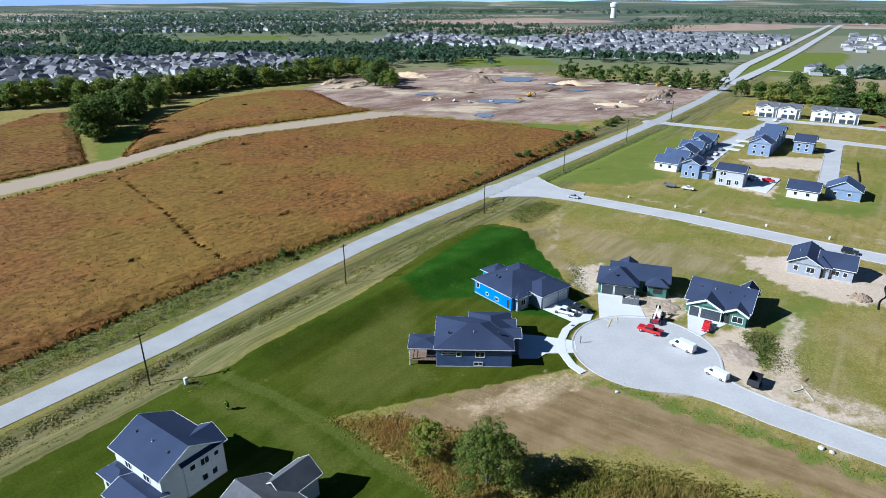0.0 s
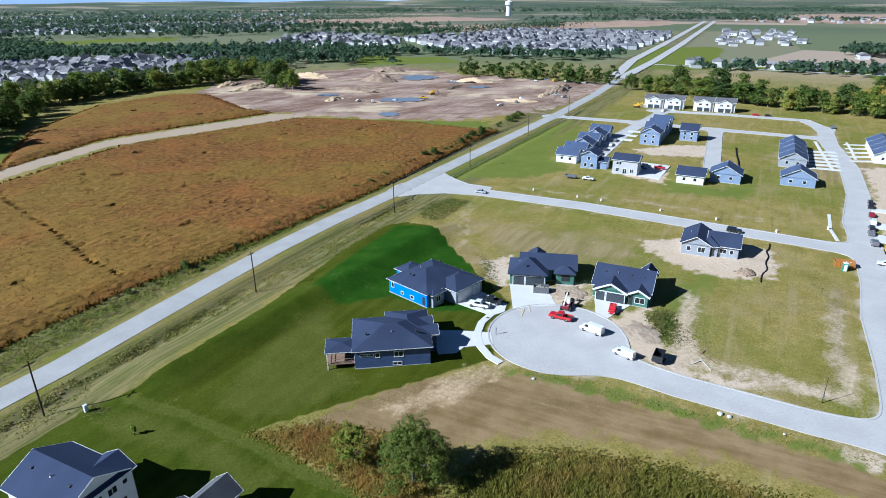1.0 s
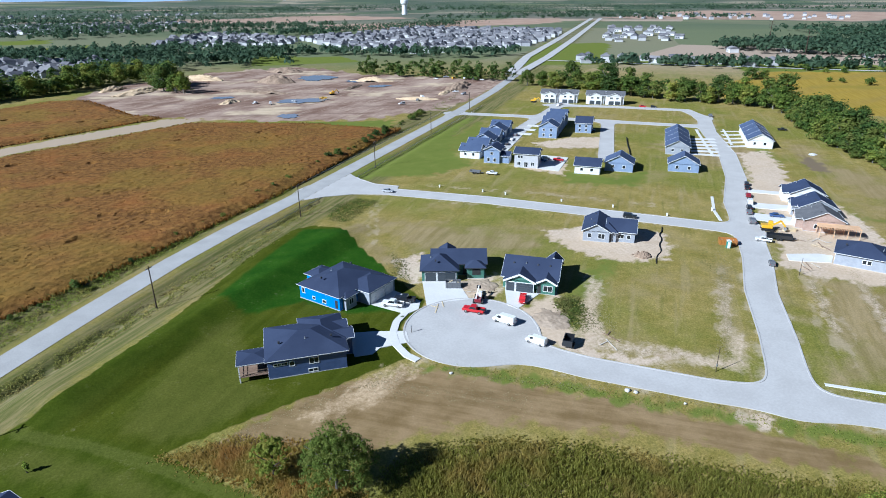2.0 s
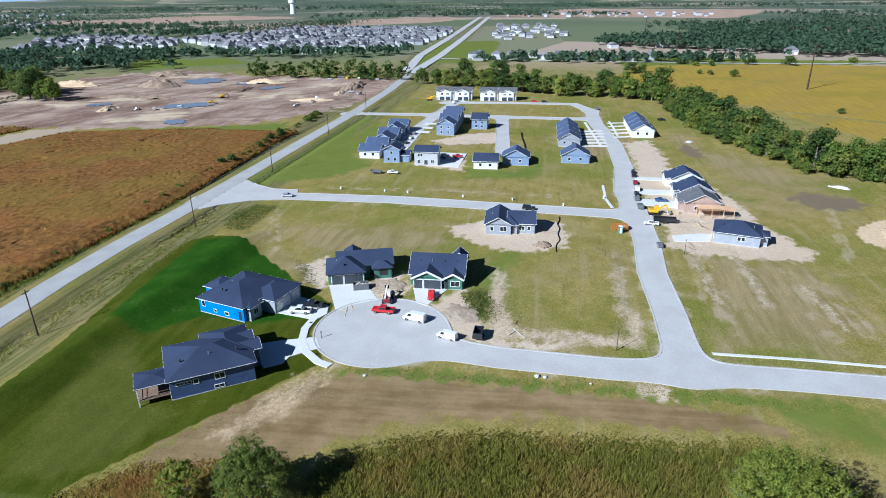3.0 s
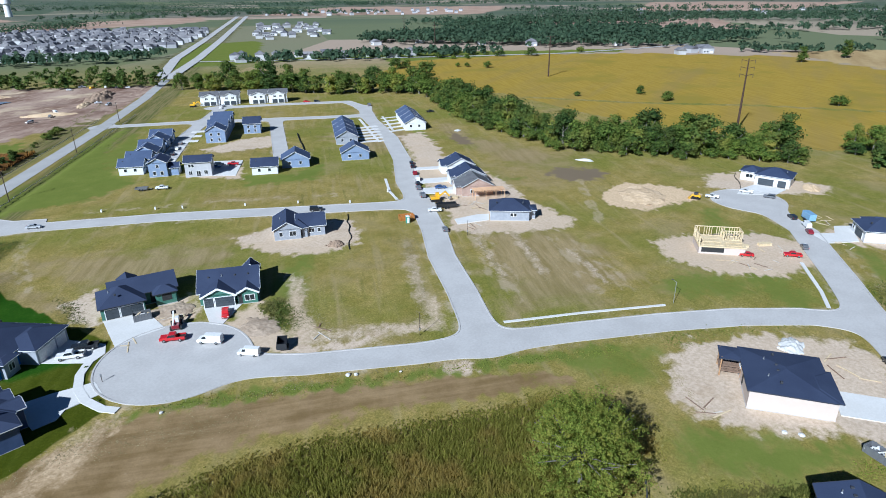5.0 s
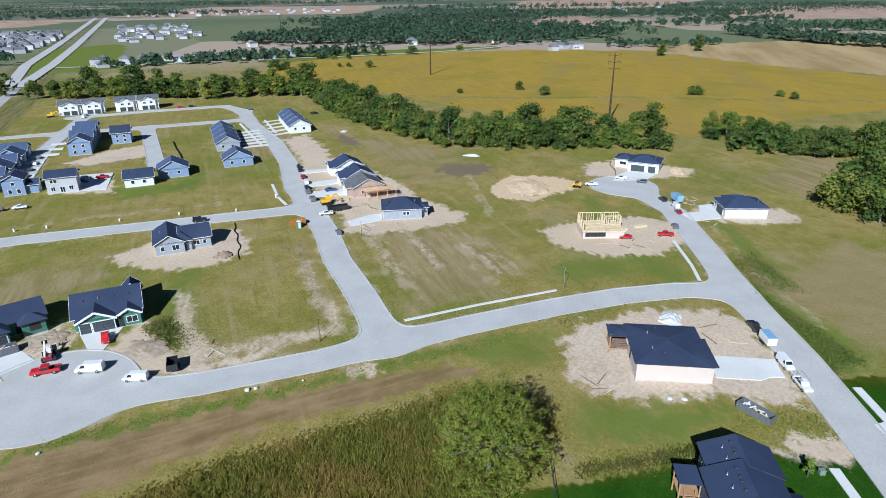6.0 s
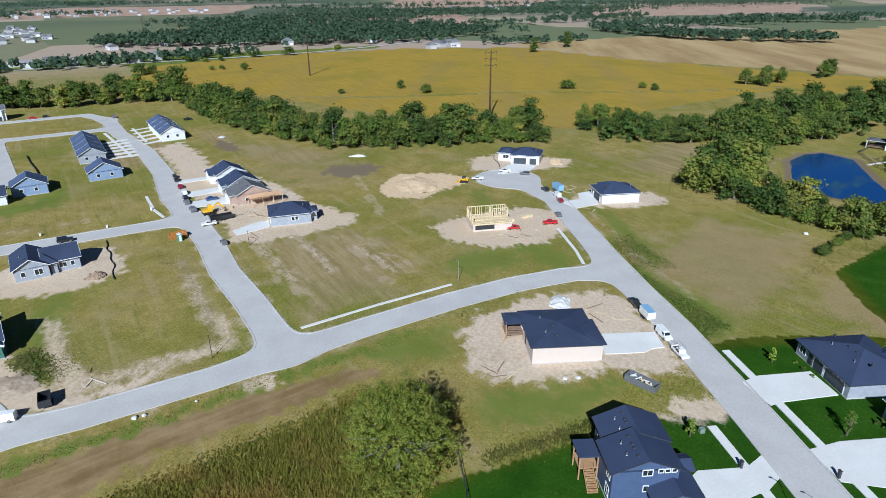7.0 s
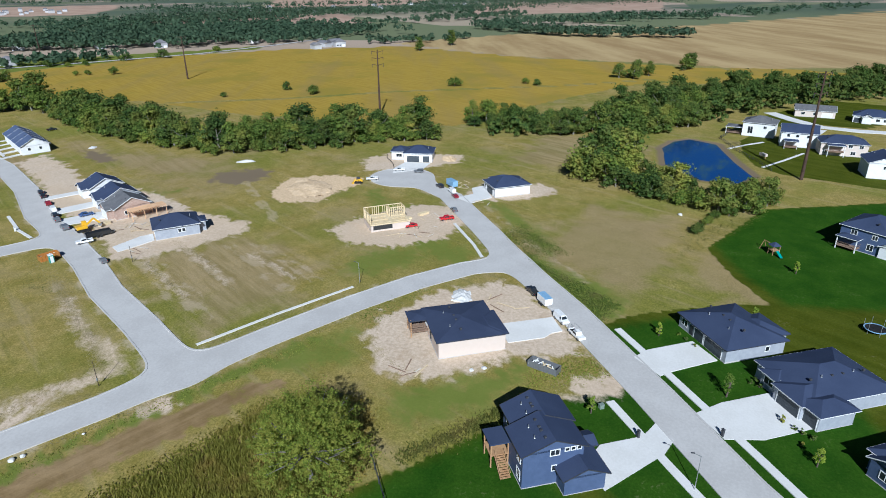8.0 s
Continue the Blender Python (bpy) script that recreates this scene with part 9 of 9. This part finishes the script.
def fence(line, h, mat, label, gap=2.4):
    e = thing("fence", line[0][0], line[0][1])
    o = Vector((*line[0], 0))
    for a, b in zip(line, line[1:]):
        A, B = Vector((*a, 0)) - o, Vector((*b, 0)) - o
        n = max(1, int((B - A).length / gap))
        for i in range(n + 1):
            p = A.lerp(B, i / n)
            bm = bmesh.new()
            add_box(bm, p.x - 0.06, p.x + 0.06, p.y - 0.06, p.y + 0.06, -0.2, h)
            part("post", bm, mat, e)
        for z in (h * 0.35, h * 0.9):
            bm = bmesh.new()
            add_beam(bm, A + Vector((0, 0, z)), B + Vector((0, 0, z)), 0.06, 0.14)
            part("rail", bm, mat, e)
    return tagged(e, label, "fence")


fence([(299, -73), (290, -68), (268, -70), (252, -74), (240, -76)], 1.2, M["dark_trim"], "dark rail fence between lawn and pond")
fence([(69, 24.8), (61.4, 20.7), (50, 14.5)], 1.2, M["dark_trim"], "dark rail fence between lawn and rough grass")

# ---- distant suburbs ----
def far_house(seed):
    r = random.Random(seed)
    w, d, h, p = r.uniform(9, 13), r.uniform(8, 10), r.uniform(3.2, 5.5), r.uniform(2.2, 3.4)
    e = thing("far_house", 0, 0)
    bm = bmesh.new()
    add_box(bm, -w / 2, w / 2, -d / 2, d / 2, -0.5, h)
    part("wall", bm, M["far_wall"], e)
    bm = bmesh.new()
    a, b = w / 2 + 0.5, d / 2 + 0.5
    top = [(-a, -b, h), (a, -b, h), (a, b, h), (-a, b, h), (-a + (b if seed % 2 else 0), 0, h + p), (a - (b if seed % 2 else 0), 0, h + p)]
    vs = [bm.verts.new(q) for q in top]
    for f in ((0, 1, 5, 4), (1, 2, 5), (2, 3, 4, 5), (3, 0, 4), (3, 2, 1, 0)):
        bm.faces.new([vs[i] for i in f])
    part("roof", bm, M["far_roof"], e)
    bm = bmesh.new()
    add_box(bm, w * 0.12, w * 0.42, -d / 2 - 0.06, -d / 2 + 0.02, 0, 2.3)
    part("garage_door", bm, M["white"], e)
    for k in (-0.32, -0.08):
        bm = bmesh.new()
        add_box(bm, w * k - 0.7, w * k + 0.7, -d / 2 - 0.05, -d / 2 + 0.02, 1.0, 2.3)
        part("window", bm, M["glass"], e)
    return e


KINDS = [far_house(i) for i in range(6)]
hr = random.Random(3)


def suburb(poly, n, gap, label, group, seed):
    rng = np.random.default_rng(seed)
    for i, (x, y) in enumerate(scatter_in(poly, n, rng, gap)):
        if line_distance(np.array([x]), np.array([y]), MAIN_ROAD)[0] < 20:
            continue
        m = pose(x, y, 0, 0, 0, 54 + hr.choice((0, 90, 180, 270)) + hr.uniform(-14, 14))
        t = copy_thing(hr.choice(KINDS), m)
        tagged(t, label, "house", group)


suburb([(-480, 470), (-340, 480), (-220, 560), (-215, 640), (-330, 720), (-520, 730)], 130, 13, "gray-roofed suburban house beyond the corn", "houses beyond the corn", 1)
suburb([(-220, 590), (-120, 650), (-120, 750), (-210, 770), (-330, 720)], 75, 13, "gray-roofed suburban house beyond the corn", "houses beyond the corn", 2)
suburb([(320, 560), (400, 520), (470, 458), (490, 475), (410, 550), (340, 600)], 16, 18, "white farmhouse among trees by the lane", "houses by the lane", 3)
suburb([(479, 782), (593, 761), (764, 1017), (690, 1098)], 40, 24, "new pale house on an open plain", "houses on the plain", 4)
suburb([(640, 262), (700, 262), (700, 240), (650, 240)], 4, 14, "white farm building beside a field", "far farm", 5)
suburb([(560, 640), (520, 600), (700, 330), (730, 350)], 6, 40, "white farmhouse among distant trees", "far farm", 6)
for k, t in enumerate(KINDS):
    t.matrix_basis = pose(-300 + 34 * k, 620 + 18 * k, 0, 0, 0, 54)
    tagged(t, "gray-roofed suburban house beyond the corn", "house", "houses beyond the corn")
# farther off they are one mass
wv, wf, rv, rf = [], [], [], []
rng = np.random.default_rng(8)
for poly, n, gap in (([(100, 985), (130, 800), (196, 715), (345, 745), (470, 905), (560, 1025), (330, 1200)], 560, 11.5), ([(-110, 893), (60, 900), (100, 985), (-30, 1180), (-90, 1100)], 150, 14), ([(-900, 760), (-520, 720), (-500, 900), (-800, 1000)], 170, 18), ([(-560, 470), (-400, 470), (-230, 560), (-120, 650), (-130, 740), (-330, 730), (-600, 720)], 240, 13),
                     ([(-700, 1300), (-150, 1350), (-100, 1700), (-900, 1700)], 330, 20), ([(-1500, 1900), (-200, 2000), (0, 2500), (-1600, 2500)], 160, 50), ([(900, 1450), (1300, 1100), (1500, 1300), (1100, 1600)], 50, 40), ([(1300, 600), (1900, 200), (2000, 500), (1500, 900)], 14, 60)):
    P = np.array(poly, float)
    c = rng.uniform(P.min(0), P.max(0), (n * 9, 2))
    c = c[outline_distance(c[:, 0], c[:, 1], poly) < 0]
    got = []
    for p in c:
        if len(got) >= n:
            break
        if not got or np.min(np.hypot(*(np.array(got) - p).T)) > gap:
            got.append(p)
    for x, y in got:
        if line_distance(np.array([x]), np.array([y]), MAIN_ROAD)[0] < 20:
            continue
        w, d, h, p, a = rng.uniform(3.9, 5.8), rng.uniform(3.4, 4.6), rng.uniform(3.2, 5.6), rng.uniform(2.4, 4.0), radians(54 + rng.choice((0, 90)) + rng.uniform(-15, 15))
        ca, sa = math.cos(a), math.sin(a)
        co = [(x + ca * u * w - sa * v_ * d, y + sa * u * w + ca * v_ * d) for u, v_ in ((-1, -1), (1, -1), (1, 1), (-1, 1))]
        b = len(wv)
        wv += [(*q, -0.5) for q in co] + [(*q, h) for q in co]
        wf += [(b + i, b + (i + 1) % 4, b + 4 + (i + 1) % 4, b + 4 + i) for i in range(4)]
        b = len(rv)
        rv += [(*q, h) for q in co] + [(x - ca * w, y - sa * w, h + p), (x + ca * w, y + sa * w, h + p)]
        rf += [(b, b + 1, b + 5, b + 4), (b + 1, b + 2, b + 5), (b + 2, b + 3, b + 4, b + 5), (b + 3, b, b + 4)]
e = thing("far_suburb", 0, 0)
link_mesh("wall", wv, wf, M["far_wall"], e)
link_mesh("roof", rv, rf, M["far_roof"], e)
tagged(e, "distant suburb of pale gray-roofed houses", "suburb", kind="stuff")
